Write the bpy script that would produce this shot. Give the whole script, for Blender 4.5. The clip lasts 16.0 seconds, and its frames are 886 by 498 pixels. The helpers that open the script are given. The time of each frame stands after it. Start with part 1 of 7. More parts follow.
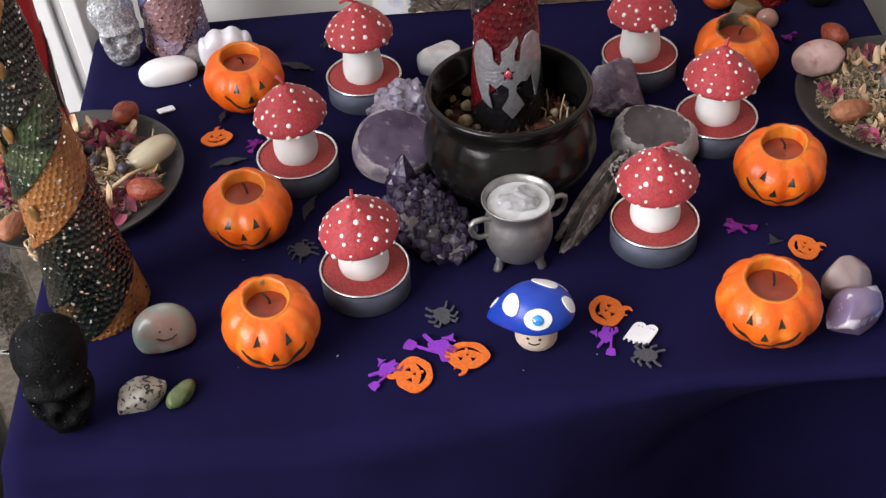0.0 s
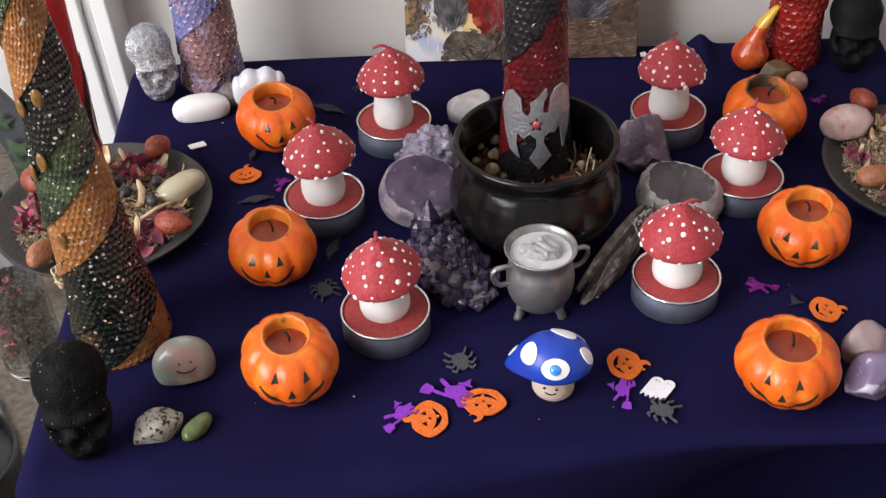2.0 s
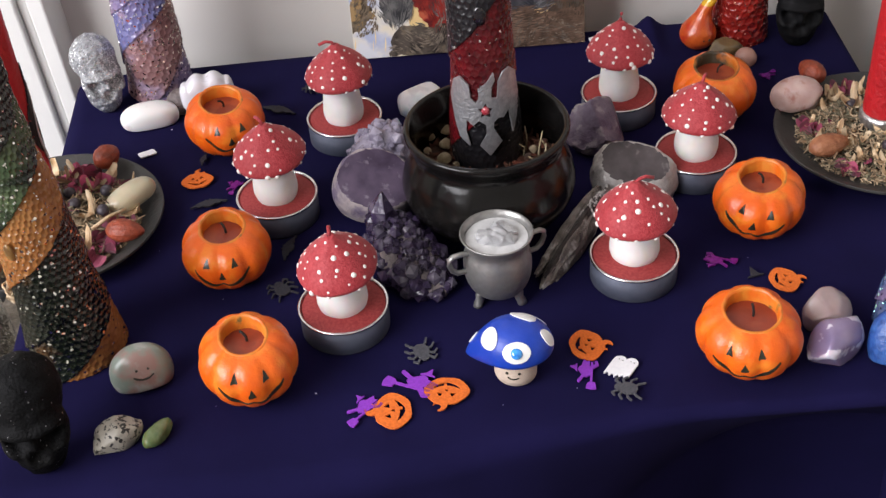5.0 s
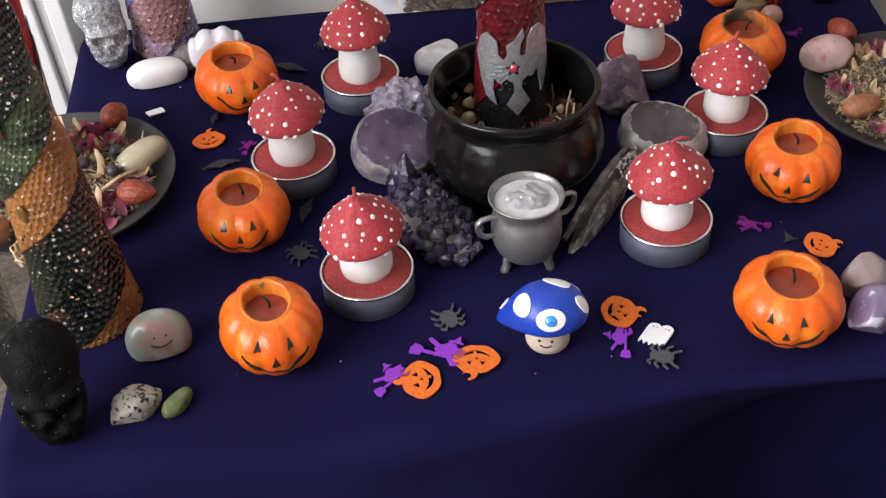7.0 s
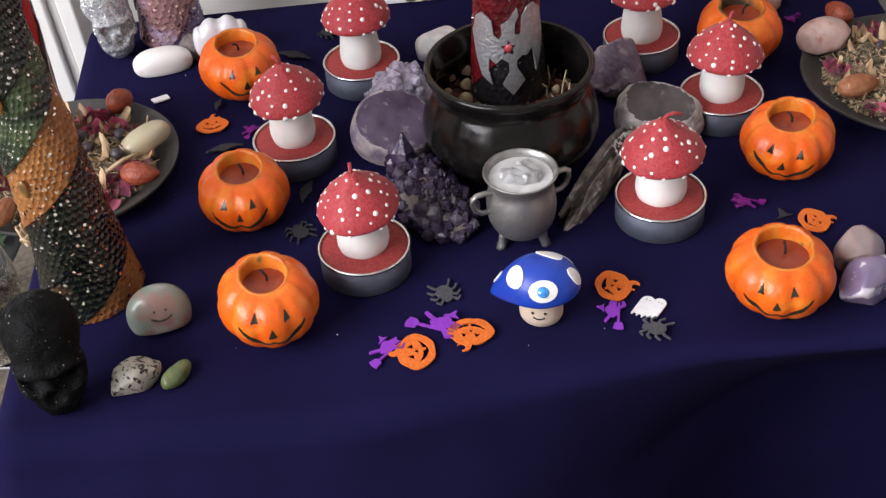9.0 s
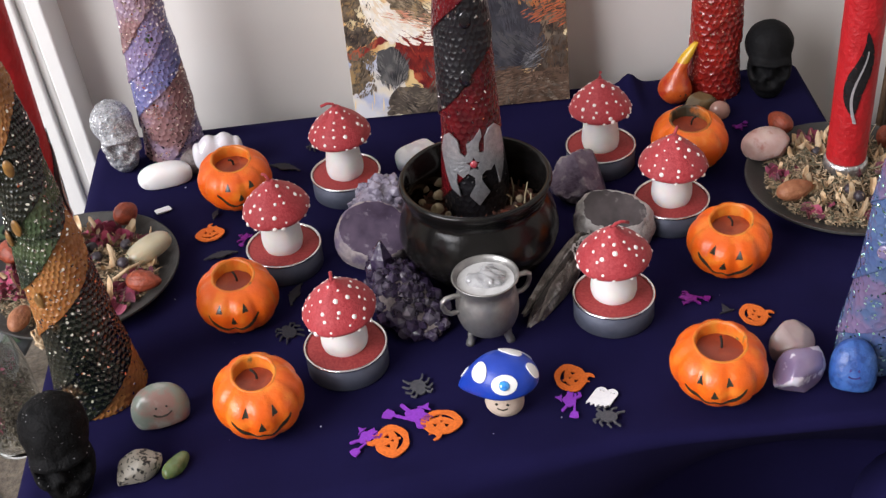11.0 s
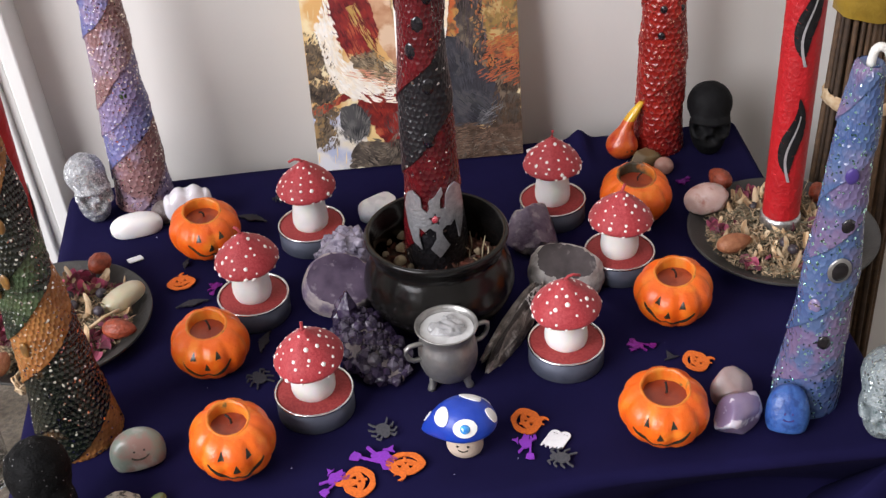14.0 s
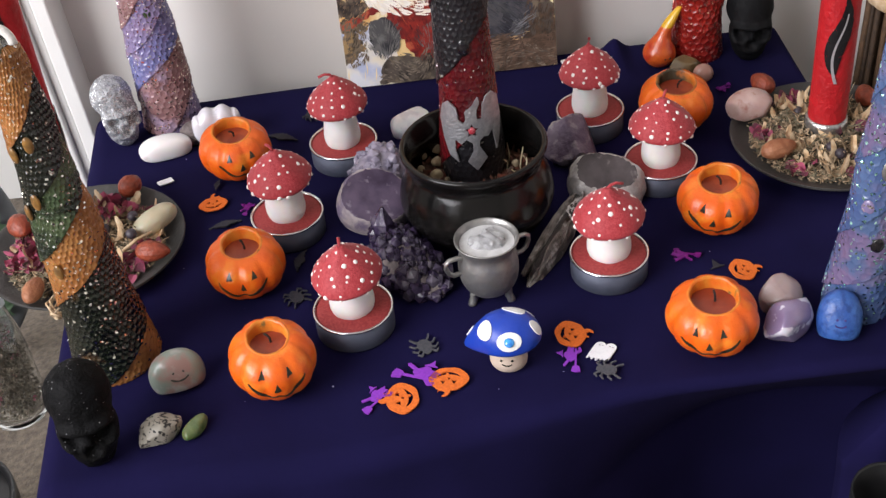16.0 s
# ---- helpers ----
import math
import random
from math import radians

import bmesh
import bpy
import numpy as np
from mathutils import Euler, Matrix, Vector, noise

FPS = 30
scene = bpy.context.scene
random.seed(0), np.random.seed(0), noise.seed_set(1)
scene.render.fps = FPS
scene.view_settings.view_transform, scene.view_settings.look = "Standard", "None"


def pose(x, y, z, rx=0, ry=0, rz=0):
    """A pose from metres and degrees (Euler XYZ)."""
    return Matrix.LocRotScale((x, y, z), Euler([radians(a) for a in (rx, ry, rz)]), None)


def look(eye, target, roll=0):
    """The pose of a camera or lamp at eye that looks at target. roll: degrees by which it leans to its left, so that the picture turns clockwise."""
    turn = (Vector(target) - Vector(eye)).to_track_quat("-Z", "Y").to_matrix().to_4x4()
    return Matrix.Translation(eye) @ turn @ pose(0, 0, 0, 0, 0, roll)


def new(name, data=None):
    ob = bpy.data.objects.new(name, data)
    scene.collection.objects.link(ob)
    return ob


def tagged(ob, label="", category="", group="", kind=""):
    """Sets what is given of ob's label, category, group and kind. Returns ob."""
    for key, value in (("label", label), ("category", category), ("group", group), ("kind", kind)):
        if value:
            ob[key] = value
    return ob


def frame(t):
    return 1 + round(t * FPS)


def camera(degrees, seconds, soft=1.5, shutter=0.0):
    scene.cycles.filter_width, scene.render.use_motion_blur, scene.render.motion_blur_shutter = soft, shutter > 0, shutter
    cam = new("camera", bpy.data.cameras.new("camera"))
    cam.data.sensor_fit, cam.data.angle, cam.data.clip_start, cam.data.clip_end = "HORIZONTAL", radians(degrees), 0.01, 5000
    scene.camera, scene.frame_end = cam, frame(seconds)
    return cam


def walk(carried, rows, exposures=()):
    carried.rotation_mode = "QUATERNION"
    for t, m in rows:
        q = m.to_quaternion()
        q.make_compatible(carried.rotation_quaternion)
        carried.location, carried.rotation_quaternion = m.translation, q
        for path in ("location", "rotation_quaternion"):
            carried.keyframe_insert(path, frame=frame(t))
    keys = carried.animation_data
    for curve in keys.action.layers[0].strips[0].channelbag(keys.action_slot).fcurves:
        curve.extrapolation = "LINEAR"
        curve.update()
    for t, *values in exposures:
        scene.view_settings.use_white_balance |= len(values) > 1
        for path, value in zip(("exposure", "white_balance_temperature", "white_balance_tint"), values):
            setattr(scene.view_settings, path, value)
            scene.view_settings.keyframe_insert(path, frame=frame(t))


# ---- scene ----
cam = camera(39.5, 16.0, soft=1.4)
PATH = [
    (0, (-0.01784, -0.40067, 0.37519), (-0.02348, -0.03041, 0.03921), -4.26),
    (0.5, (-0.01505, -0.40463, 0.37468), (-0.02875, -0.02775, 0.04639), -5.04),
    (1, (-0.01489, -0.40036, 0.37643), (-0.02395, -0.02459, 0.04672), -2.67),
    (1.5, (-0.02086, -0.40166, 0.37847), (-0.03177, -0.02074, 0.05477), -2.60),
    (2, (-0.01713, -0.40387, 0.37650), (-0.03158, -0.02070, 0.05562), -2.50),
    (2.5, (-0.01117, -0.40933, 0.37195), (-0.02630, -0.02191, 0.05622), -2.61),
    (3, (-0.00867, -0.41484, 0.36816), (-0.02037, -0.02570, 0.05442), -3.60),
    (5.3, (-0.01140, -0.40582, 0.36524), (-0.01385, -0.02010, 0.04710), -4.57),
    (5.5, (-0.01309, -0.40987, 0.36265), (-0.01656, -0.02098, 0.04840), -4.28),
    (6, (-0.00980, -0.40466, 0.36001), (-0.01294, -0.02071, 0.03974), -4.77),
    (6.5, (-0.01555, -0.40346, 0.35526), (-0.01829, -0.02136, 0.03279), -3.66),
    (7, (-0.03024, -0.39076, 0.35629), (-0.02620, -0.01545, 0.02594), -3.81),
    (7.5, (-0.02555, -0.39464, 0.36084), (-0.02424, -0.01596, 0.03435), -3.69),
    (8, (-0.02257, -0.40016, 0.35736), (-0.02400, -0.01832, 0.03457), -4.53),
    (8.2, (-0.01932, -0.40266, 0.34590), (-0.01832, -0.02321, 0.02030), -4.19),
    (10.3, (-0.02143, -0.42270, 0.37938), (-0.04570, -0.03841, 0.06042), -5.39),
    (10.5, (-0.01707, -0.43502, 0.39173), (-0.03780, -0.04674, 0.07738), -4.31),
    (11, (-0.00237, -0.44554, 0.38998), (-0.00793, -0.04564, 0.08990), -5.90),
    (11.5, (-0.00639, -0.43338, 0.38546), (-0.00849, -0.04117, 0.07535), -5.50),
    (12, (-0.01013, -0.42917, 0.38168), (-0.01402, -0.03448, 0.07476), -5.90),
    (12.5, (-0.00983, -0.41586, 0.37230), (-0.00990, -0.03190, 0.05203), -6.05),
    (13, (-0.01131, -0.41434, 0.37371), (-0.01383, -0.02807, 0.05625), -5.65),
    (13.5, (-0.00917, -0.41584, 0.37786), (-0.01382, -0.02854, 0.06166), -6.42),
    (13.8, (0.00300, -0.43900, 0.40100), (0.00000, -0.00400, 0.06600), -9.20),
    (14, (-0.00955, -0.46962, 0.42003), (0.00771, -0.06327, 0.12921), -3.89),
    (14.2, (-0.02500, -0.48722, 0.41987), (-0.00844, -0.03293, 0.11034), -1.50),
    (14.5, (-0.01342, -0.49381, 0.41984), (-0.00687, -0.08338, 0.13436), -4.29),
    (15, (-0.01553, -0.48157, 0.41738), (-0.00762, -0.07462, 0.12698), -4.99),
    (15.5, (-0.01992, -0.47515, 0.41006), (-0.01534, -0.07302, 0.11295), -4.14),
    (16, (-0.01732, -0.46222, 0.40431), (-0.01260, -0.07178, 0.09200), -6.33),
]
walk(cam, [(t, look(eye, target, roll)) for t, eye, target, roll in PATH])

# ---- world and light ----
scene.view_settings.exposure = 0.0
world = bpy.data.worlds.new("sky")
scene.world = world
world.use_nodes = True
wn, wl = world.node_tree.nodes, world.node_tree.links
sky = wn.new("ShaderNodeTexSky")
sky.sky_type, sky.sun_disc = "NISHITA", False
sky.sun_elevation, sky.sun_rotation = radians(35), radians(150)
wn["Background"].inputs["Strength"].default_value = 0.10
wl.new(sky.outputs[0], wn["Background"].inputs["Color"])


def area_lamp(name, eye, target, sx, sy, watts, color):
    data = bpy.data.lights.new(name, "AREA")
    data.shape, data.size, data.size_y, data.energy, data.color = "RECTANGLE", sx, sy, watts, color
    ob = new(name, data)
    ob.matrix_world = look(eye, target)
    return ob


# daylight that enters by the window
area_lamp("window_daylight", (-1.52, -1.02, 1.02), (0.0, 0.05, 0.0), 1.5, 1.3, 76, (0.985, 0.962, 1.0))


# ---- materials ----
def material(name, c1, c2=None, rough=0.5, metal=0.0, scale=200.0, fine=900.0, bump=0.0, edges=(0.35, 0.65),
             coat=0.0, sss=0.0, sss_scale=0.004, glass=0.0, sheen=0.0, spec=0.5, rough2=None, glitter=0.0, flake=700.0,
             c3=None, scale3=60.0, edges3=(0.5, 0.6), ior=1.5, island=0.0, flake_color=None, detail=4.0):
    m = bpy.data.materials.new(name)
    m.use_nodes = True
    n, l = m.node_tree.nodes, m.node_tree.links
    b = n["Principled BSDF"]
    tc, info = n.new("ShaderNodeTexCoord"), n.new("ShaderNodeObjectInfo")
    off = n.new("ShaderNodeVectorMath")
    off.operation = "MULTIPLY_ADD"
    mul = n.new("ShaderNodeMath")
    mul.operation = "MULTIPLY"
    mul.inputs[1].default_value = 7.3
    l.new(info.outputs["Random"], mul.inputs[0])
    off.inputs[1].default_value = (1, 1, 1)
    l.new(tc.outputs["Object"], off.inputs[0])
    l.new(mul.outputs[0], off.inputs[2])
    vec = off.outputs[0]

    def noise_fac(s, d, lo, hi):
        t = n.new("ShaderNodeTexNoise")
        t.inputs["Scale"].default_value, t.inputs["Detail"].default_value = s, d
        l.new(vec, t.inputs["Vector"])
        r = n.new("ShaderNodeMapRange")
        r.inputs["From Min"].default_value, r.inputs["From Max"].default_value = lo, hi
        l.new(t.outputs["Fac"], r.inputs["Value"])
        return t.outputs["Fac"], r.outputs["Result"]

    def mix(fac, a, bb):
        x = n.new("ShaderNodeMix")
        x.data_type = "RGBA"
        for sock, v in ((x.inputs[6], a), (x.inputs[7], bb)):
            if isinstance(v, tuple):
                sock.default_value = (*v[:3], 1)
            else:
                l.new(v, sock)
        l.new(fac, x.inputs[0])
        return x.outputs[2]

    c2 = c2 or tuple(v * 0.8 for v in c1)
    raw, fac = noise_fac(scale, detail, *edges)
    col = mix(fac, c1, c2)
    if c3:
        _, fac3 = noise_fac(scale3, 5.0, *edges3)
        col = mix(fac3, col, c3)
    if island:
        geo = n.new("ShaderNodeNewGeometry")
        hsv = n.new("ShaderNodeHueSaturation")
        r = n.new("ShaderNodeMapRange")
        r.inputs["To Min"].default_value, r.inputs["To Max"].default_value = 1 - island, 1 + island
        l.new(geo.outputs["Random Per Island"], r.inputs["Value"])
        l.new(r.outputs["Result"], hsv.inputs["Value"])
        l.new(col, hsv.inputs["Color"])
        col = hsv.outputs[0]
    b.inputs["Roughness"].default_value, b.inputs["Metallic"].default_value = rough, metal
    if rough2 is not None:
        r = n.new("ShaderNodeMapRange")
        r.inputs["To Min"].default_value, r.inputs["To Max"].default_value = rough, rough2
        l.new(fac, r.inputs["Value"])
        l.new(r.outputs["Result"], b.inputs["Roughness"])
    b.inputs["Coat Weight"].default_value, b.inputs["Coat Roughness"].default_value = coat, 0.12
    b.inputs["Subsurface Weight"].default_value, b.inputs["Subsurface Scale"].default_value = sss, sss_scale
    b.inputs["Transmission Weight"].default_value, b.inputs["IOR"].default_value = glass, ior
    b.inputs["Sheen Weight"].default_value, b.inputs["Specular IOR Level"].default_value = sheen, spec
    normal = None
    if bump:
        f2, _ = noise_fac(fine, 3.0, 0, 1)
        bp = n.new("ShaderNodeBump")
        bp.inputs["Strength"].default_value, bp.inputs["Distance"].default_value = bump, 0.6 / fine
        l.new(f2, bp.inputs["Height"])
        normal = bp.outputs[0]
    if glitter:
        vo = n.new("ShaderNodeTexVoronoi")
        vo.inputs["Scale"].default_value = flake
        l.new(vec, vo.inputs["Vector"])
        sep = n.new("ShaderNodeSeparateColor")
        l.new(vo.outputs["Color"], sep.inputs[0])
        gt = n.new("ShaderNodeMath")
        gt.operation = "GREATER_THAN"
        gt.inputs[1].default_value = 1 - glitter
        l.new(sep.outputs[0], gt.inputs[0])
        sub = n.new("ShaderNodeVectorMath")
        sub.operation = "SUBTRACT"
        sub.inputs[1].default_value = (0.5, 0.5, 0.5)
        l.new(vo.outputs["Color"], sub.inputs[0])
        sc = n.new("ShaderNodeVectorMath")
        sc.operation = "SCALE"
        l.new(sub.outputs[0], sc.inputs[0])
        s2 = n.new("ShaderNodeMath")
        s2.operation = "MULTIPLY"
        s2.inputs[1].default_value = 1.5
        l.new(gt.outputs[0], s2.inputs[0])
        l.new(s2.outputs[0], sc.inputs["Scale"])
        geo = n.new("ShaderNodeNewGeometry")
        add = n.new("ShaderNodeVectorMath")
        l.new(normal or geo.outputs["Normal"], add.inputs[0])
        l.new(sc.outputs[0], add.inputs[1])
        nm = n.new("ShaderNodeVectorMath")
        nm.operation = "NORMALIZE"
        l.new(add.outputs[0], nm.inputs[0])
        normal = nm.outputs[0]
        col = mix(gt.outputs[0], col, flake_color or (0.9, 0.88, 0.85))
        l.new(gt.outputs[0], b.inputs["Metallic"])
    l.new(col, b.inputs["Base Color"])
    if normal:
        l.new(normal, b.inputs["Normal"])
    return m


M = {}
M["wall"] = material("wall_paint", (0.76, 0.74, 0.71), (0.73, 0.70, 0.665), rough=0.8, scale=3, fine=300, bump=0.03)
M["white_paint"] = material("white_gloss_paint", (0.82, 0.82, 0.80), (0.78, 0.78, 0.76), rough=0.35, scale=8, fine=60, bump=0.05)
M["ceiling"] = material("ceiling_paint", (0.8, 0.79, 0.77), rough=0.9, scale=2, c2=(0.76, 0.75, 0.73))
M["carpet"] = material("carpet", (0.165, 0.132, 0.098), (0.085, 0.068, 0.050), rough=0.95, scale=160, fine=350, bump=1.0, sheen=0.2)
M["cloth"] = material("navy_cloth", (0.0072, 0.0059, 0.0325), (0.0088, 0.0071, 0.040), rough=0.95, scale=30, fine=1800, bump=0.3, spec=0.06)
M["wood_dark"] = material("dark_wood", (0.09, 0.05, 0.03), (0.05, 0.03, 0.02), rough=0.5, scale=20)
M["orange"] = material("orange_glaze", (0.80, 0.142, 0.006), (0.70, 0.098, 0.005), rough=0.38, scale=70, fine=300, bump=0.22, coat=0.12, sss=0.12,
                       c3=(0.80, 0.22, 0.02), scale3=110, edges3=(0.52, 0.72))
M["lip"] = material("worn_yellow_lip", (0.62, 0.120, 0.008), (0.60, 0.20, 0.022), rough=0.4, scale=180, fine=600, bump=0.2, c3=(0.16, 0.10, 0.03), scale3=130, edges3=(0.66, 0.72))
M["lip_dark"] = material("stained_lip", (0.55, 0.14, 0.012), (0.16, 0.085, 0.02), rough=0.5, scale=90, fine=600, bump=0.3, c3=(0.035, 0.028, 0.014), scale3=80, edges3=(0.46, 0.56))
M["wax_inside"] = material("orange_wax", (0.25, 0.036, 0.014), (0.20, 0.028, 0.011), rough=0.35, scale=150, sss=0.1, c3=(0.30, 0.055, 0.02), scale3=90)
M["black_paint"] = material("black_paint", (0.012, 0.013, 0.010), (0.03, 0.03, 0.02), rough=0.3, scale=500)
M["wick_black"] = material("burnt_wick", (0.012, 0.010, 0.009), rough=0.9)
M["cap_red"] = material("red_cap_wax", (0.31, 0.014, 0.022), (0.41, 0.040, 0.048), rough=0.6, scale=800, fine=1300, bump=0.8, sheen=0.15)
M["disc_red"] = material("red_disc_wax", (0.25, 0.020, 0.022), (0.34, 0.045, 0.042), rough=0.7, scale=900, fine=1600, bump=0.5)
M["stem_wax"] = material("white_wax", (0.81, 0.80, 0.78), (0.76, 0.75, 0.73), rough=0.4, scale=160, sss=0.25, sss_scale=0.003)
M["dot"] = material("white_dots", (0.88, 0.84, 0.80), (0.80, 0.75, 0.72), rough=0.45, scale=500)
# the navy cloth's reflection is put into the cup's dark blue-grey colour
M["cup"] = material("aluminium_cup_cloth_tint", (0.095, 0.105, 0.145), (0.075, 0.085, 0.120), rough=0.6, metal=0.35, scale=120, fine=300, bump=0.1)
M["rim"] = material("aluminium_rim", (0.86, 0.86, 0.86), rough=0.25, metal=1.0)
M["iron"] = material("black_cauldron_paint", (0.0046, 0.0042, 0.0042), (0.0075, 0.0068, 0.0064), rough=0.15, scale=90, fine=200, bump=0.06, rough2=0.22, spec=0.28)
M["pewter"] = material("pewter", (0.42, 0.415, 0.40), (0.28, 0.275, 0.265), rough=0.36, metal=0.85, scale=160, fine=500, bump=0.12, rough2=0.56)
# white backing added under the clear quartz to brighten it
M["quartz_backing"] = material("white_quartz_backing", (0.72, 0.72, 0.72), rough=0.45, metal=0.2)
M["quartz"] = material("clear_quartz", (0.97, 0.97, 0.98), (0.92, 0.92, 0.94), rough=0.06, glass=0.75, scale=120, fine=240, bump=0.25, rough2=0.25, ior=1.54)
M["quartz_milky"] = material("milky_quartz", (0.90, 0.90, 0.90), (0.84, 0.84, 0.86), rough=0.10, glass=0.6, scale=120, coat=0.3)
M["white_stone"] = material("white_quartz", (0.80, 0.80, 0.80), (0.70, 0.70, 0.72), rough=0.3, scale=70, sss=0.2, coat=0.2, c3=(0.62, 0.62, 0.65), scale3=120)
M["howlite"] = material("white_howlite", (0.80, 0.79, 0.78), (0.76, 0.75, 0.74), rough=0.42, scale=60, sss=0.1, c3=(0.60, 0.57, 0.54), scale3=90, edges3=(0.66, 0.75))


# ---- building helpers ----
def waves(p, seed, freq, count=14):
    """Smooth noise on rows of points, about -1 to 1."""
    rng = np.random.default_rng(seed)
    k = rng.normal(size=(count, 3)) * freq
    ph, a = rng.uniform(0, 6.28, count), rng.uniform(0.4, 1.0, count)
    return (np.sin(p @ k.T + ph) * a).sum(1) / a.sum() * 1.8


def mesh_of(name, verts, faces, smooth=True):
    me = bpy.data.meshes.new(name)
    me.from_pydata([tuple(v) for v in verts], [], [tuple(int(i) for i in f) for f in faces])
    me.validate()
    me.polygons.foreach_set("use_smooth", [smooth] * len(me.polygons))
    me.update()
    return me


def link(name, me, mat, parent=None, label="", loc=None):
    ob = new(name, me)
    if mat and not me.materials:
        me.materials.append(mat)
    if parent:
        ob.parent = parent
    if loc is not None:
        ob.location = loc
    if label:
        ob["label"] = label
    return ob


def part(name, bm, mat, parent, label="", smooth=True):
    me = bpy.data.meshes.new(name)
    bm.to_mesh(me)
    bm.free()
    me.polygons.foreach_set("use_smooth", [smooth] * len(me.polygons))
    return link(name, me, mat, parent, label)


def thing(name, loc, label, category, group="", rz=0.0, tilt=(0, 0)):
    ob = new(name)
    ob.empty_display_size = 0.01
    ob.matrix_world = pose(*loc, tilt[0], tilt[1], rz)
    return tagged(ob, label, category, group)


def lathe(profile, seg=48, radius=None, cap=False):
    """Verts and faces of a turned form; radius(angle, r, z) may shape it."""
    verts, faces = [], []
    for r, z in profile:
        for i in range(seg):
            a = 2 * math.pi * i / seg
            rr = radius(a, r, z) if radius else r
            verts.append((rr * math.cos(a), rr * math.sin(a), z))
    for j in range(len(profile) - 1):
        for i in range(seg):
            k = (i + 1) % seg
            faces.append((j * seg + i, j * seg + k, (j + 1) * seg + k, (j + 1) * seg + i))
    if cap:
        for j, flip in ((0, True), (len(profile) - 1, False)):
            verts.append((0, 0, profile[j][1]))
            c = len(verts) - 1
            for i in range(seg):
                k = (i + 1) % seg
                faces.append((c, j * seg + k, j * seg + i) if flip else (c, j * seg + i, j * seg + k))
    return verts, faces


def sphere_points(sub):
    bm = bmesh.new()
    bmesh.ops.create_icosphere(bm, subdivisions=sub, radius=1)
    bm.verts.ensure_lookup_table()
    v = np.array([x.co[:] for x in bm.verts])
    f = [[x.index for x in y.verts] for y in bm.faces]
    bm.free()
    return v, f


SPHERES = {s: sphere_points(s) for s in (1, 2, 3, 4, 5)}


def stone_mesh(name, dims, seed, rough=0.12, freq=1.6, sub=4, flat=0.55, power=1.0, facets=0, jag=0.0):
    """A worn stone resting on z = 0, of the given width, depth and height."""
    v, f = SPHERES[sub]
    v = v.copy()
    if power != 1.0:
        v = np.sign(v) * np.abs(v) ** power
        v /= np.abs(v).max(0)
    if facets:
        rng = np.random.default_rng(seed + 5)
        for _ in range(facets):
            d = rng.normal(size=3)
            d /= np.linalg.norm(d)
            h = rng.uniform(0.62, 0.88) if facets == 11 else rng.uniform(0.68, 0.9)
            over = np.maximum(v @ d - h, 0)
            v -= over[:, None] * d * 0.93
    v *= (1 + rough * waves(v, seed, freq))[:, None]
    if jag:
        v *= (1 + jag * waves(v, seed + 9, freq * 5) + 0.5 * jag * waves(v, seed + 10, freq * 12))[:, None]
    low = v[:, 2] < -flat
    v[low, 2] = -flat + (v[low, 2] + flat) * 0.12
    lo, hi = v.min(0), v.max(0)
    v = (v - (lo + hi) / 2) / (hi - lo) * np.array(dims)
    v[:, 2] -= v[:, 2].min()
    return mesh_of(name, v, f)


def stone(name, loc, dims, seed, mat, label, category="stone", rz=0.0, tilt=(0, 0), group="", sharp=False, **kw):
    ob = link(name, stone_mesh(name, dims, seed, **kw), mat)
    if sharp:
        ob.data.polygons.foreach_set("use_smooth", [False] * len(ob.data.polygons))
    ob.matrix_world = pose(*loc, tilt[0], tilt[1], rz)
    return tagged(ob, label, category, group)


def tube(points, r, seg=8, taper=1.0):
    """A round bar along points."""
    pts = [Vector(p) for p in points]
    verts, faces = [], []
    up = Vector((0.13, 0.2, 1)).normalized()
    for i, p in enumerate(pts):
        d = (pts[min(i + 1, len(pts) - 1)] - pts[max(i - 1, 0)]).normalized()
        s = d.cross(up)
        s = s.normalized() if s.length > 1e-4 else Vector((1, 0, 0))
        q = d.cross(s)
        rr = r * (1 + (taper - 1) * i / (len(pts) - 1))
        for k in range(seg):
            a = 2 * math.pi * k / seg
            verts.append(p + (s * math.cos(a) + q * math.sin(a)) * rr)
    for i in range(len(pts) - 1):
        for k in range(seg):
            j = (k + 1) % seg
            faces.append((i * seg + k, i * seg + j, (i + 1) * seg + j, (i + 1) * seg + k))
    faces += [tuple(range(seg))[::-1], tuple((len(pts) - 1) * seg + k for k in range(seg))]
    return verts, faces


def in_poly(x, y, poly):
    inside = np.zeros(x.shape, bool)
    for (ax, ay), (bx, by) in zip(poly, poly[1:] + poly[:1]):
        cross = ((ay > y) != (by > y)) & (x < (bx - ax) * (y - ay) / ((by - ay) or 1e-9) + ax)
        inside ^= cross
    return inside


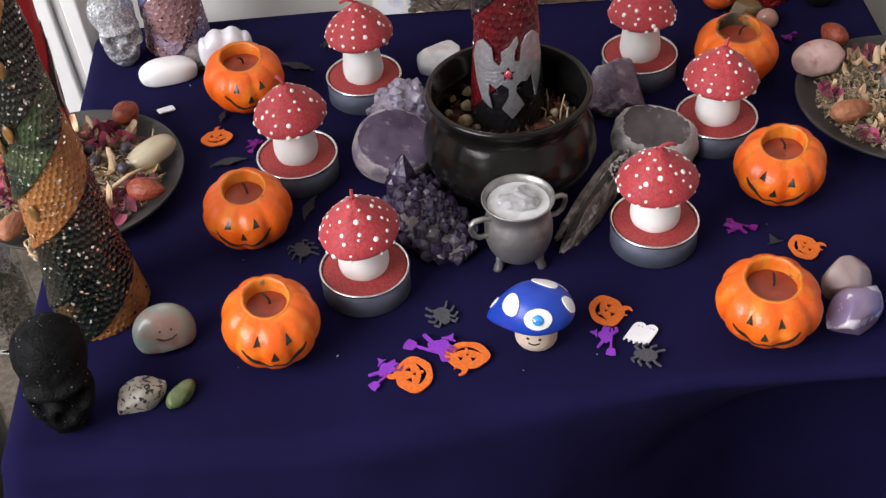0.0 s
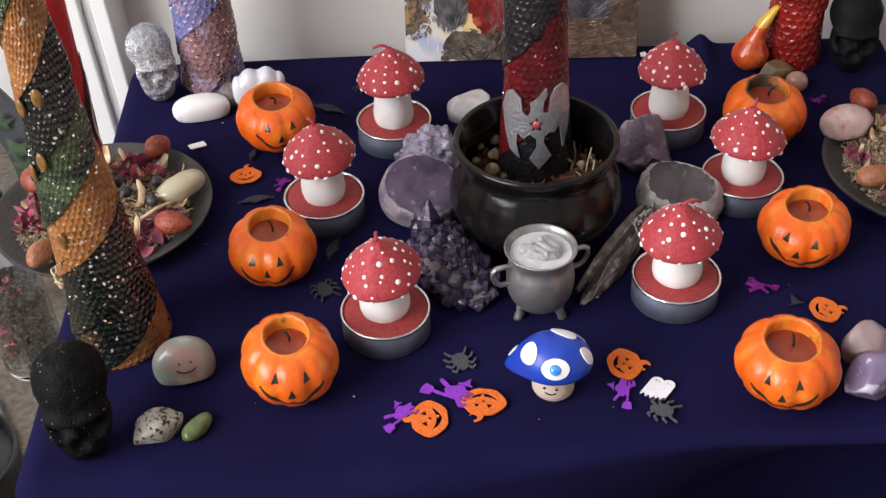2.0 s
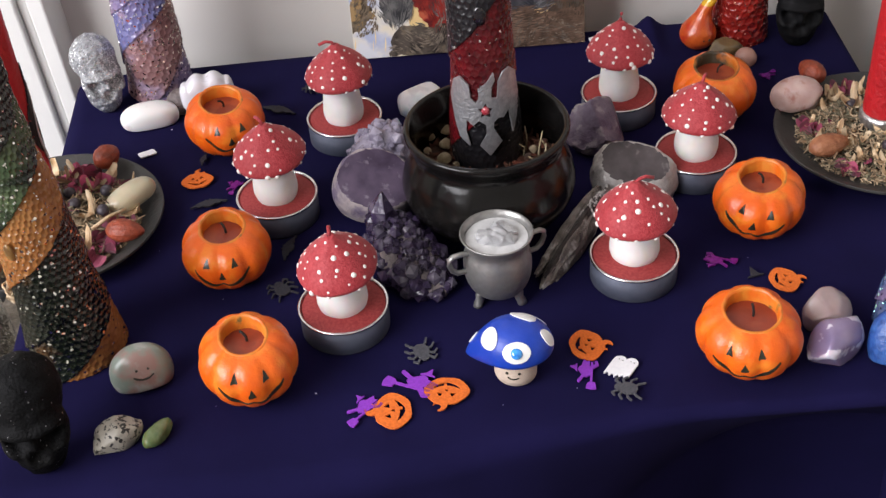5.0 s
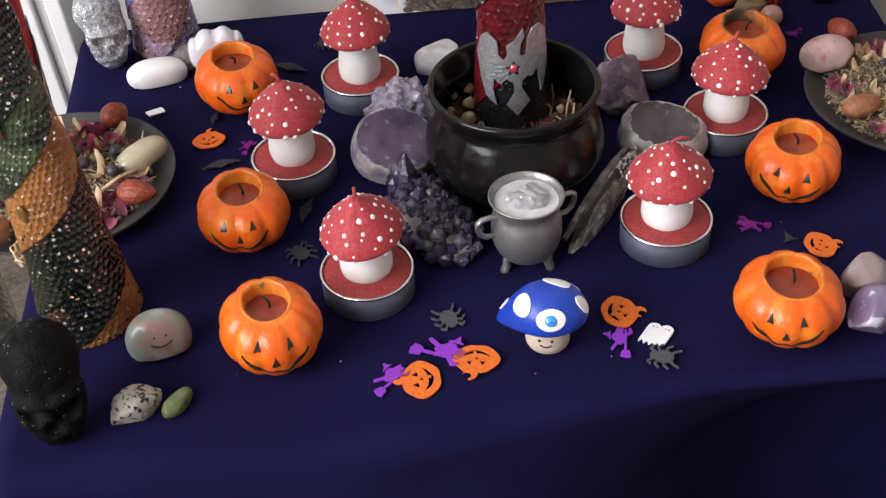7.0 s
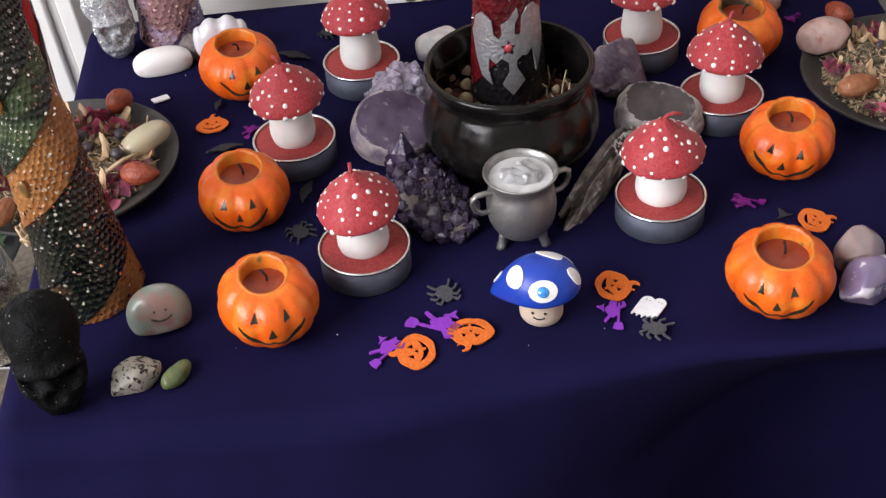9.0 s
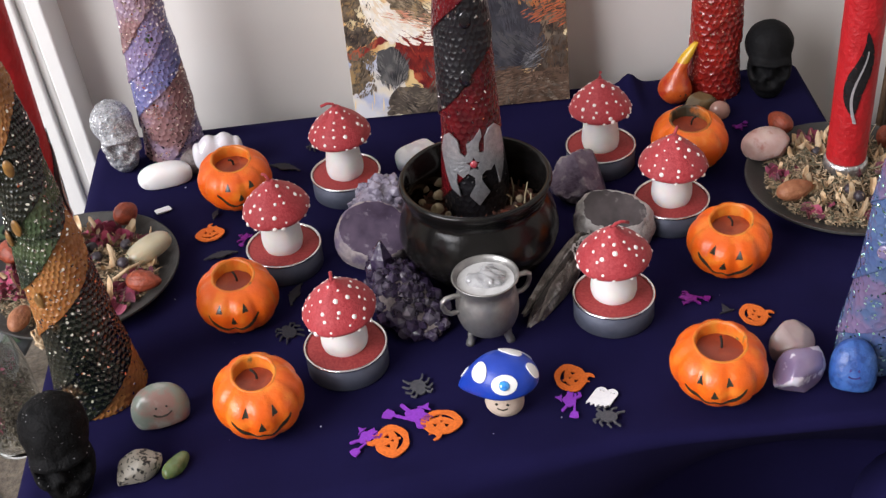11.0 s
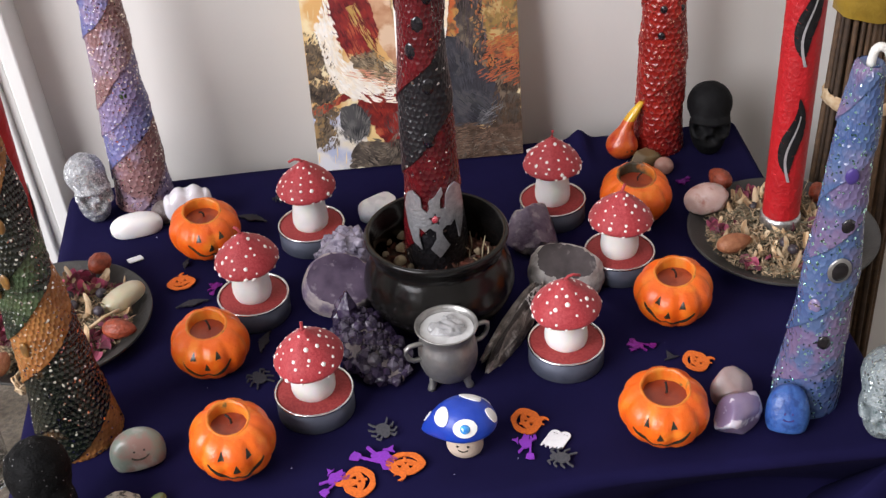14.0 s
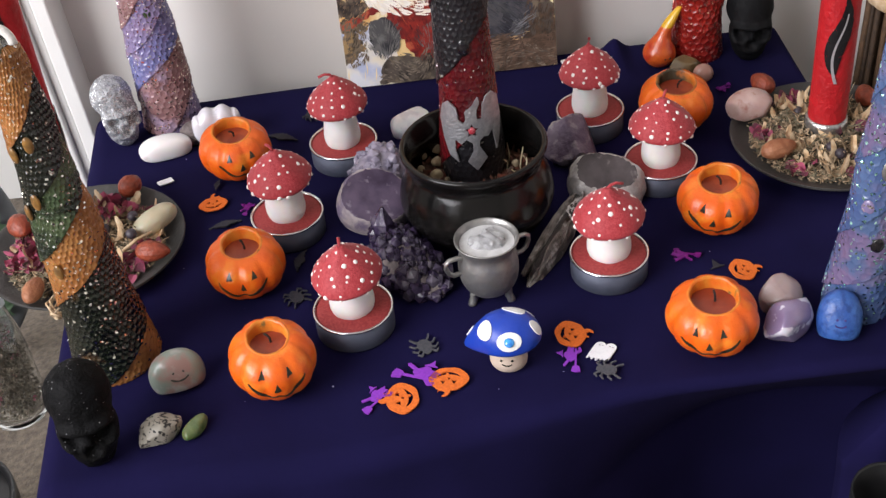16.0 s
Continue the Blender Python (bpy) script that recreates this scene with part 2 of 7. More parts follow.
def cut_shape(name, test, bounds, n, place, thick):
    """A thin sheet cut where test(u, v) holds, laid by place(u, v, lift), with smoothed edges and real thickness."""
    u0, v0, u1, v1 = bounds
    m = max(2, int(n * (v1 - v0) / (u1 - u0)))
    gu, gv = np.linspace(u0, u1, n + 1), np.linspace(v0, v1, m + 1)
    cu, cv = np.meshgrid((gu[1:] + gu[:-1]) / 2, (gv[1:] + gv[:-1]) / 2)
    keep = test(cu, cv)
    ids, verts, faces = {}, [], []
    for j, i in zip(*np.nonzero(keep)):
        q = []
        for a, b in ((i, j), (i + 1, j), (i + 1, j + 1), (i, j + 1)):
            if (a, b) not in ids:
                ids[(a, b)] = len(verts)
                verts.append((gu[a], gv[b]))
            q.append(ids[(a, b)])
        faces.append(q)
    bm = bmesh.new()
    vs = [bm.verts.new((u, v, 0)) for u, v in verts]
    for q in faces:
        bm.faces.new([vs[i] for i in q])
    rim = [e for e in bm.edges if len(e.link_faces) == 1]
    near = {}
    for e in rim:
        a, b = e.verts
        near.setdefault(a, []).append(b)
        near.setdefault(b, []).append(a)
    for _ in range(3):
        then = {a: (a.co * 0.5 + sum((b.co for b in bs), Vector()) / len(bs) * 0.5) for a, bs in near.items() if len(bs) == 2}
        for a, co in then.items():
            a.co = co
    ext = bmesh.ops.extrude_edge_only(bm, edges=rim)
    skirt = {x for x in ext["geom"] if isinstance(x, bmesh.types.BMVert)}
    for x in bm.verts:
        x.co = place(x.co.x, x.co.y, 0.0 if x in skirt else thick)
    bmesh.ops.recalc_face_normals(bm, faces=bm.faces)
    me = bpy.data.meshes.new(name)
    bm.to_mesh(me)
    bm.free()
    me.polygons.foreach_set("use_smooth", [False] * len(me.polygons))
    return me


def box(sx, sy, sz, bevel=0.0, at=(0, 0, 0)):
    bm = bmesh.new()
    bmesh.ops.create_cube(bm, size=1)
    for v in bm.verts:
        v.co = Vector((v.co.x * sx + at[0], v.co.y * sy + at[1], v.co.z * sz + at[2]))
    if bevel:
        bmesh.ops.bevel(bm, geom=bm.edges[:], offset=bevel, segments=2, profile=0.5, affect="EDGES")
    return bm


def structure(name, bm, mat, label=""):
    me = bpy.data.meshes.new(name)
    bm.to_mesh(me)
    bm.free()
    return tagged(link(name, me, mat), label, "", "", "structure")


# ---- the room ----
FLOOR, CEIL = -0.40, 1.95
BACK = 0.253
structure("floor", box(3.6, 4.4, 0.1, at=(0.15, -0.75, FLOOR - 0.05)), M["carpet"], "beige looped carpet on the floor")
structure("ceiling", box(3.6, 4.4, 0.1, at=(0.15, -0.75, CEIL + 0.05)), M["ceiling"], "plain white ceiling")
structure("wall_north", box(2.185, 0.12, CEIL - FLOOR, at=(0.8575, BACK + 0.06, (CEIL + FLOOR) / 2)), M["wall"], "greyish cream painted wall behind the table")
structure("wall_alcove", box(1.7, 0.1, CEIL - FLOOR, at=(-0.80, 0.78, (CEIL + FLOOR) / 2)), M["white_paint"], "white painted wall at the back of the recess")
structure("wall_east", box(0.1, 4.4, CEIL - FLOOR, at=(1.90, -0.9, (CEIL + FLOOR) / 2)), M["wall"])
structure("wall_south", box(3.6, 0.1, CEIL - FLOOR, at=(0.15, -2.75, (CEIL + FLOOR) / 2)), M["wall"])
structure("wall_recess", box(0.1, 0.42, CEIL - FLOOR, at=(-0.18, 0.575, (CEIL + FLOOR) / 2)), M["white_paint"])
# west wall with the window opening: y from -1.80 to -0.28, z from 0.3 to 1.72
WX = -1.60
for k, (y0, y1, z0, z1) in enumerate(((-2.7, -1.80, FLOOR, CEIL), (-0.28, 0.83, FLOOR, CEIL), (-1.80, -0.28, FLOOR, 0.3), (-1.80, -0.28, 1.72, CEIL))):
    structure("wall_west", box(0.1, y1 - y0, z1 - z0, at=(WX, (y0 + y1) / 2, (z0 + z1) / 2)), M["wall"])
# door frame beside the wall, with a groove along it
for x0, x1, y0, t in ((-0.2352, -0.2447, BACK - 0.019, 0.035), (-0.2448, -0.2501, BACK - 0.0175, 0.035), (-0.2502, -0.2660, BACK - 0.022, 0.155)):
    trim = structure("trim", box(abs(x1 - x0), t, CEIL - FLOOR, 0.0012, at=((x0 + x1) / 2 + 0.0095, y0 + t / 2 - 0.01, (CEIL + FLOOR) / 2)), M["white_paint"], "white gloss painted door frame")
    trim.matrix_world = pose(-0.226, 0, 0, 0, -2.6, 0) @ pose(0.226, 0, 0)

# ---- table and cloth ----
XR = 0.2160


def y_front(s):
    """The front edge, from 0 at the left end to 1 at the right."""
    k = min(max((s - 0.25) / 0.45, 0), 1)
    return -0.086 + 0.0160 * k * k * (3 - 2 * k)


def x_left(y):
    return -0.1970 - 0.052 * y


def y_back(x):
    return 0.2225 + 0.035 * x


table = thing("side_table", (0, 0, FLOOR), "small low wooden side table hidden under a cloth", "table")
part("tabletop", box(0.402, 0.268, 0.018, 0.003, at=(0.009, 0.073, -FLOOR - 0.0125)), M["wood_dark"], table)
for lx in (-0.16, 0.15):
    for ly in (0.06, 0.19):
        part("leg", box(0.03, 0.03, -FLOOR - 0.02, 0.002, at=(lx, ly, (-FLOOR - 0.02) / 2)), M["wood_dark"], table)


def cloth_mesh():
    drop, arc = 0.24, 0.0205
    over = [-drop + (drop - arc) * i / 34 for i in range(35)] + [-arc * (1 - i / 11) for i in range(1, 11)]
    us = [(o, 0.0) for o in over] + [(0.0, i / 150) for i in range(151)] + [(-o, 1.0) for o in reversed(over)]
    vs = [(o, 0.0) for o in over] + [(0.0, i / 110) for i in range(111)] + [(-o, 1.0) for o in reversed(over[-14:])]
    nx, ny = len(us), len(vs)
    verts = []
    for oy, t in vs:
        for ox, s_ in us:
            cy = y_front(s_) + t * (y_back(-0.2 + 0.42 * s_) - y_front(s_))
            cx = x_left(cy) + s_ * (XR - x_left(cy))
            o = math.hypot(ox, oy)
            if o < 1e-9:
                verts.append((cx, cy, 0.0))
                continue
            dx, dy = ox / o, oy / o
            k = min(max((s_ - 0.30) / 0.40, 0), 1)
            rad = 0.013 - 0.008 * k * k * (3 - 2 * k)
            if o < rad * math.pi / 2:
                a = o / rad
                out, z = rad * math.sin(a), -rad * (1 - math.cos(a))
            else:
                s = o - rad * math.pi / 2
                if oy < 0:
                    k = min(max((s_ - 0.38) / 0.40, 0), 1)
                    lean = 0.20 - 0.95 * k * k * (3 - 2 * k)
                    ripple = 0.010 * math.sin(cx * 31) * min(s / 0.1, 1)
                else:
                    lean, ripple = 0.10, 0.008 * math.sin(cy * 40) * min(s / 0.1, 1)
                out, z = rad + lean * (s if lean > 0 else min(s, 0.07)) + ripple, -rad - s * 0.97
            verts.append((cx + dx * out, cy + dy * out, z))
    V = np.array(verts)
    top = V[:, 2] > -0.004
    V[:, 2] += np.where(top, 0.0004 * waves(V * np.array([1, 1, 0]), 3, 22), 0)
    # a small fold of cloth at the back edge, and light creases
    d2 = ((V[:, 0] - 0.1145) / 0.0055) ** 2
    V[:, 2] += 0.0070 * np.exp(-d2) * np.clip((V[:, 1] - 0.185) / 0.04, 0, 1) * top
    faces = [(j * nx + i, j * nx + i + 1, (j + 1) * nx + i + 1, (j + 1) * nx + i) for j in range(ny - 1) for i in range(nx - 1)]
    return mesh_of("tablecloth", V, faces)


tagged(link("tablecloth", cloth_mesh(), M["cloth"]), "plain navy blue cotton cloth draped over the small table", "tablecloth")

# ---- mushroom tealights ----


def cap_point(a, s):
    """A point of the cap: angle and 0 at the rim to 1 at the tip."""
    prof = ((0.0, 0.0156, 0.0328), (0.08, 0.0171, 0.0333), (0.18, 0.0175, 0.0347), (0.35, 0.0158, 0.0383), (0.55, 0.0122, 0.0426), (0.72, 0.0083, 0.0461), (0.86, 0.0046, 0.0491), (0.95, 0.0025, 0.0511), (1.0, 0.0010, 0.0524))
    for (s0, r0, z0), (s1, r1, z1) in zip(prof, prof[1:]):
        if s <= s1:
            f = (s - s0) / (s1 - s0)
            return (r0 + (r1 - r0) * f, z0 + (z1 - z0) * f)
    return prof[-1][1:]


def mushroom_tealight(loc, seed, rz, lean, wick_bend, tall=0.0):
    rng = random.Random(seed)
    ob = thing("mushroom_tealight", loc, "red toadstool candle with white dots in a metal tealight cup", "candle", "toadstool candles", rz)
    R, H = 0.0193, 0.0132
    v, f = lathe([(R - 0.0008, 0.0), (R, 0.0008), (R, H - 0.001), (R - 0.0004, H - 0.001)], 64, cap=False)
    v.append((0, 0, 0.0)); c = len(v) - 1
    f += [(c, (i + 1) % 64, i) for i in range(64)]
    cup = link("cup", mesh_of("cup", v, f), M["cup"], ob, "dull aluminium tealight cup with the cloth's reflection in its colour")
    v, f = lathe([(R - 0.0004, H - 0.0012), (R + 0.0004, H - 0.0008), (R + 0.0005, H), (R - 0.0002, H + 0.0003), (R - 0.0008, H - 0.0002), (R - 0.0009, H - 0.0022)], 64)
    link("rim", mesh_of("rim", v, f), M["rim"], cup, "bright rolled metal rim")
    v, f = lathe([(R - 0.0012, 0.002), (R - 0.0010, H - 0.0010), (R - 0.0016, H - 0.0004), (0.006, H - 0.0002), (0.0001, H - 0.0002)], 48)
    link("wax_disc", mesh_of("wax_disc", v, f), M["disc_red"], ob, "grainy dark red wax")
    v, f = lathe([(0.0094, H - 0.001), (0.0101, H + 0.0006), (0.0107, H + 0.003), (0.0107, H + 0.006), (0.0100, H + 0.0115), (0.0094, H + 0.016), (0.0091, H + 0.0212 + tall)], 40,
                 lambda a, r, z: r * (1 + 0.025 * math.sin(2 * a + seed) + 0.012 * math.sin(5 * a + 2 * seed)))
    link("stem", mesh_of("stem", v, f), M["stem_wax"], ob, "plain white wax stem")
    turn = Matrix.Translation((0, 0, 0.033 + tall)) @ Euler((radians(lean[0]), radians(lean[1]), 0)).to_matrix().to_4x4() @ Matrix.Translation((0, 0, -0.033))
    prof = [(0.0001, 0.0342), (0.009, 0.0331)] + [cap_point(0, s) for s in np.linspace(0, 1, 26)] + [(0.0001, 0.0505)]
    wob = rng.uniform(0, 6)
    v, f = lathe(prof, 64, lambda a, r, z: r * (1 + 0.018 * math.sin(2 * a + wob) + 0.010 * math.sin(5 * a + wob) + 0.03 * math.sin(7 * a + wob + 200 * z) * min(1, max(0, (z - 0.040) / 0.008))))
    v = [turn @ Vector(p) for p in v]
    cap = link("cap", mesh_of("cap", v, f), M["cap_red"], ob, "matt red wax toadstool cap")
    sv, sf = SPHERES[2]
    dv, df = [], []
    rows = ((0.13, 15, 0.95), (0.28, 14, 1.0), (0.44, 13, 1.0), (0.58, 11, 1.0), (0.74, 8, 0.95), (0.88, 5, 0.9))
    for s0, n, size in rows:
        ph = rng.uniform(0, 6)
        for i in range(n):
            if rng.random() < 0.10:
                continue
            s, a = min(max(s0 + rng.uniform(-0.05, 0.05), 0.03), 0.97), ph + 2 * math.pi * (i + rng.uniform(-0.28, 0.28)) / n
            r, z = cap_point(a, s)
            r *= 1 + 0.018 * math.sin(2 * a + wob) + 0.010 * math.sin(5 * a + wob)
            k = size * rng.choice((0.0008, 0.0010, 0.0010, 0.0011, 0.0012, 0.0016))
            base = len(dv)
            for p in sv:
                dv.append(turn @ (Vector((r * math.cos(a), r * math.sin(a), z)) + Vector(p) * k - Vector((math.cos(a), math.sin(a), 0.7)) * k * 0.55))
            df += [[base + q for q in face] for face in sf]
    link("dots", mesh_of("dots", dv, df), M["dot"], cap, "small raised white dots")
    p0 = turn @ Vector((0, 0, 0.0513))
    a, b = wick_bend
    pts = [p0, p0 + Vector((b * 0.2 * math.cos(a), b * 0.2 * math.sin(a), 0.002)), p0 + Vector((b * 0.55 * math.cos(a), b * 0.55 * math.sin(a), 0.0042 - b * 0.2)),
           p0 + Vector((b * math.cos(a), b * math.sin(a), 0.0056 - b * 0.55))]
    link("wick", mesh_of("wick", *tube(pts, 0.0008, 8)), M["cap_red"], cap, "thin red waxed wick")
    return ob


for k, (x, y, rz, lean, bend) in enumerate((
        (-0.0582, -0.0092, 0, (4, -4), (1.6, 0.001)), (0.0703, 0.0095, 40, (3, -3), (0.2, 0.008)), (-0.0919, 0.0736, 80, (3, -2), (2.6, 0.004)),
        (-0.0604, 0.1376, 130, (1, 0), (3.2, 0.008)), (0.0837, 0.1407, 200, (0, -1), (1.0, 0.0015)), (0.1124, 0.0827, 260, (1, 1), (0.8, 0.003)))):
    mushroom_tealight((x, y, 0.0), 20 + k, 0, lean, bend, (0.0, 0.0008, 0.0022, 0.0040, 0.0028, 0.0)[k])


# ---- pumpkin candle holders ----
def pumpkin_surface(R, seed, top=2.40, front=-math.pi / 2):
    rng = random.Random(seed)
    ph, lobes = rng.uniform(0, 6), 9
    warp = [rng.uniform(-0.03, 0.03) for _ in range(4)]

    def surf(a, s):
        """Angle and 0 at the base to 1 at the lip."""
        t = -1.25 + top * s
        r, z = R * math.cos(t) ** 0.86 if math.cos(t) > 0 else 0.0, 0.0163 + 0.0168 * math.sin(t)
        groove = (0.5 + 0.5 * math.cos(lobes * a + ph)) ** 3 * min(1.0, 0.35 + 2.2 * (1.0 - s))
        r *= 1 - 0.064 * groove + warp[0] * math.sin(a + ph) + warp[1] * math.sin(2 * a) + warp[2] * 0.5 * math.cos(3 * a + 1)
        dip = 0.0042 * max(s - 0.45, 0) ** 1.5 / 0.55 ** 1.5 * (0.5 + 0.5 * math.cos(a - front))
        return Vector((r * math.cos(a), r * math.sin(a), z * (1 - 0.02 * groove) - dip))
    return surf


def pumpkin(loc, seed, face, R=0.0208, tilt=(0, 0), top=2.40, lip="lip", roll=0.0, tall=1.0):
    ob = thing("pumpkin_candle", loc, "small orange ceramic pumpkin candle holder with a painted black grin", "candle", "pumpkin candles", 0, tilt)
    ob.scale.z = tall
    a0 = radians((face or -10) - 90)
    surf = pumpkin_surface(R, seed, top, a0)
    seg, rows = 96, 30
    v = [surf(2 * math.pi * i / seg, j / rows) for j in range(rows + 1) for i in range(seg)]
    f = [(j * seg + i, j * seg + (i + 1) % seg, (j + 1) * seg + (i + 1) % seg, (j + 1) * seg + i) for j in range(rows) for i in range(seg)]
    v.append(Vector((0, 0, v[0].z))); c = len(v) - 1
    f += [(c, (i + 1) % seg, i) for i in range(seg)]
    body = link("body", mesh_of("body", v, f), M["orange"], ob)
    v, f = [], []
    for dr, dz in ((0.0, 0.0), (-0.0005, 0.0004), (-0.0012, 0.0003), (-0.0017, -0.0008), (-0.0019, -0.010)):
        for i in range(seg):
            a = 2 * math.pi * i / seg
            p = surf(a, 1.0)
            r = math.hypot(p.x, p.y) + dr
            v.append((r * math.cos(a), r * math.sin(a), p.z + dz))
    f = [(j * seg + i, j * seg + (i + 1) % seg, (j + 1) * seg + (i + 1) % seg, (j + 1) * seg + i) for j in range(4) for i in range(seg)]
    link("lip", mesh_of("lip", v, f), M[lip], body, "worn yellowish inner lip" if lip == "lip" else "smoke-stained brown inner lip")
    zt = surf(a0 + math.pi / 2, 1.0).z + 0.0024
    v, f = lathe([(0.0135, zt - 0.0060), (0.0095, zt - 0.0066), (0.004, zt - 0.0068), (0.0001, zt - 0.0067)], 40)
    wax = link("wax", mesh_of("wax", v, f), M["wax_inside"], ob, "smooth dark orange wax")
    rng = random.Random(seed)
    q = Vector((0.001, 0.001, zt - 0.0074))
    d = rng.uniform(0, 6)
    link("wick", mesh_of("wick", *tube([q, q + Vector((0, 0, 0.0028)), q + Vector((0.0012 * math.cos(d), 0.0012 * math.sin(d), 0.0045)), q + Vector((0.0026 * math.cos(d), 0.0026 * math.sin(d), 0.005))], 0.00055)), M["wick_black"], wax, "burnt black wick")
    if face is None:
        return ob

    ca, sa = math.cos(radians(roll)), math.sin(radians(roll))

    def lay(u, s, lift):
        du, ds = u, (s - 0.565) * 1.85
        u, s = du * ca + ds * sa, min(0.99, 0.58 + (ds * ca - du * sa) / 1.85)
        p = surf(a0 + u, s)
        e = 0.01
        nrm = (surf(a0 + u + e, s) - surf(a0 + u - e, s)).cross(surf(a0 + u, min(s + e, 1)) - surf(a0 + u, s - e)).normalized()
        return p + nrm * (lift - 0.0001)

    def tri(cx, cy, w, h):
        return lambda u, s: in_poly(u, s, [(cx - w, cy - h), (cx + w, cy - h * 0.9), (cx + 0.05 * w, cy + h)])

    for nm, t, bd in (("eye", tri(-0.335, 0.722, 0.086, 0.078), (-0.48, 0.60, -0.20, 0.81)), ("eye", tri(0.335, 0.722, 0.086, 0.078), (0.20, 0.60, 0.48, 0.81)),
                      ("nose", tri(0.0, 0.530, 0.085, 0.066), (-0.13, 0.45, 0.13, 0.62))):
        link(nm, cut_shape(nm, t, bd, 22, lay, 0.00025), M["black_paint"], body, "glossy black painted shape")

    def grin(u, s):
        arc = 0.345 + 0.50 * u * u + 0.045 * np.exp(-(u / 0.11) ** 2)
        w = 0.013 + 0.020 * np.clip((np.abs(u) - 0.12) / 0.25, 0, 1) * np.clip((0.72 - np.abs(u)) / 0.22, 0.15, 1)
        return (np.abs(s - arc) < w) & (np.abs(u) < 0.68)
    link("mouth", cut_shape("mouth", grin, (-0.72, 0.28, 0.72, 0.66), 130, lay, 0.00025), M["black_paint"], body, "wide black painted grin")
    return ob


for k, (x, y, face, roll) in enumerate(((-0.0962, -0.0430, 9, 1), (-0.1117, 0.0305, -1, 0), (-0.1228, 0.1370, 16, 2), (0.1321, 0.1330, None, 0), (0.1322, 0.0375, -21, 7), (0.1072, -0.0490, -18, -4))):
    pumpkin((x, y, 0.0), 40 + k, face, (0.0205, 0.0205, 0.0210, 0.0211, 0.0211, 0.0211)[k], (0, 0), (2.35, 2.32, 2.30, 2.30, 2.32, 2.28)[k], "lip_dark" if k == 3 else "lip", roll, 1.05 if k == 0 else 1.0)

# ---- cauldron ----
cauldron = thing("cauldron", (0.0098, 0.0550, 0.0), "round black glossy miniature cauldron", "cauldron")
outer = [(0.0001, 0.004), (0.018, 0.0045), (0.029, 0.009), (0.0365, 0.017), (0.0400, 0.026), (0.0387, 0.035), (0.0357, 0.0425), (0.0340, 0.0462), (0.0342, 0.049), (0.0362, 0.0525), (0.0374, 0.0548), (0.0375, 0.0565), (0.0366, 0.0575),
         (0.0350, 0.0572), (0.0335, 0.0545), (0.0320, 0.049), (0.0325, 0.044), (0.035, 0.036), (0.036, 0.026), (0.033, 0.017), (0.026, 0.011), (0.0001, 0.0085)]


def smooth_profile(p, n=4):
    """The profile rounded by Catmull-Rom steps."""
    out = []
    for i in range(len(p) - 1):
        a, b, c, d = (Vector(p[max(i - 1, 0)]), Vector(p[i]), Vector(p[i + 1]), Vector(p[min(i + 2, len(p) - 1)]))
        for k in range(n):
            t = k / n
            q = 0.5 * ((2 * b) + (c - a) * t + (2 * a - 5 * b + 4 * c - d) * t * t + (3 * b - a - 3 * c + d) * t ** 3)
            out.append((max(q.x, 0.0001), q.y))
    return out + [p[-1]]


link("bowl", mesh_of("bowl", *lathe(smooth_profile(outer), 96)), M["iron"], cauldron)
for k in range(3):
    a = 2 * math.pi * k / 3 + 0.5
    c, s = math.cos(a), math.sin(a)
    link("foot", mesh_of("foot", *tube([(0.026 * c, 0.026 * s, 0.012), (0.029 * c, 0.029 * s, 0.006), (0.030 * c, 0.030 * s, 0.0)], 0.005, 12, 0.7)), M["iron"], cauldron)

# ---- pewter pot ----
pot = thing("pewter_pot", (0.0095, 0.0015, 0.0), "small dull pewter cauldron on three feet", "pot", rz=20)
prof = [(0.0001, 0.0060), (0.0075, 0.0061), (0.0116, 0.0088), (0.0141, 0.0140), (0.0149, 0.0200), (0.0145, 0.0255), (0.0135, 0.0300), (0.0136, 0.0325), (0.0146, 0.0350), (0.0154, 0.0362), (0.0158, 0.0370), (0.0156, 0.0375), (0.0149, 0.0373), (0.0139, 0.0360), (0.0134, 0.0335), (0.0133, 0.030)]
link("bowl", mesh_of("bowl", *lathe(smooth_profile(prof), 72)), M["pewter"], pot)
for a in (-175, -45, 70):
    c, s = 0.87 * math.cos(radians(a)), 0.87 * math.sin(radians(a))
    link("foot", mesh_of("foot", *tube([(0.0095 * c, 0.0095 * s, 0.0095), (0.0110 * c, 0.0110 * s, 0.006), (0.0108 * c, 0.0108 * s, 0.0035), (0.0122 * c, 0.0122 * s, 0.0012), (0.0124 * c, 0.0124 * s, 0.0)], 0.0019, 10, 1.15)), M["pewter"], pot)
for sx in (-1, 1):
    pts = [(sx * x, 0, z) for x, z in ((0.0126, 0.0300), (0.0165, 0.0310), (0.0205, 0.0310), (0.0222, 0.0297), (0.0223, 0.0270), (0.0210, 0.0236), (0.0185, 0.0214), (0.0134, 0.0212))]
    link("handle", mesh_of("handle", *tube(pts, 0.00125, 10)), M["pewter"], pot)
# added white disc below the chips that makes them look luminous
v, f = lathe([(0.0134, 0.0346), (0.009, 0.0349), (0.0001, 0.0350)], 40)
link("filling", mesh_of("filling", v, f), M["quartz_backing"], pot)
rng = random.Random(5)


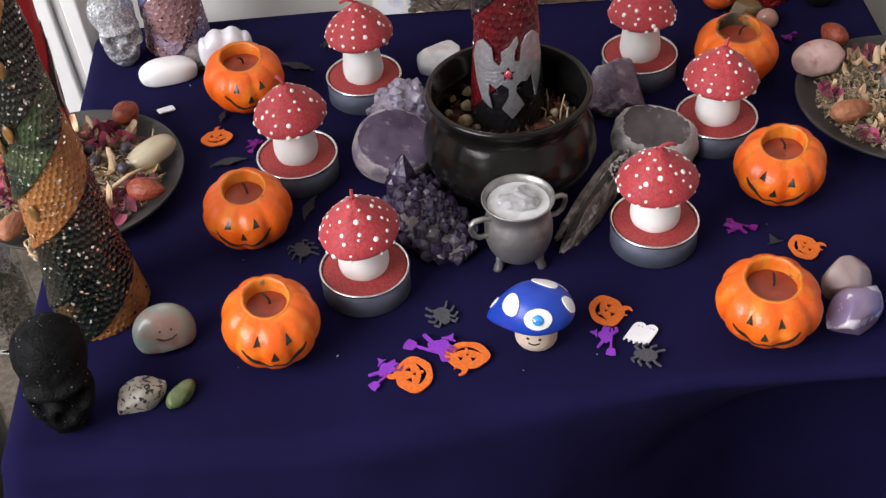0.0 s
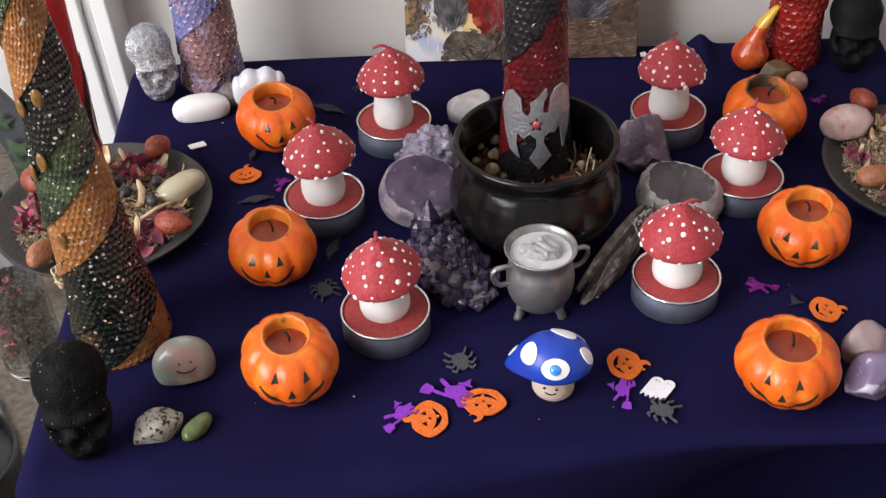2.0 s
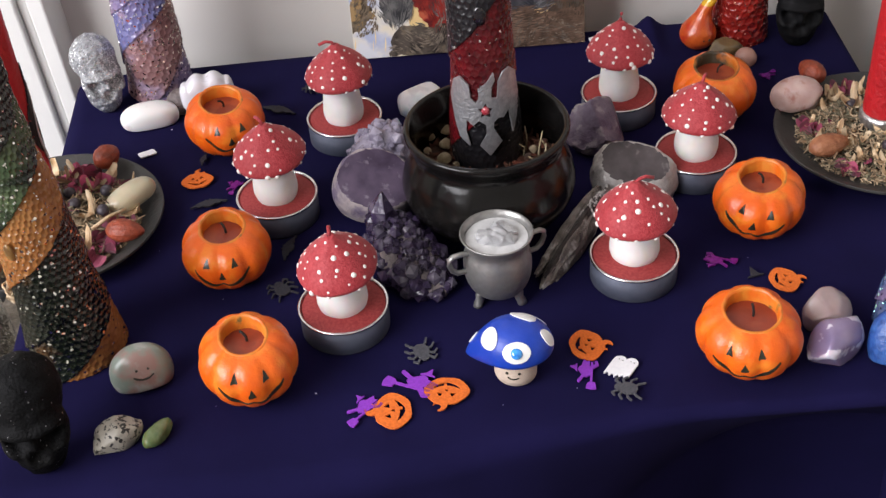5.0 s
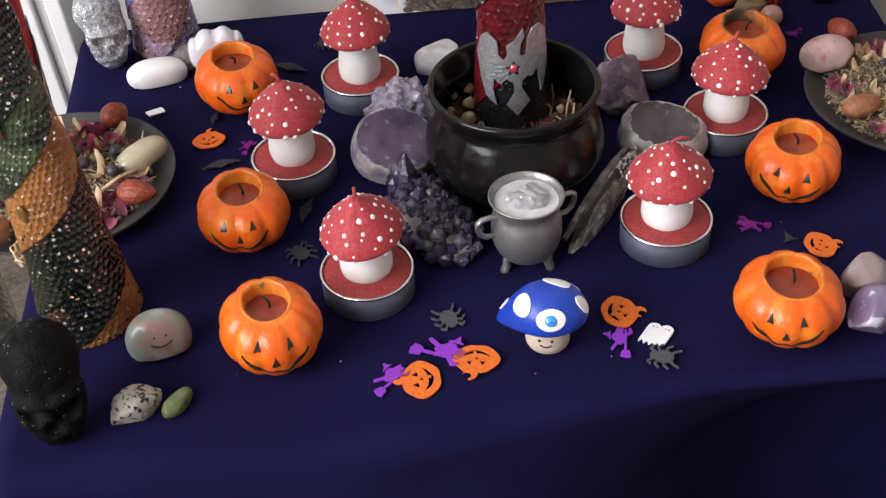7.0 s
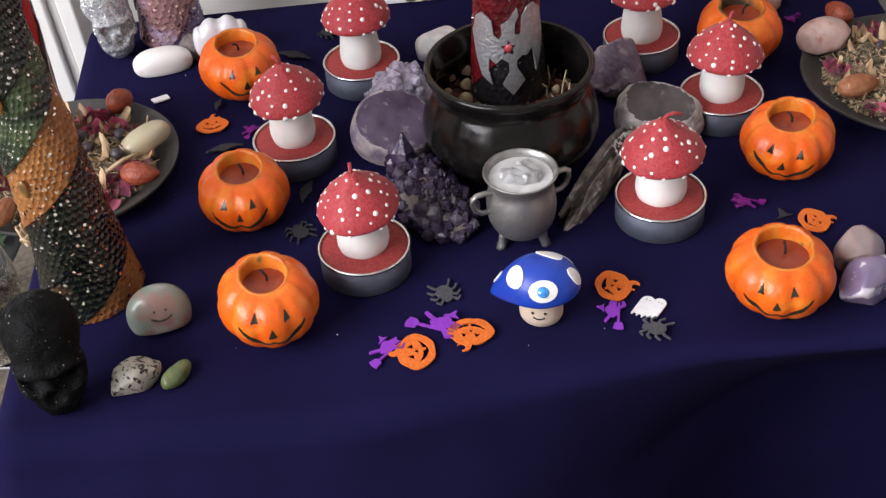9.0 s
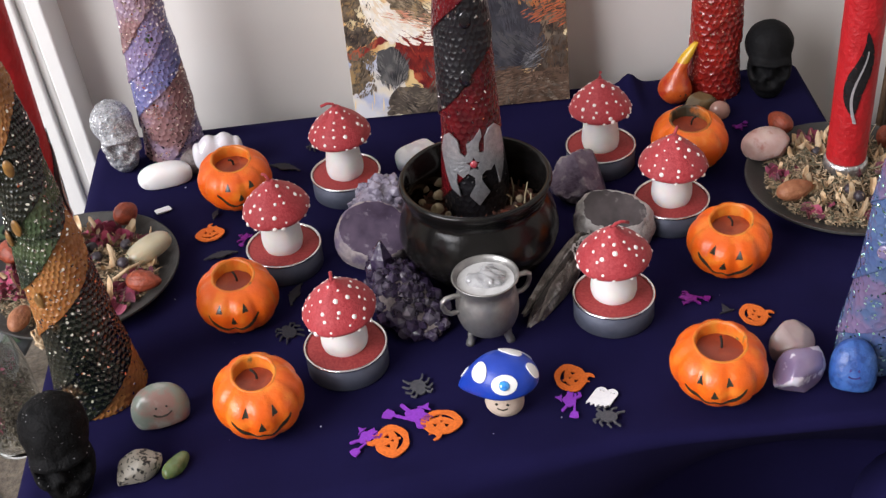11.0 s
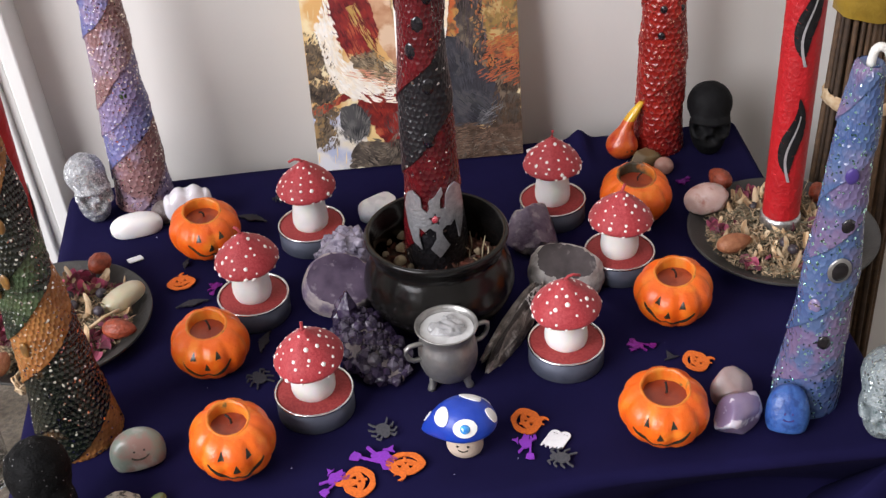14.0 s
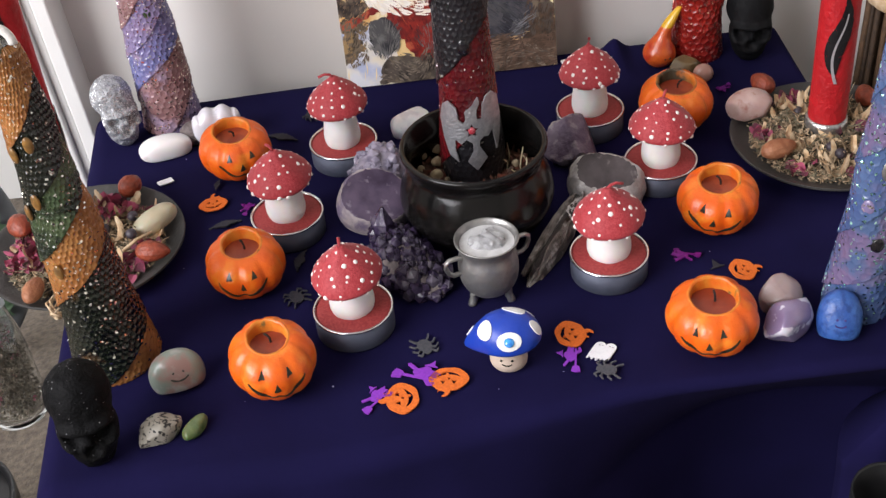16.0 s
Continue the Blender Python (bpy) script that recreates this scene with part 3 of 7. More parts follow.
def quartz_shard(rng):
    """A clear broken splinter with flat faces."""
    d = (rng.uniform(0.0060, 0.0090), rng.uniform(0.0045, 0.0065), rng.uniform(0.008, 0.0120))
    me = stone_mesh("quartz_chip", d, rng.randrange(9999), rough=0.06, sub=4, facets=11, flat=1.2)
    me.transform(Matrix.Translation((0, 0, -d[2] / 2)))
    me.polygons.foreach_set("use_smooth", [False] * len(me.polygons))
    return me


for k in range(14):
    a, r = 2.4 * k + rng.uniform(-0.3, 0.3), 0.0064 * math.sqrt((k + 0.5) / 14)
    ob = link("quartz_chip", quartz_shard(rng), M["quartz"] if k % 3 else M["quartz_milky"])
    ob.matrix_world = pose(0.0095 + r * math.cos(a), 0.0015 + r * math.sin(a), 0.0340 + 0.0012 * (1 - r / 0.0064) + rng.uniform(0, 0.0006), 0, 0, math.degrees(a) + rng.uniform(-50, 50)) @ pose(0, 0, 0, rng.uniform(-40, 40), 90 + rng.uniform(-24, 24), 0)
    tagged(ob, "clear angular quartz shard heaped in the pewter pot", "crystal", "quartz chips")

# ---- more materials ----
# pale flakes in these three green candle waxes stand for glints on cell edges
M["wax_darkgreen"] = material("dark_green_wax", (0.004, 0.006, 0.004), (0.009, 0.012, 0.007), fine=420, bump=0.18, rough=0.14, scale=120, glitter=0.055, flake=950, coat=0.5, flake_color=(1.0, 0.97, 0.90), c3=(0.055, 0.028, 0.01), scale3=70, edges3=(0.6, 0.7))
M["wax_green"] = material("green_wax", (0.034, 0.058, 0.026), (0.060, 0.082, 0.036), fine=420, bump=0.18, rough=0.14, scale=90, glitter=0.055, flake=950, coat=0.45, flake_color=(1.0, 0.97, 0.88), c3=(0.01, 0.016, 0.01), scale3=60, edges3=(0.5, 0.62))
M["wax_amber"] = material("amber_wax", (0.34, 0.150, 0.046), (0.24, 0.090, 0.024), fine=420, bump=0.18, rough=0.15, scale=90, glitter=0.055, flake=950, coat=0.35, sss=0.1, flake_color=(1.0, 0.93, 0.80), c3=(0.03, 0.032, 0.012), scale3=60, edges3=(0.62, 0.74))
M["wax_crimson"] = material("crimson_wax", (0.105, 0.006, 0.009), (0.055, 0.004, 0.006), fine=420, bump=0.25, rough=0.20, scale=120, glitter=0.018, flake=1000, coat=0.35, spec=0.4)
M["wax_coal"] = material("coal_black_wax", (0.0075, 0.007, 0.0085), (0.013, 0.012, 0.0145), fine=420, bump=0.3, rough=0.30, scale=120, glitter=0.014, flake=800, coat=0.15, spec=0.4)
M["wax_pink"] = material("dusky_pink_wax", (0.29, 0.16, 0.165), (0.20, 0.105, 0.105), fine=420, bump=0.18, c3=(0.30, 0.22, 0.30), scale3=45, rough=0.20, scale=80, glitter=0.1, flake=950, coat=0.35, flake_color=(0.95, 0.8, 0.7))
M["wax_blue"] = material("blue_lilac_wax", (0.115, 0.13, 0.30), (0.18, 0.16, 0.32), fine=420, bump=0.18, c3=(0.30, 0.22, 0.32), scale3=55, rough=0.20, scale=60, glitter=0.1, flake=950, coat=0.35, flake_color=(0.9, 0.9, 1.0))
M["wax_lilac"] = material("lilac_wax", (0.23, 0.17, 0.29), (0.17, 0.15, 0.29), fine=420, bump=0.18, c3=(0.30, 0.20, 0.24), scale3=55, rough=0.20, scale=60, glitter=0.1, flake=950, coat=0.35, flake_color=(0.95, 0.85, 0.9))
M["wax_red"] = material("red_glitter_wax", (0.30, 0.016, 0.010), (0.20, 0.010, 0.008), fine=420, bump=0.18, rough=0.3, scale=80, glitter=0.06, flake=1100, coat=0.4, flake_color=(0.95, 0.65, 0.5))
M["wax_sky"] = material("sky_blue_wax", (0.050, 0.085, 0.21), (0.080, 0.13, 0.25), fine=420, bump=0.18, c3=(0.13, 0.13, 0.24), scale3=55, rough=0.20, scale=60, glitter=0.08, flake=950, coat=0.35, flake_color=(0.55, 1.0, 0.85))
M["wax_mauve"] = material("mauve_wax", (0.165, 0.12, 0.215), (0.125, 0.10, 0.20), fine=420, bump=0.18, c3=(0.07, 0.11, 0.22), scale3=55, rough=0.20, scale=60, glitter=0.08, flake=950, coat=0.35, flake_color=(0.6, 1.0, 0.9))
M["pillar_red"] = material("red_pillar_wax", (0.44, 0.009, 0.014), (0.36, 0.007, 0.011), rough=0.5, scale=120, fine=350, bump=0.5, sss=0.1)
M["silver"] = material("silver_foil", (0.62, 0.62, 0.64), (0.42, 0.42, 0.45), rough=0.36, metal=0.85, scale=260, fine=700, bump=0.5, rough2=0.5)
M["silver_band"] = material("silver_band", (0.6, 0.6, 0.6), (0.35, 0.35, 0.35), rough=0.3, metal=0.9, scale=400, fine=800, bump=0.5)
M["feather"] = material("black_feather_wax", (0.006, 0.005, 0.006), (0.012, 0.011, 0.012), spec=0.3, rough=0.5, scale=300, fine=500, bump=0.4)
M["feather_spine"] = material("silver_spine", (0.55, 0.53, 0.54), rough=0.4, metal=0.5)
M["red_gem"] = material("red_gem", (0.30, 0.015, 0.03), (0.5, 0.1, 0.12), rough=0.08, scale=900, coat=1.0)
M["bead_dark"] = material("dark_bead", (0.005, 0.005, 0.006), (0.012, 0.010, 0.014), rough=0.12, scale=300, coat=0.5)
M["bead_violet"] = material("violet_bead", (0.06, 0.035, 0.20), rough=0.4, scale=300)
M["seed_brown"] = material("amber_seed", (0.30, 0.15, 0.035), (0.12, 0.06, 0.02), rough=0.3, scale=300, coat=0.4)
M["string"] = material("white_wick", (0.75, 0.73, 0.68), (0.65, 0.63, 0.58), rough=0.8, scale=900, fine=1500, bump=0.6)
M["skull_black"] = material("black_glitter_skull", (0.0022, 0.0022, 0.0026), (0.0045, 0.0045, 0.005), spec=0.10, rough=0.6, scale=250, fine=900, bump=0.9, glitter=0.003, flake=2600, flake_color=(0.7, 0.7, 0.72))
M["skull_plain"] = material("black_wax_skull", (0.0035, 0.0035, 0.004), (0.006, 0.006, 0.007), spec=0.15, rough=0.65, scale=250, fine=900, bump=0.4)
M["skull_silver"] = material("silver_glitter_skull", (0.20, 0.21, 0.225), (0.38, 0.39, 0.41), rough=0.34, metal=0.8, scale=300, fine=300, bump=1.0, glitter=0.25, flake=1700, flake_color=(0.85, 0.86, 0.88))
M["skull_aqua"] = material("aqua_glitter_wax", (0.16, 0.19, 0.20), (0.22, 0.26, 0.27), rough=0.35, metal=0.4, scale=300, fine=500, bump=0.8, glitter=0.2, flake=900, flake_color=(0.75, 0.85, 0.85))
M["slate"] = material("slate_plate", (0.028, 0.027, 0.026), (0.045, 0.043, 0.04), rough=0.55, scale=40, fine=500, bump=0.3)
M["straw"] = material("dry_straw", (0.42, 0.32, 0.21), (0.26, 0.18, 0.105), rough=0.8, scale=300, island=0.65)
M["petal"] = material("rose_petals", (0.22, 0.020, 0.065), (0.32, 0.06, 0.11), rough=0.7, scale=200, island=0.6, sheen=0.2)
M["leafbits"] = material("dry_herb_bits", (0.13, 0.10, 0.06), (0.22, 0.17, 0.11), rough=0.85, scale=300, island=0.5)
M["bag_herbs"] = material("grey_brown_herbs", (0.035, 0.027, 0.017), (0.075, 0.058, 0.038), rough=0.85, scale=200, island=0.5)
M["sage"] = material("grey_green_leaf_bits", (0.20, 0.18, 0.115), (0.11, 0.095, 0.06), rough=0.85, scale=250, island=0.6)
M["peel"] = material("cream_peel", (0.56, 0.44, 0.29), (0.42, 0.27, 0.14), rough=0.75, scale=250, island=0.35)
M["hip"] = material("dried_rose_hip", (0.30, 0.055, 0.022), (0.17, 0.032, 0.014), rough=0.5, scale=300, fine=500, bump=0.6)
M["root"] = material("pale_root", (0.50, 0.42, 0.28), (0.30, 0.22, 0.12), rough=0.7, scale=260, fine=500, bump=0.6)
M["almond"] = material("dried_seed_case", (0.36, 0.15, 0.07), (0.25, 0.09, 0.04), rough=0.55, scale=250, fine=600, bump=0.6)
M["berry"] = material("dark_berry", (0.022, 0.016, 0.022), (0.05, 0.04, 0.05), rough=0.5, scale=400)
M["calcite"] = material("pale_yellow_stone", (0.44, 0.39, 0.27), (0.33, 0.29, 0.19), rough=0.35, scale=50, sss=0.2, coat=0.3)
M["rose_quartz"] = material("rose_quartz", (0.42, 0.28, 0.25), (0.50, 0.37, 0.34), rough=0.45, scale=130, sss=0.15, spec=0.3, c3=(0.34, 0.16, 0.13), scale3=190, edges3=(0.56, 0.70))
M["pale_rose"] = material("pale_rose_stone", (0.33, 0.235, 0.235), (0.42, 0.32, 0.31), rough=0.25, scale=70, sss=0.2, coat=0.4)
M["chevron"] = material("banded_amethyst", (0.25, 0.19, 0.30), (0.17, 0.125, 0.23), rough=0.2, scale=60, coat=0.5, sss=0.15, c3=(0.62, 0.58, 0.66), scale3=70, edges3=(0.52, 0.56))
M["blue_stone"] = material("blue_stone", (0.022, 0.075, 0.29), (0.055, 0.14, 0.40), rough=0.42, scale=120, fine=350, bump=0.4, coat=0.08, sss=0.1, c3=(0.015, 0.05, 0.20), scale3=210, edges3=(0.5, 0.64))
M["amazonite"] = material("pale_green_pink_stone", (0.215, 0.255, 0.215), (0.30, 0.185, 0.16), rough=0.3, scale=60, coat=0.25, c3=(0.36, 0.345, 0.32), scale3=95, edges3=(0.54, 0.66), edges=(0.46, 0.54))
M["dalmatian"] = material("cream_spotted_stone", (0.38, 0.35, 0.29), (0.28, 0.26, 0.22), rough=0.5, scale=90, fine=400, bump=0.4, c3=(0.012, 0.011, 0.010), scale3=480, edges3=(0.555, 0.585))
M["peridot"] = material("green_translucent_stone", (0.20, 0.26, 0.12), (0.10, 0.15, 0.05), rough=0.25, scale=160, sss=0.4, glass=0.25, coat=0.15, fine=350, bump=0.4)
M["amethyst"] = material("amethyst_slice", (0.034, 0.022, 0.044), (0.115, 0.085, 0.130), rough=0.42, scale=60, spec=0.2, c3=(0.24, 0.21, 0.25), scale3=150, edges3=(0.62, 0.72))
M["amethyst_rind"] = material("amethyst_rind", (0.40, 0.35, 0.34), (0.22, 0.185, 0.21), rough=0.5, scale=130, fine=400, bump=0.5, spec=0.3, c3=(0.14, 0.11, 0.17), scale3=90)
M["grey_agate"] = material("grey_crystal_slice", (0.055, 0.047, 0.050), (0.12, 0.105, 0.108), rough=0.42, scale=70, spec=0.2, c3=(0.22, 0.20, 0.20), scale3=140, edges3=(0.6, 0.7))
M["agate_rind"] = material("white_crystal_rind", (0.60, 0.58, 0.56), (0.32, 0.30, 0.29), rough=0.35, scale=110, fine=350, bump=0.7, coat=0.3)
M["crystal"] = material("dark_amethyst_points", (0.015, 0.009, 0.025), (0.056, 0.038, 0.084), rough=0.20, scale=120, spec=0.45, fine=400, bump=0.35, c3=(0.17, 0.15, 0.19), scale3=110, edges3=(0.54, 0.68), glass=0.15)
M["crystal_pale"] = material("pale_lilac_crystal", (0.34, 0.31, 0.39), (0.20, 0.18, 0.25), rough=0.2, scale=200, fine=600, bump=0.6, coat=0.4)
M["matrix"] = material("crystal_matrix", (0.10, 0.080, 0.080), (0.20, 0.165, 0.155), rough=0.6, scale=200, fine=500, bump=1.0)
M["agate_grey"] = material("rough_grey_agate", (0.24, 0.21, 0.19), (0.10, 0.084, 0.074), rough=0.5, scale=170, fine=400, bump=1.0, c3=(0.42, 0.39, 0.37), scale3=120, edges3=(0.60, 0.66))
M["agate_white"] = material("white_drusy_crystal", (0.56, 0.53, 0.51), (0.36, 0.33, 0.32), rough=0.35, scale=150, fine=400, bump=0.4)
M["tiger"] = material("brown_stone", (0.10, 0.065, 0.030), (0.17, 0.115, 0.05), rough=0.25, scale=120, coat=0.4)
M["small_pink"] = material("small_pink_stone", (0.44, 0.24, 0.19), (0.36, 0.19, 0.15), rough=0.25, scale=150, coat=0.4)
M["clay_blue"] = material("blue_clay", (0.008, 0.04, 0.34), (0.010, 0.05, 0.40), rough=0.38, scale=80, fine=300, bump=0.12)
M["clay_white"] = material("white_clay", (0.82, 0.82, 0.80), (0.76, 0.76, 0.74), rough=0.5, scale=120)
M["clay_beige"] = material("beige_clay", (0.58, 0.47, 0.38), (0.52, 0.41, 0.33), rough=0.55, scale=120, fine=400, bump=0.2)
M["blue_gem"] = material("blue_gem", (0.02, 0.16, 0.62), (0.05, 0.35, 0.8), rough=0.08, scale=500, coat=1.0)
M["ghost_white"] = material("pearl_white_glaze", (0.74, 0.73, 0.78), (0.68, 0.67, 0.73), rough=0.25, scale=100, coat=0.5)
M["felt_orange"] = material("orange_felt", (0.78, 0.17, 0.018), (0.62, 0.12, 0.012), rough=0.85, scale=900, fine=1500, bump=0.6)
M["felt_purple"] = material("purple_felt", (0.26, 0.035, 0.50), (0.21, 0.028, 0.42), rough=0.85, scale=900, fine=1500, bump=0.6)
M["felt_magenta"] = material("magenta_foil", (0.25, 0.015, 0.30), (0.12, 0.01, 0.16), rough=0.35, scale=500, metal=0.3)
M["felt_white"] = material("white_felt", (0.80, 0.80, 0.82), (0.74, 0.74, 0.77), rough=0.85, scale=700)
M["felt_grey"] = material("grey_felt", (0.075, 0.075, 0.085), (0.05, 0.05, 0.06), rough=0.85, scale=900, fine=1500, bump=0.8)
M["felt_black"] = material("black_felt", (0.014, 0.013, 0.018), (0.024, 0.022, 0.03), rough=0.85, scale=900, fine=1500, bump=0.6)
M["broom"] = material("brown_twigs", (0.085, 0.045, 0.020), (0.045, 0.024, 0.011), rough=0.75, scale=200, island=0.5)
M["broom_tie"] = material("yellow_ribbon", (0.30, 0.19, 0.02), (0.24, 0.15, 0.015), rough=0.5, scale=120, fine=400, bump=0.3)
M["cork"] = material("cork", (0.42, 0.29, 0.16), (0.32, 0.21, 0.11), rough=0.8, scale=250, fine=400, bump=0.5)
M["glass"] = material("clear_glass", (0.93, 0.95, 0.95), (0.92, 0.94, 0.94), rough=0.04, glass=1.0, ior=1.45)
M["paper"] = material("white_paper", (0.40, 0.42, 0.43), (0.30, 0.32, 0.34), rough=0.6, scale=40)
M["tray"] = material("charcoal_tray", (0.035, 0.038, 0.042), (0.055, 0.058, 0.06), rough=0.45, scale=60)
M["ivy"] = material("ivy_green", (0.045, 0.09, 0.045), (0.09, 0.14, 0.08), rough=0.5, scale=120, island=0.4)
M["plastic_grey"] = material("grey_cable", (0.16, 0.17, 0.18), rough=0.4)
M["plastic_black"] = material("black_pot", (0.012, 0.012, 0.013), (0.02, 0.02, 0.02), rough=0.35, scale=60)
M["cone"] = material("pine_cone", (0.16, 0.08, 0.045), (0.09, 0.045, 0.025), rough=0.7, scale=200, island=0.3)


# ---- rolled candles ----
def honey_candle(name, loc, r0, r1, h, strips, pitch, phase, label, lean=(0, 0), cell=0.0042, relief=0.00060, wick=False, seg=288, wave=0.03, low=None):
    """A tapered candle rolled of honeycomb sheets. strips: (share of the pitch, material, part label)."""
    ob = thing(name, loc, label, "candle", "rolled candles", 0, lean)
    rows = int(h / 0.00048)
    A = np.linspace(0, 2 * math.pi, seg, endpoint=False)
    Z = np.linspace(0, h, rows + 1)
    aa, zz = np.meshgrid(A, Z)
    s = ((zz / pitch - (aa + math.pi / 2) / (2 * math.pi)) + phase + wave * np.sin(zz * 70 + 3 * phase) * np.cos(aa + zz * 30)) % 1.0
    t = zz / h
    rr = r0 + (r1 - r0) * t
    # hexagonal cells that follow the roll
    around = np.round(2 * math.pi * r0 / cell)
    x = aa / (2 * math.pi) * around
    y = zz / cell / 0.866
    x, y = x + 0.12 * np.sin(zz * 160 + 3 * np.sin(aa * 2 + phase)) + 0.06 * np.sin(aa * 5 + zz * 310), y + 0.10 * np.sin(aa * 3 + zz * 120 + phase) + 0.06 * np.sin(aa * 7 - zz * 300)
    d = np.ones_like(x) * 9
    for row in (np.floor(y), np.floor(y) + 1):
        xo = np.where(row % 2 == 0, 0.0, 0.5)
        near = np.round(x - xo) + xo
        d = np.minimum(d, (x - near) ** 2 + ((y - row) * 0.866) ** 2)
    d = np.sqrt(d)
    cellr = np.clip((d - 0.30) / 0.20, 0, 1) + 0.35 * np.sin(x * 2.1 + 1.7 * y) * np.sin(y * 1.3 - x)
    edges = np.cumsum([0] + [w for w, *_ in strips])
    total = edges[-1]
    s = s * total
    step = np.zeros_like(s)
    idx = np.zeros(s.shape, int)
    for k in range(len(strips)):
        inside = (s >= edges[k]) & (s < edges[k + 1])
        idx[inside] = k
        f = (s - edges[k]) / (edges[k + 1] - edges[k])
        step = np.where(inside, 0.0011 * (1 - f) ** 2 * 0.9, step)
    if low:
        # near the foot one sheet gives way to another
        idx[(idx == low[0]) & (zz < low[1])] = low[2]
    bulge = 0.0005 * np.sin(zz * 90 + aa * 2 + phase * 9) + 0.0004 * np.sin(aa * 3 + zz * 40)
    rr = rr + relief * (cellr - 0.5) + step + bulge
    rr *= np.clip(1 - ((t - 0.985) / 0.015).clip(0, 1) * 0.25, 0, 1)
    V = np.stack([rr * np.cos(aa), rr * np.sin(aa), zz], -1).reshape(-1, 3)
    owner = idx[:-1]
    for k, (w, mat, plabel) in enumerate(strips):
        jj, ii = np.nonzero(owner == k)
        if not len(jj):
            continue
        k2 = (ii + 1) % seg
        quads = np.stack([jj * seg + ii, jj * seg + k2, (jj + 1) * seg + k2, (jj + 1) * seg + ii], -1)
        used, inv = np.unique(quads, return_inverse=True)
        me = mesh_of("wax_sheet", V[used], inv.reshape(-1, 4))
        link("wax_sheet", me, mat, ob, plabel)
    v, f = lathe([(r1 * 0.8, h - 0.0002), (r1 * 0.5, h - 0.0015), (0.0001, h - 0.002)], 40)
    link("wax_top", mesh_of("wax_top", v, f), strips[0][1], ob)
    v, f = lathe([(r0 * 0.97, 0.0003), (0.0001, 0.0003)], 40)
    link("wax_base", mesh_of("wax_base", v, f), strips[0][1], ob)
    if wick:
        pts = [(0.0035 * (1 - math.cos(a)) - 0.001 * math.sin(a), -0.0006 * a, h - 0.003 + 0.006 * min(a, 0.8) + 0.0050 * math.sin(a)) for a in np.linspace(0, 3.5, 18)]
        link("wick", mesh_of("wick", *tube(pts, 0.0019, 10)), M["string"], ob, "thick white cotton wick")
    return ob


def stud(parent, r0, r1, h, az, z, size, mat, name="bead", label=""):
    """A small oval set into the side of a candle; az in degrees from the front to +x."""
    a = radians(az - 90)
    r = r0 + (r1 - r0) * z / h + 0.0004
    v, f = SPHERES[3]
    p = v * np.array([0.0012, size[0], size[1]])
    c, s = math.cos(a), math.sin(a)
    q = np.stack([r * c + p[:, 0] * c - p[:, 1] * s, r * s + p[:, 0] * s + p[:, 1] * c, z + p[:, 2]], -1)
    link(name, mesh_of(name, q, f), mat, parent, label)


green = honey_candle("rolled_candle", (-0.1750, -0.0110, 0), 0.0200, 0.0074, 0.175,
                     [(0.38, M["wax_darkgreen"], "black green sheet with pale flecks for glints"), (0.33, M["wax_amber"], "amber orange sheet"), (0.29, M["wax_green"], "olive green sheet")],
                     0.083, 0.687, "tapered rolled beeswax candle in black green and amber with flecks for glints", (0, -1.8), cell=0.0034, relief=0.00050, wick=True, wave=0.02, low=(2, 0.05, 0))
for az, z in ((-22, 0.068), (-20, 0.105), (-36, 0.128), (5, 0.133), (-50, 0.098)):
    stud(green, 0.0207, 0.0082, 0.175, az, z, (0.0022, 0.0042), M["seed_brown"], "seed", "glossy amber seed")

purple = honey_candle("rolled_candle", (-0.1680, 0.2030, 0), 0.0180, 0.0080, 0.20,
                      [(0.46, M["wax_pink"], "dusky pink sheet"), (0.30, M["wax_blue"], "blue lilac sheet"), (0.24, M["wax_lilac"], "lilac sheet")],
                      0.088, 0.99, "tapered rolled candle in pink blue and lilac glitter", (0, 0), relief=0.00045, wave=0.05)
for az, z, m_ in ((20, 0.080, M["wax_green"]), (-20, 0.085, M["wax_pink"])):
    stud(purple, 0.0162, 0.0085, 0.20, az, z, (0.003, 0.004), m_)

middle = honey_candle("rolled_candle", (0.0097, 0.0690, 0.0095), 0.0168, 0.0095, 0.215,
                      [(0.54, M["wax_crimson"], "crimson red sheet"), (0.46, M["wax_coal"], "coal black sheet")],
                      0.092, 0.46, "tapered rolled candle of crimson and black wax standing in the cauldron", (0, 0), cell=0.0037, relief=0.00030)
for az, z in ((-3, 0.101), (5, 0.130), (-29, 0.1486), (-10, 0.162), (18, 0.176)):
    stud(middle, 0.0163, 0.0095, 0.215, az, z, (0.0030, 0.0046), M["bead_dark"], "bead", "small glossy black bead")

backred = honey_candle("rolled_candle", (0.1634, 0.2120, 0), 0.0157, 0.0115, 0.17,
                       [(0.6, M["wax_red"], "scarlet glittering sheet"), (0.4, M["wax_red"], "scarlet glittering sheet")], 0.07, 0.3,
                       "tapered rolled scarlet candle with glitter", (0, 0), cell=0.0048)
for az, z in ((-15, 0.1010), (-18, 0.0840), (37, 0.1005)):
    stud(backred, 0.0157, 0.0115, 0.17, az, z, (0.0022, 0.0026), M["bead_dark"], "bead", "small glossy black bead")

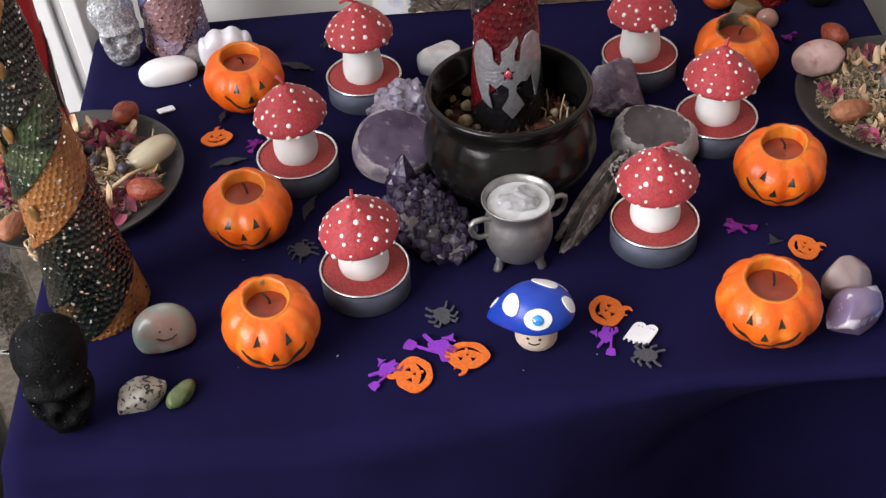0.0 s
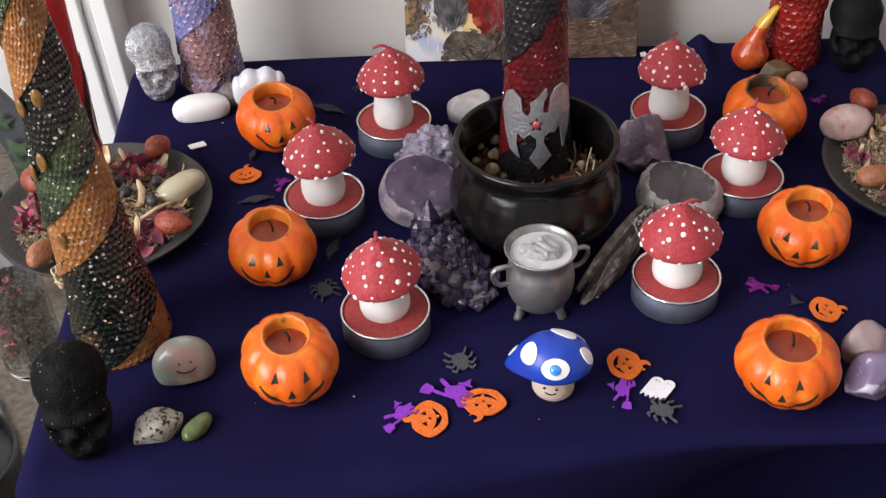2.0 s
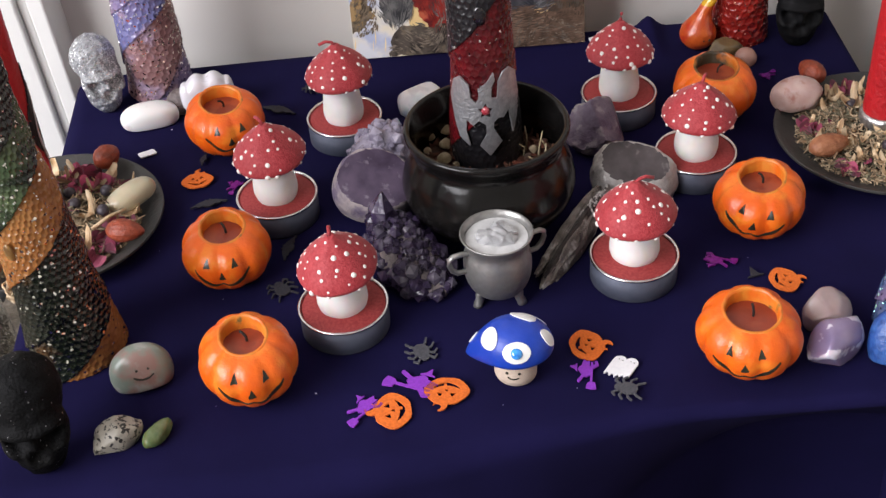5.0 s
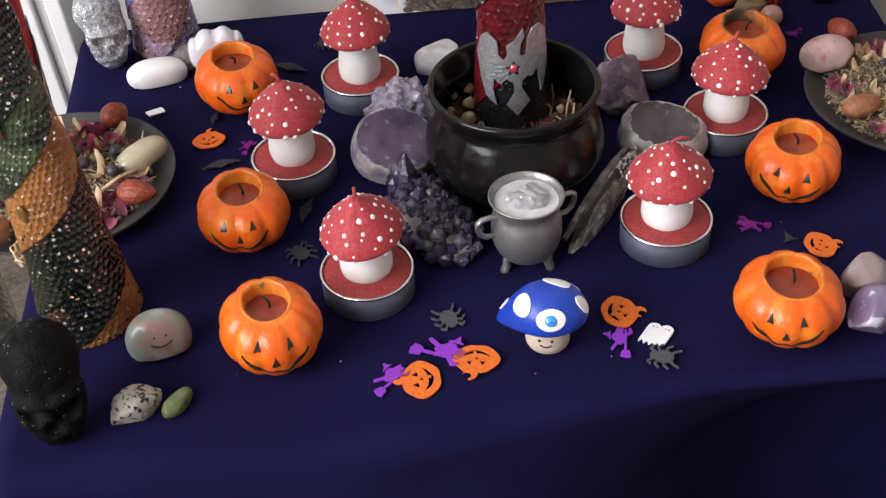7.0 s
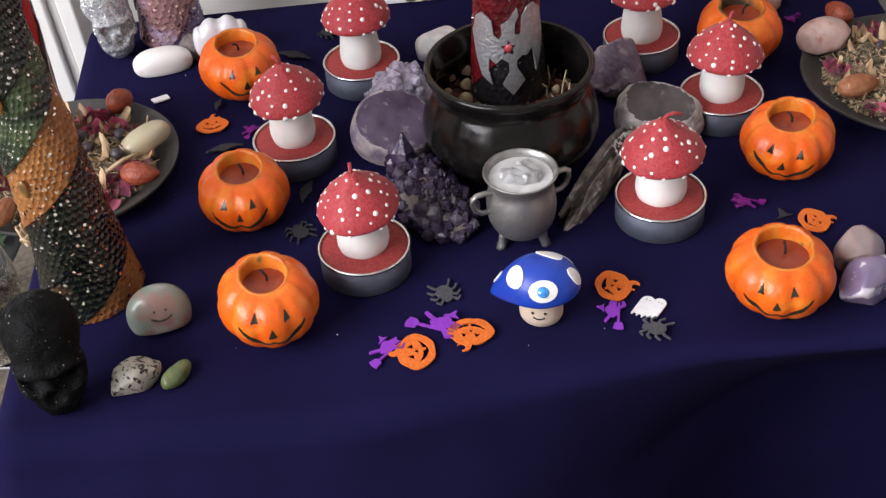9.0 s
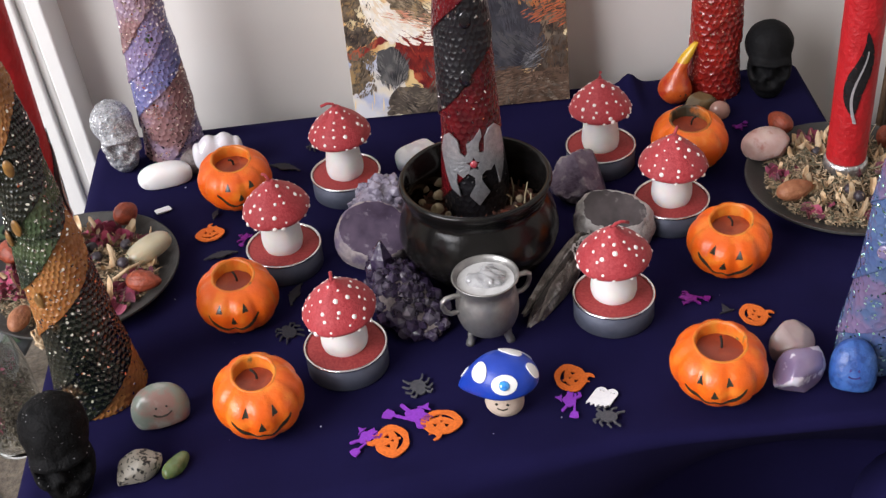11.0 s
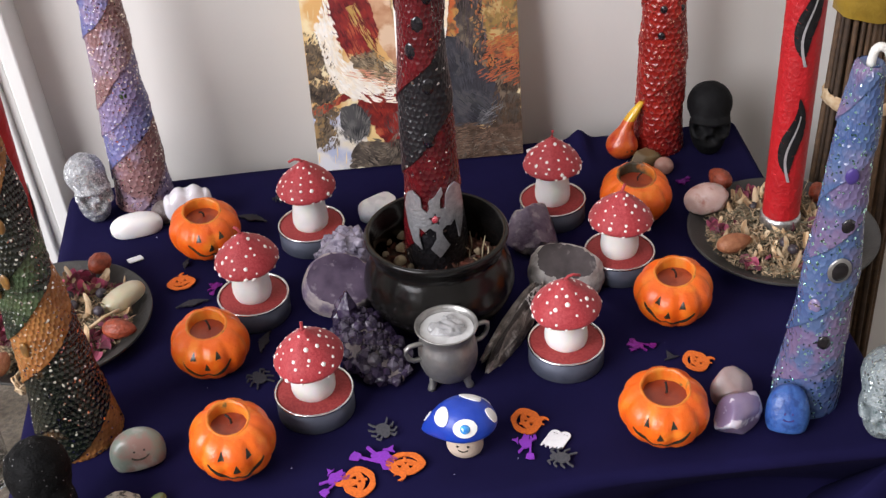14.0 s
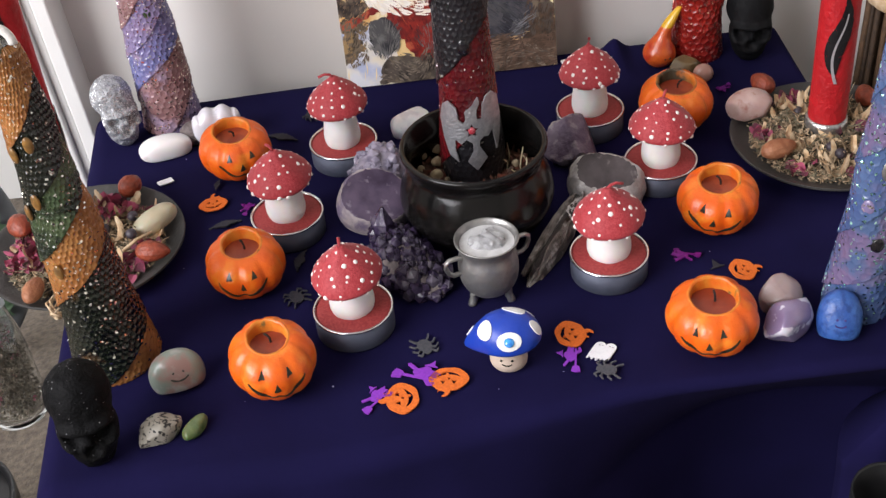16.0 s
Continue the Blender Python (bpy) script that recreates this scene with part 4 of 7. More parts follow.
blue = honey_candle("rolled_candle", (0.1805, -0.0345, 0), 0.0155, 0.0065, 0.182,
                    [(0.55, M["wax_sky"], "sky blue sheet"), (0.45, M["wax_mauve"], "mauve sheet")], 0.073, 0.137,
                    "tapered rolled candle in blue and mauve glitter", (0, 2.1), cell=0.0046, relief=0.00032, wick=True)
for az, z, m_ in ((-9, 0.0456, M["bead_dark"]), (-40, 0.0648, M["wax_lilac"]), (-3, 0.085, M["bead_dark"]), (-2, 0.1082, M["bead_dark"]), (-15, 0.1329, M["bead_violet"])):
    stud(blue, 0.0158, 0.0065, 0.182, az, z, (0.0040, 0.0054) if z == 0.085 else (0.0030, 0.0040), m_, "bead", "dark oval bead")
stud(blue, 0.0154, 0.0061, 0.182, -3, 0.085, (0.0054, 0.0068), M["pewter"], "bead_surround", "dull silver surround")

# silver bird ornament on the crimson candle, seen flat: across and up, in halves of its width
BIRD = [(-0.72, 0.87), (-0.46, 0.69), (-0.41, 0.33), (-0.26, 0.23), (-0.18, 0.35), (-0.2, 0.59), (0.05, 0.74), (0.28, 1.0), (0.31, 0.79), (0.2, 0.62), (0.18, 0.33),
        (0.36, 0.31), (0.41, 0.74), (0.56, 0.95), (0.77, 1.0), (0.93, 0.79), (0.97, 0.18), (0.92, -0.33), (0.77, -0.82), (0.74, -0.54), (0.67, -0.1), (0.51, -0.26),
        (0.36, -0.23), (0.23, -0.33), (0.21, -0.49), (0.44, -0.9), (0.08, -1.25), (-0.2, -0.95), (0.0, -0.64), (0.0, -0.38), (-0.2, -0.26), (-0.36, -0.41), (-0.54, -0.28),
        (-0.56, -0.59), (-0.46, -1.0), (-0.74, -0.79), (-0.87, -0.33), (-0.95, 0.28), (-0.87, 0.74)]
STAR = [(0.24 * math.cos(math.pi / 2 + k * math.pi / 5) * (1 if k % 2 == 0 else 0.5), 0.22 * math.sin(math.pi / 2 + k * math.pi / 5) * (1 if k % 2 == 0 else 0.5)) for k in range(10)]


def on_middle(u, v, lift):
    """Lays the ornament on the candle's front."""
    a = math.asin(max(-0.999, min(0.999, u * 0.95))) * 0.98 - math.pi / 2
    z = 0.0555 + v * 0.0188
    r = 0.0168 - 0.0073 * z / 0.215 + 0.0010 + lift
    return Vector((r * math.cos(a), r * math.sin(a), z))


bird = link("bird_ornament", cut_shape("bird_ornament", lambda u, v: in_poly(u, v, BIRD) & ~in_poly(u, v, STAR), (-1, -1.3, 1, 1.05), 150, on_middle, 0.0008), M["silver"], middle, "dull silver bird-shaped metal ornament")
v, f = SPHERES[3]
link("gem", mesh_of("gem", v * np.array([0.0019, 0.0014, 0.0022]) + np.array([0.0, -0.0162, 0.0555]), f), M["red_gem"], bird, "tiny dark red gem")


# ---- red pillar candles with feathers ----
def pillar(loc, feathers, label, lean=(0, 0)):
    ob = thing("pillar_candle", loc, label, "candle", "red pillar candles", 0, lean)
    ob.matrix_world = ob.matrix_world @ Matrix.Diagonal((0.86, 0.86, 1, 1))
    r, h = 0.0118, 0.200
    v, f = lathe([(0.0001, 0.012), (r * 0.97, 0.012), (r, 0.013)] + [(r, z) for z in np.linspace(0.014, h - 0.002, 60)] + [(r * 0.93, h), (0.0001, h - 0.001)], 96,
                 lambda a, rr, z: rr * (1 + 0.012 * math.sin(14 * a + 6 * math.sin(z * 900)) * (0.5 + 0.5 * math.sin(z * 900))))
    link("wax_body", mesh_of("wax_body", v, f), M["pillar_red"], ob)
    v, f = lathe([(0.0122, 0.0), (0.0126, 0.001), (0.0126, 0.006), (0.0115, 0.0065)], 48)
    link("foot_cup", mesh_of("foot_cup", v, f), M["plastic_black"], ob, "dark foot cup")
    v, f = lathe([(0.0116, 0.006), (0.0131, 0.0068), (0.0133, 0.0098), (0.0128, 0.0122), (0.0117, 0.0124)], 48)
    link("band", mesh_of("band", v, f), M["silver_band"], ob, "beaded silver band")
    v, f = lathe([(0.0119, h - 0.012), (0.0124, h - 0.0115), (0.0124, h - 0.009), (0.0119, h - 0.0085)], 48)
    link("band", mesh_of("band", v, f), M["silver_band"], ob, "beaded silver band")
    for az, z0, flip in feathers:
        def lay(u, v_, lift, az=az, z0=z0):
            a = radians(az - 90) + u / 11.8
            rr = r + 0.0003 + lift
            return Vector((rr * math.cos(a), rr * math.sin(a), z0 + v_ * 0.001))

        def vane(u, v_, flip=flip):
            mid = flip * 2.9 * np.sin(v_ * 0.115)
            w = 6.0 * np.clip(1 - (v_ / 23.5) ** 2, 0, 1) ** 0.6 * np.clip(1.1 - (v_ + 5) / 38.0, 0.2, 1)
            nick = (np.abs(((v_ - 0.5 * np.abs(u - mid)) * 0.13 + 0.3) % 1.0 - 0.5) < 0.03) & (np.abs(u - mid) > 0.6 * w)
            return (np.abs(u - mid) < w) & ~nick

        def spine(u, v_, flip=flip):
            mid = flip * 2.9 * np.sin(v_ * 0.115)
            return (np.abs(u - mid) < 0.50 - 0.014 * v_) & (v_ < 13)
        vane_part = link("feather", cut_shape("feather", vane, (-10, -24, 10, 24), 70, lay, 0.0005), M["feather"], ob, "black feather pressed into the wax")
        link("feather_spine", cut_shape("feather_spine", spine, (-5, -28, 5, 13), 60, lay, 0.0009), M["feather_spine"], vane_part, "pale silver quill")
    return ob


pillar((0.2065, 0.0940, 0.0085), ((-12, 0.067, 1), (-5, 0.137, 1)), "red pillar candle with black feathers standing in the potpourri dish")
pillar((-0.2072, 0.0780, 0.0085), ((-10, 0.127, 1), (95, 0.06, 1)), "red pillar candle with a black feather standing in the petal dish", (0, 0.2))

# ---- skulls ----
def skull(loc, dims, seed, mat, label, face, jag=0.006):
    v, f = SPHERES[5]

    def out_to(c, r):
        """How far each way goes from the origin to an ellipsoid."""
        c, r = np.array(c), np.array(r)
        d, o = v / r, -c / r
        A, B, C = (d * d).sum(1), d @ o, o @ o - 1
        D = B * B - A * C
        return np.where(D > 0, np.maximum(-B + np.sqrt(np.maximum(D, 0)), 0.0) / A, 0.0)
    k = ((out_to((0, 0.10, 0.32), (0.59, 0.80, 0.58)) ** 12 + out_to((0, -0.34, -0.18), (0.54, 0.54, 0.66)) ** 12 + out_to((0, -0.30, -0.50), (0.43, 0.52, 0.56)) ** 12) ** (1 / 12))
    p = v * k[:, None]

    def dent(cx, cz, rx, rz, depth):
        g = np.exp(-(((np.abs(p[:, 0]) - cx) / rx) ** 2 + ((p[:, 2] - cz) / rz) ** 2) ** 1.5) * (p[:, 1] < 0)
        p[:, 1] += g * depth
    dent(0.25, -0.16, 0.17, 0.15, 0.42)
    dent(0.04, -0.44, 0.08, 0.13, 0.22)
    dent(0.48, -0.62, 0.12, 0.18, 0.14)
    dent(0.24, 0.06, 0.36, 0.07, -0.18)
    dent(0.42, -0.36, 0.12, 0.08, -0.14)
    dent(0.0, -0.20, 0.06, 0.12, -0.08)
    dent(0.0, -0.62, 0.26, 0.12, -0.06)
    mouth = np.exp(-((p[:, 2] + 0.74) / 0.03) ** 2) * (p[:, 1] < -0.2) * (np.abs(p[:, 0]) < 0.30)
    teeth = (np.abs(p[:, 2] + 0.74) < 0.13) * (p[:, 1] < -0.2) * (np.abs(p[:, 0]) < 0.30) * (0.5 + 0.5 * np.cos(p[:, 0] * 58)) ** 4
    p[:, 1] += 0.06 * mouth + 0.035 * teeth
    p *= (1 + jag * waves(p, seed, 9) + jag * 1.2 * waves(p, seed + 1, 22))[:, None]
    flat = p[:, 2] < -1.02
    p[flat, 2] = -1.02
    lo, hi = p.min(0), p.max(0)
    p = (p - (lo + hi) / 2) / (hi - lo) * np.array(dims)
    p[:, 2] -= p[:, 2].min()
    ob = link("skull", mesh_of("skull", p, f), mat)
    ob.matrix_world = pose(*loc, 0, 0, face)
    return tagged(ob, label, "skull", "small skulls")


skull((-0.1768, -0.0720, 0), (0.0292, 0.036, 0.050), 3, M["skull_black"], "small black skull with sparse silver glitter on the cloth", 14, 0.022)
skull((-0.1962, 0.1865, 0), (0.0248, 0.031, 0.0435), 4, M["skull_silver"], "small skull covered in coarse silver glitter", 32, 0.022)
skull((0.1935, 0.2015, 0), (0.0285, 0.033, 0.046), 5, M["skull_plain"], "small matt black wax skull beside the scarlet candle", -8, 0.010)
skull((0.2100, -0.0590, 0), (0.0275, 0.036, 0.043), 6, M["skull_aqua"], "small skull covered in grey aqua glitter", -25, 0.012)

# ---- stones round the cauldron ----
def slice_stone(loc, dims, seed, rim, face, label, rz, tilt, cuts, **kw):
    """A tumbled stone with flat polished cuts: (direction, distance) each."""
    ob = thing("polished_geode", loc, label, "stone", "stones round the cauldron", rz, tilt)
    v, f = SPHERES[5]
    v = np.sign(v) * np.abs(v) ** 0.9
    v = v * (1 + 0.11 * waves(v, seed, 1.5) + kw.get('grit', 0.015) * (waves(v, seed + 1, 9) + 0.6 * waves(v, seed + 2, 24)))[:, None]
    on = np.zeros(len(v), bool)
    for d, h in cuts:
        d = np.array(d) / np.linalg.norm(d)
        edge = h + 0.035 * waves(v, seed + 3, 4.0) + 0.02 * waves(v, seed + 4, 13.0)
        over = v @ d - h
        on |= (v @ d) > edge
        v = v - np.where(over > 0, over * 0.94, 0)[:, None] * d
    v[:, 2] = np.maximum(v[:, 2], -0.8)
    v = v * np.array(dims) / 2
    v[:, 2] -= v[:, 2].min()
    tri = np.array(f)
    top = on[tri].all(1)
    for nm, pick, mat, lab in (("rind", ~top, rim, "pale mottled rind"), ("polished_face", top, face, "darker polished crystal face")):
        used, inv = np.unique(tri[pick], return_inverse=True)
        link(nm, mesh_of(nm, v[used], inv.reshape(-1, 3)), mat, ob, lab)
    return ob


slice_stone((-0.0490, 0.0690, 0.0), (0.0385, 0.030, 0.038), 11, M["amethyst_rind"], M["amethyst"], "polished amethyst geode slice with a pale rind, leaning by the cauldron", -6, (-8, 10), (((0.10, -0.60, 0.78), 0.42),))
slice_stone((0.0735, 0.0640, 0.0), (0.0465, 0.026, 0.034), 15, M["agate_rind"], M["grey_agate"], "polished grey crystal slice with a white rind, leaning by the cauldron", 4, (-10, 26), (((-0.40, -0.56, 0.72), 0.66),), grit=0.03)
stone("quartz_stone", (-0.0205, 0.1560, 0), (0.0250, 0.016, 0.015), 13, M["white_stone"], "milky white tumbled quartz behind the cauldron", rz=25, facets=16, rough=0.08, power=0.8)


def crystal_mesh(r, h, sides=6):
    v, f = lathe([(r * 0.92, 0), (r, h * 0.25), (r * 0.97, h * 0.66), (r * 0.10, h)], sides)
    top = len(v) - sides
    v = [(x + (0.22 * r if i >= top else 0.0), y, z - (0.10 * x if i >= top - sides else 0.0)) for i, (x, y, z) in enumerate(v)]
    return mesh_of("crystal_point", v, f + [tuple(range(top, top + sides))], False)


def cluster(loc, dims, seed, n, mat, base_mat, label, size, rz=0.0, lead=None, fall=0.0):
    """A rough base covered with six-sided crystal points."""
    rng = random.Random(seed)
    ob = thing("crystal_cluster", loc, label, "crystal", "stones round the cauldron", rz)
    me = stone_mesh("base", dims, seed, rough=0.18, freq=2.2, sub=4, flat=0.35, jag=0.05)
    for q in me.vertices:
        q.co.z *= 1 + fall * q.co.y / dims[1] * 2
    me.update()
    link("base", me, base_mat, ob, "rough stony base")
    co = np.array([q.co[:] for q in me.vertices])
    nor = np.array([q.normal[:] for q in me.vertices])
    ok = np.nonzero(nor[:, 2] > -0.05)[0]
    kinds = [crystal_mesh(size * k, size * k * rng.uniform(1.5, 2.2), sides) for k, sides in ((0.5, 6), (0.8, 5), (1.05, 6), (1.35, 5), (1.75, 6))]
    for k in kinds:
        k.materials.append(mat)
    taken = []
    tries = 0
    while len(taken) < n and tries < 6000:
        tries += 1
        i = int(ok[rng.randrange(len(ok))])
        if any((co[i] - co[j]) @ (co[i] - co[j]) < (size * rng.uniform(0.7, 1.25)) ** 2 for j in taken):
            continue
        taken.append(i)
        d = Vector(nor[i]) + Vector((rng.uniform(-0.5, 0.5), rng.uniform(-0.5, 0.5), rng.uniform(0.0, 0.6)))
        c = new("crystal_point", rng.choice(kinds))
        c.parent = ob
        q = d.normalized().to_track_quat("Z", "Y")
        c.matrix_local = Matrix.LocRotScale(Vector(co[i]) - d.normalized() * size * 1.3, q, Vector((rng.uniform(0.6, 1.5),) * 3)) @ pose(0, 0, 0, 0, 0, rng.uniform(0, 60))
    if lead:
        for lx, ly, lz, r, h, ax, ay in lead:
            c = new("crystal_point", crystal_mesh(r, h))
            c.data.materials.append(mat)
            c.parent = ob
            c.matrix_local = pose(lx, ly, lz, ax, ay, 15)
    return ob


cluster((-0.0300, 0.0250, 0), (0.0270, 0.0560, 0.0185), 31, 300, M["crystal"], M["matrix"], "dark smoky amethyst cluster with many small points", 0.0018, 31,
        [(-0.001, 0.019, 0.008, 0.0064, 0.0235, -4, 4), (0.004, 0.012, 0.010, 0.0044, 0.012, 10, 6), (-0.008, 0.010, 0.008, 0.0040, 0.011, 14, -12), (0.005, -0.002, 0.008, 0.0036, 0.010, 22, 14), (-0.004, -0.006, 0.007, 0.0038, 0.009, 18, -14)], 0.38)
cluster((-0.0400, 0.1080, 0), (0.036, 0.028, 0.023), 32, 120, M["crystal_pale"], M["crystal_pale"], "pale lilac amethyst cluster with short points", 0.0016, 10)
M["violet_chunk"] = material("violet_amethyst", (0.085, 0.055, 0.10), (0.21, 0.165, 0.215), rough=0.35, scale=90, fine=350, bump=0.8, spec=0.35, c3=(0.30, 0.26, 0.29), scale3=140, edges3=(0.56, 0.66))
slice_stone((0.0680, 0.1120, 0.0), (0.0350, 0.026, 0.028), 19, M["amethyst_rind"], M["violet_chunk"], "rough violet amethyst chunk with a pale stony side beside the cauldron", 20, (0, 6), (((0.30, -0.50, 0.80), 0.50), ((-0.75, -0.35, 0.50), 0.55), ((0.85, -0.25, 0.30), 0.60)), grit=0.10)
cluster_slab = thing("agate_slab", (0.0475, 0.0315, 0), "rough strip of grey agate with a white crystalline ridge", "stone", "stones round the cauldron", -36, (10, 0))
link("slab", stone_mesh("slab", (0.0115, 0.066, 0.016), 34, rough=0.14, freq=2.0, sub=5, jag=0.10), M["agate_grey"], cluster_slab, "banded brown grey stone")
M["agate_dark"] = material("dark_agate_band", (0.045, 0.036, 0.032), (0.020, 0.016, 0.015), rough=0.5, scale=200, fine=500, bump=0.8)
for nm, dx, dz, w, h_, sd, mat, lb in (("dark_band", 0.0010, 0.0085, 0.0042, 0.0085, 51, M["agate_dark"], "dark brown band"), ("pale_ridge", -0.0030, 0.0078, 0.0060, 0.0088, 52, M["agate_grey"], "pale grey brown ridge")):
    me = stone_mesh(nm, (w, 0.062, h_), sd, rough=0.10, freq=2.5, sub=5, jag=0.10)
    me.transform(Matrix.Translation((dx, 0, dz)))
    link(nm, me, mat, cluster_slab, lb)
rng = random.Random(44)
co_ = np.array([p.co[:] for p in cluster_slab.children[0].data.vertices])
ridge = co_[(co_[:, 1] > 0.012) & (co_[:, 2] > 0.009)]
grit = [crystal_mesh(0.0006 * k, 0.0014 * k, 5) for k in (0.7, 1.0, 1.3)]
for g in grit:
    g.materials.append(M["agate_white"])
for k in range(160):
    p = ridge[rng.randrange(len(ridge))]
    c = new("crystal_point", rng.choice(grit))
    c.parent = cluster_slab
    c.matrix_local = pose(p[0], p[1], p[2] - 0.0008, rng.uniform(-45, 45), rng.uniform(-45, 45), rng.uniform(0, 360))

# ---- things inside the cauldron ----
M["dark_herbs"] = material("dark_red_herbs", (0.16, 0.040, 0.022), (0.085, 0.045, 0.026), rough=0.7, scale=180, fine=500, bump=0.8, island=0.6)
v, f = lathe([(0.0348, 0.0305), (0.020, 0.0318), (0.0001, 0.0320)], 40)
V, F = [(x, y, z + 0.0012 * math.sin(x * 900) * math.cos(y * 800)) for x, y, z in v], list(f)
rng = random.Random(18)
for _ in range(420):
    a, r = rng.uniform(0, 6.28), 0.034 * math.sqrt(rng.random())
    sv, sf = SPHERES[1]
    t_ = Euler((rng.uniform(0, 6), rng.uniform(0, 6), 0)).to_matrix()
    k3 = (rng.uniform(0.0008, 0.0030), rng.uniform(0.0005, 0.0012), rng.uniform(0.0003, 0.0009))
    b = len(V)
    V += [t_ @ Vector((p[0] * k3[0], p[1] * k3[1], p[2] * k3[2])) + Vector((r * math.cos(a), r * math.sin(a), 0.0318 + rng.uniform(0, 0.0018))) for p in sv]
    F += [[b + i for i in w] for w in sf]
ob = link("herb_bed", mesh_of("herb_bed", V, F, False), M["dark_herbs"])
ob.location = (0.0098, 0.0550, 0)
tagged(ob, "bed of dark red dried herbs inside the cauldron", "herbs", "", "stuff")
rng = random.Random(8)
for k, (x, y, w) in enumerate(((-0.0100, 0.0720, 0.0062), (-0.0095, 0.0620, 0.0066), (-0.0095, 0.0850, 0.0070), (-0.0175, 0.0700, 0.0040), (-0.0155, 0.0800, 0.0045), (-0.0185, 0.0600, 0.0036), (-0.0050, 0.0560, 0.0040), (0.0310, 0.0640, 0.0042), (0.0270, 0.0480, 0.0036), (0.0330, 0.0530, 0.0030))):
    stone("cauldron_chip", (x, y, 0.0330 + rng.uniform(0, 0.001)), (w * rng.uniform(0.9, 1.1), w * rng.uniform(0.75, 0.95), w * rng.uniform(0.7, 0.9)), 500 + k,
          M["root"] if k < 5 else M["leafbits"], "small pale dried root piece inside the cauldron", "dried root", rng.uniform(0, 360), (rng.uniform(-30, 30), rng.uniform(-30, 30)), "root pieces", sub=3, rough=0.22, freq=2.2, jag=0.06)
for k, (x, y, l) in enumerate(((0.0335, 0.0600, 0.016), (0.0360, 0.0575, 0.011), (0.0285, 0.0690, 0.014), (0.0370, 0.0640, 0.009), (0.0310, 0.0540, 0.008), (0.0270, 0.0640, 0.010))):
    p = Vector((x, y, 0.0310))
    tagged(link("twig", mesh_of("twig", *tube([p, p + Vector((0.0005, 0.0, l * 0.5)), p + Vector((0.002 - 0.0012 * k, -0.0004 * k, l))], 0.0006, 6, 0.5)), M["root"]), "thin dry twig standing in the cauldron", "twig", "cauldron twigs")
tagged(link("white_stick", mesh_of("white_stick", *tube([(-0.0035, 0.0790, 0.012), (-0.0030, 0.0800, 0.06), (-0.0022, 0.081, 0.12), (-0.0010, 0.082, 0.19)], 0.0009, 8)), M["string"]), "thin white stick standing behind the crimson candle", "stick")

# ---- loose stones on the cloth ----
def face_stone(name, loc, dims, seed, mat, label, rz, tilt, eyes, smile, ink, **kw):
    ob = thing(name, loc, label, "stone", "stones with faces", rz, tilt)
    me = stone_mesh("body", dims, seed, **kw)
    link("body", me, mat, ob)
    co = np.array([q.co[:] for q in me.vertices])
    nor = np.array([q.normal[:] for q in me.vertices])

    def lay(u, v, lift):
        way = Vector((u, -1.0, v)).normalized()
        c = Vector((0, 0, dims[2] / 2))
        k = np.argsort(-((co - np.array(c)) @ np.array(way)) / np.linalg.norm(co - np.array(c), axis=1))[:4]
        d = float(np.mean(np.linalg.norm(co[k] - np.array(c), axis=1)))
        return c + way * (d + lift)
    for ex, ez in eyes:
        link("eye", cut_shape("eye", lambda u, v, ex=ex, ez=ez: np.hypot(u - ex, (v - ez) * 0.9) < 0.06, (ex - 0.08, ez - 0.08, ex + 0.08, ez + 0.08), 10, lay, 0.0003), ink, ob, "inked dot eye")
    cx, cz, w, k = smile
    link("smile", cut_shape("smile", lambda u, v: (np.abs(v - cz - k * (u - cx) ** 2) < 0.035) & (np.abs(u - cx) < w), (cx - w - 0.02, cz - 0.1, cx + w + 0.02, cz + 0.5), 50, lay, 0.0003), ink, ob, "inked smile line")
    return ob


face_stone("smiling_stone", (-0.1425, -0.0370, 0), (0.0265, 0.016, 0.0195), 51, M["amazonite"], "pale green and pink tumbled stone with an inked smile", 14, (-18, 0), ((-0.18, 0.16), (0.42, 0.16)), (0.12, -0.36, 0.55, 0.6), M["black_paint"], rough=0.05, freq=1.2, power=0.95)
face_stone("smiling_stone", (0.1650, -0.0555, 0), (0.0205, 0.016, 0.023), 52, M["blue_stone"], "bright blue tumbled stone with a small carved face", -16, (-20, 0), ((-0.22, -0.05), (0.22, -0.05)), (0.0, -0.48, 0.30, 1.2), M["bead_violet"], rough=0.05, freq=1.2, power=0.9)
stone("spotted_stone", (-0.1482, -0.0688, 0), (0.0212, 0.0130, 0.0120), 53, M["dalmatian"], "cream stone with black spots on the cloth", rz=38, facets=9, rough=0.22, jag=0.03)
stone("green_stone", (-0.1332, -0.0668, 0), (0.0160, 0.0088, 0.0065), 54, M["peridot"], "translucent light green tumbled chip", rz=62, rough=0.26, freq=2.1)
stone("white_pebble", (-0.1680, 0.1645, 0), (0.0315, 0.0155, 0.0125), 55, M["howlite"], "smooth white oblong pebble on the cloth", rz=12, rough=0.07, power=0.82)
stone("brown_pebble", (-0.1520, 0.1765, 0), (0.017, 0.015, 0.013), 56, M["matrix"], "small brownish pebble under the white figure", rough=0.08)
stone("pale_rose_pebble", (0.1450, -0.0320, 0), (0.0215, 0.017, 0.0175), 57, M["pale_rose"], "pale rose tumbled stone beside a pumpkin", rz=20, facets=12, rough=0.08)
stone("banded_pebble", (0.1428, -0.0490, 0), (0.0275, 0.018, 0.0185), 58, M["chevron"], "violet and white banded tumbled amethyst", rz=42, facets=10, rough=0.08)
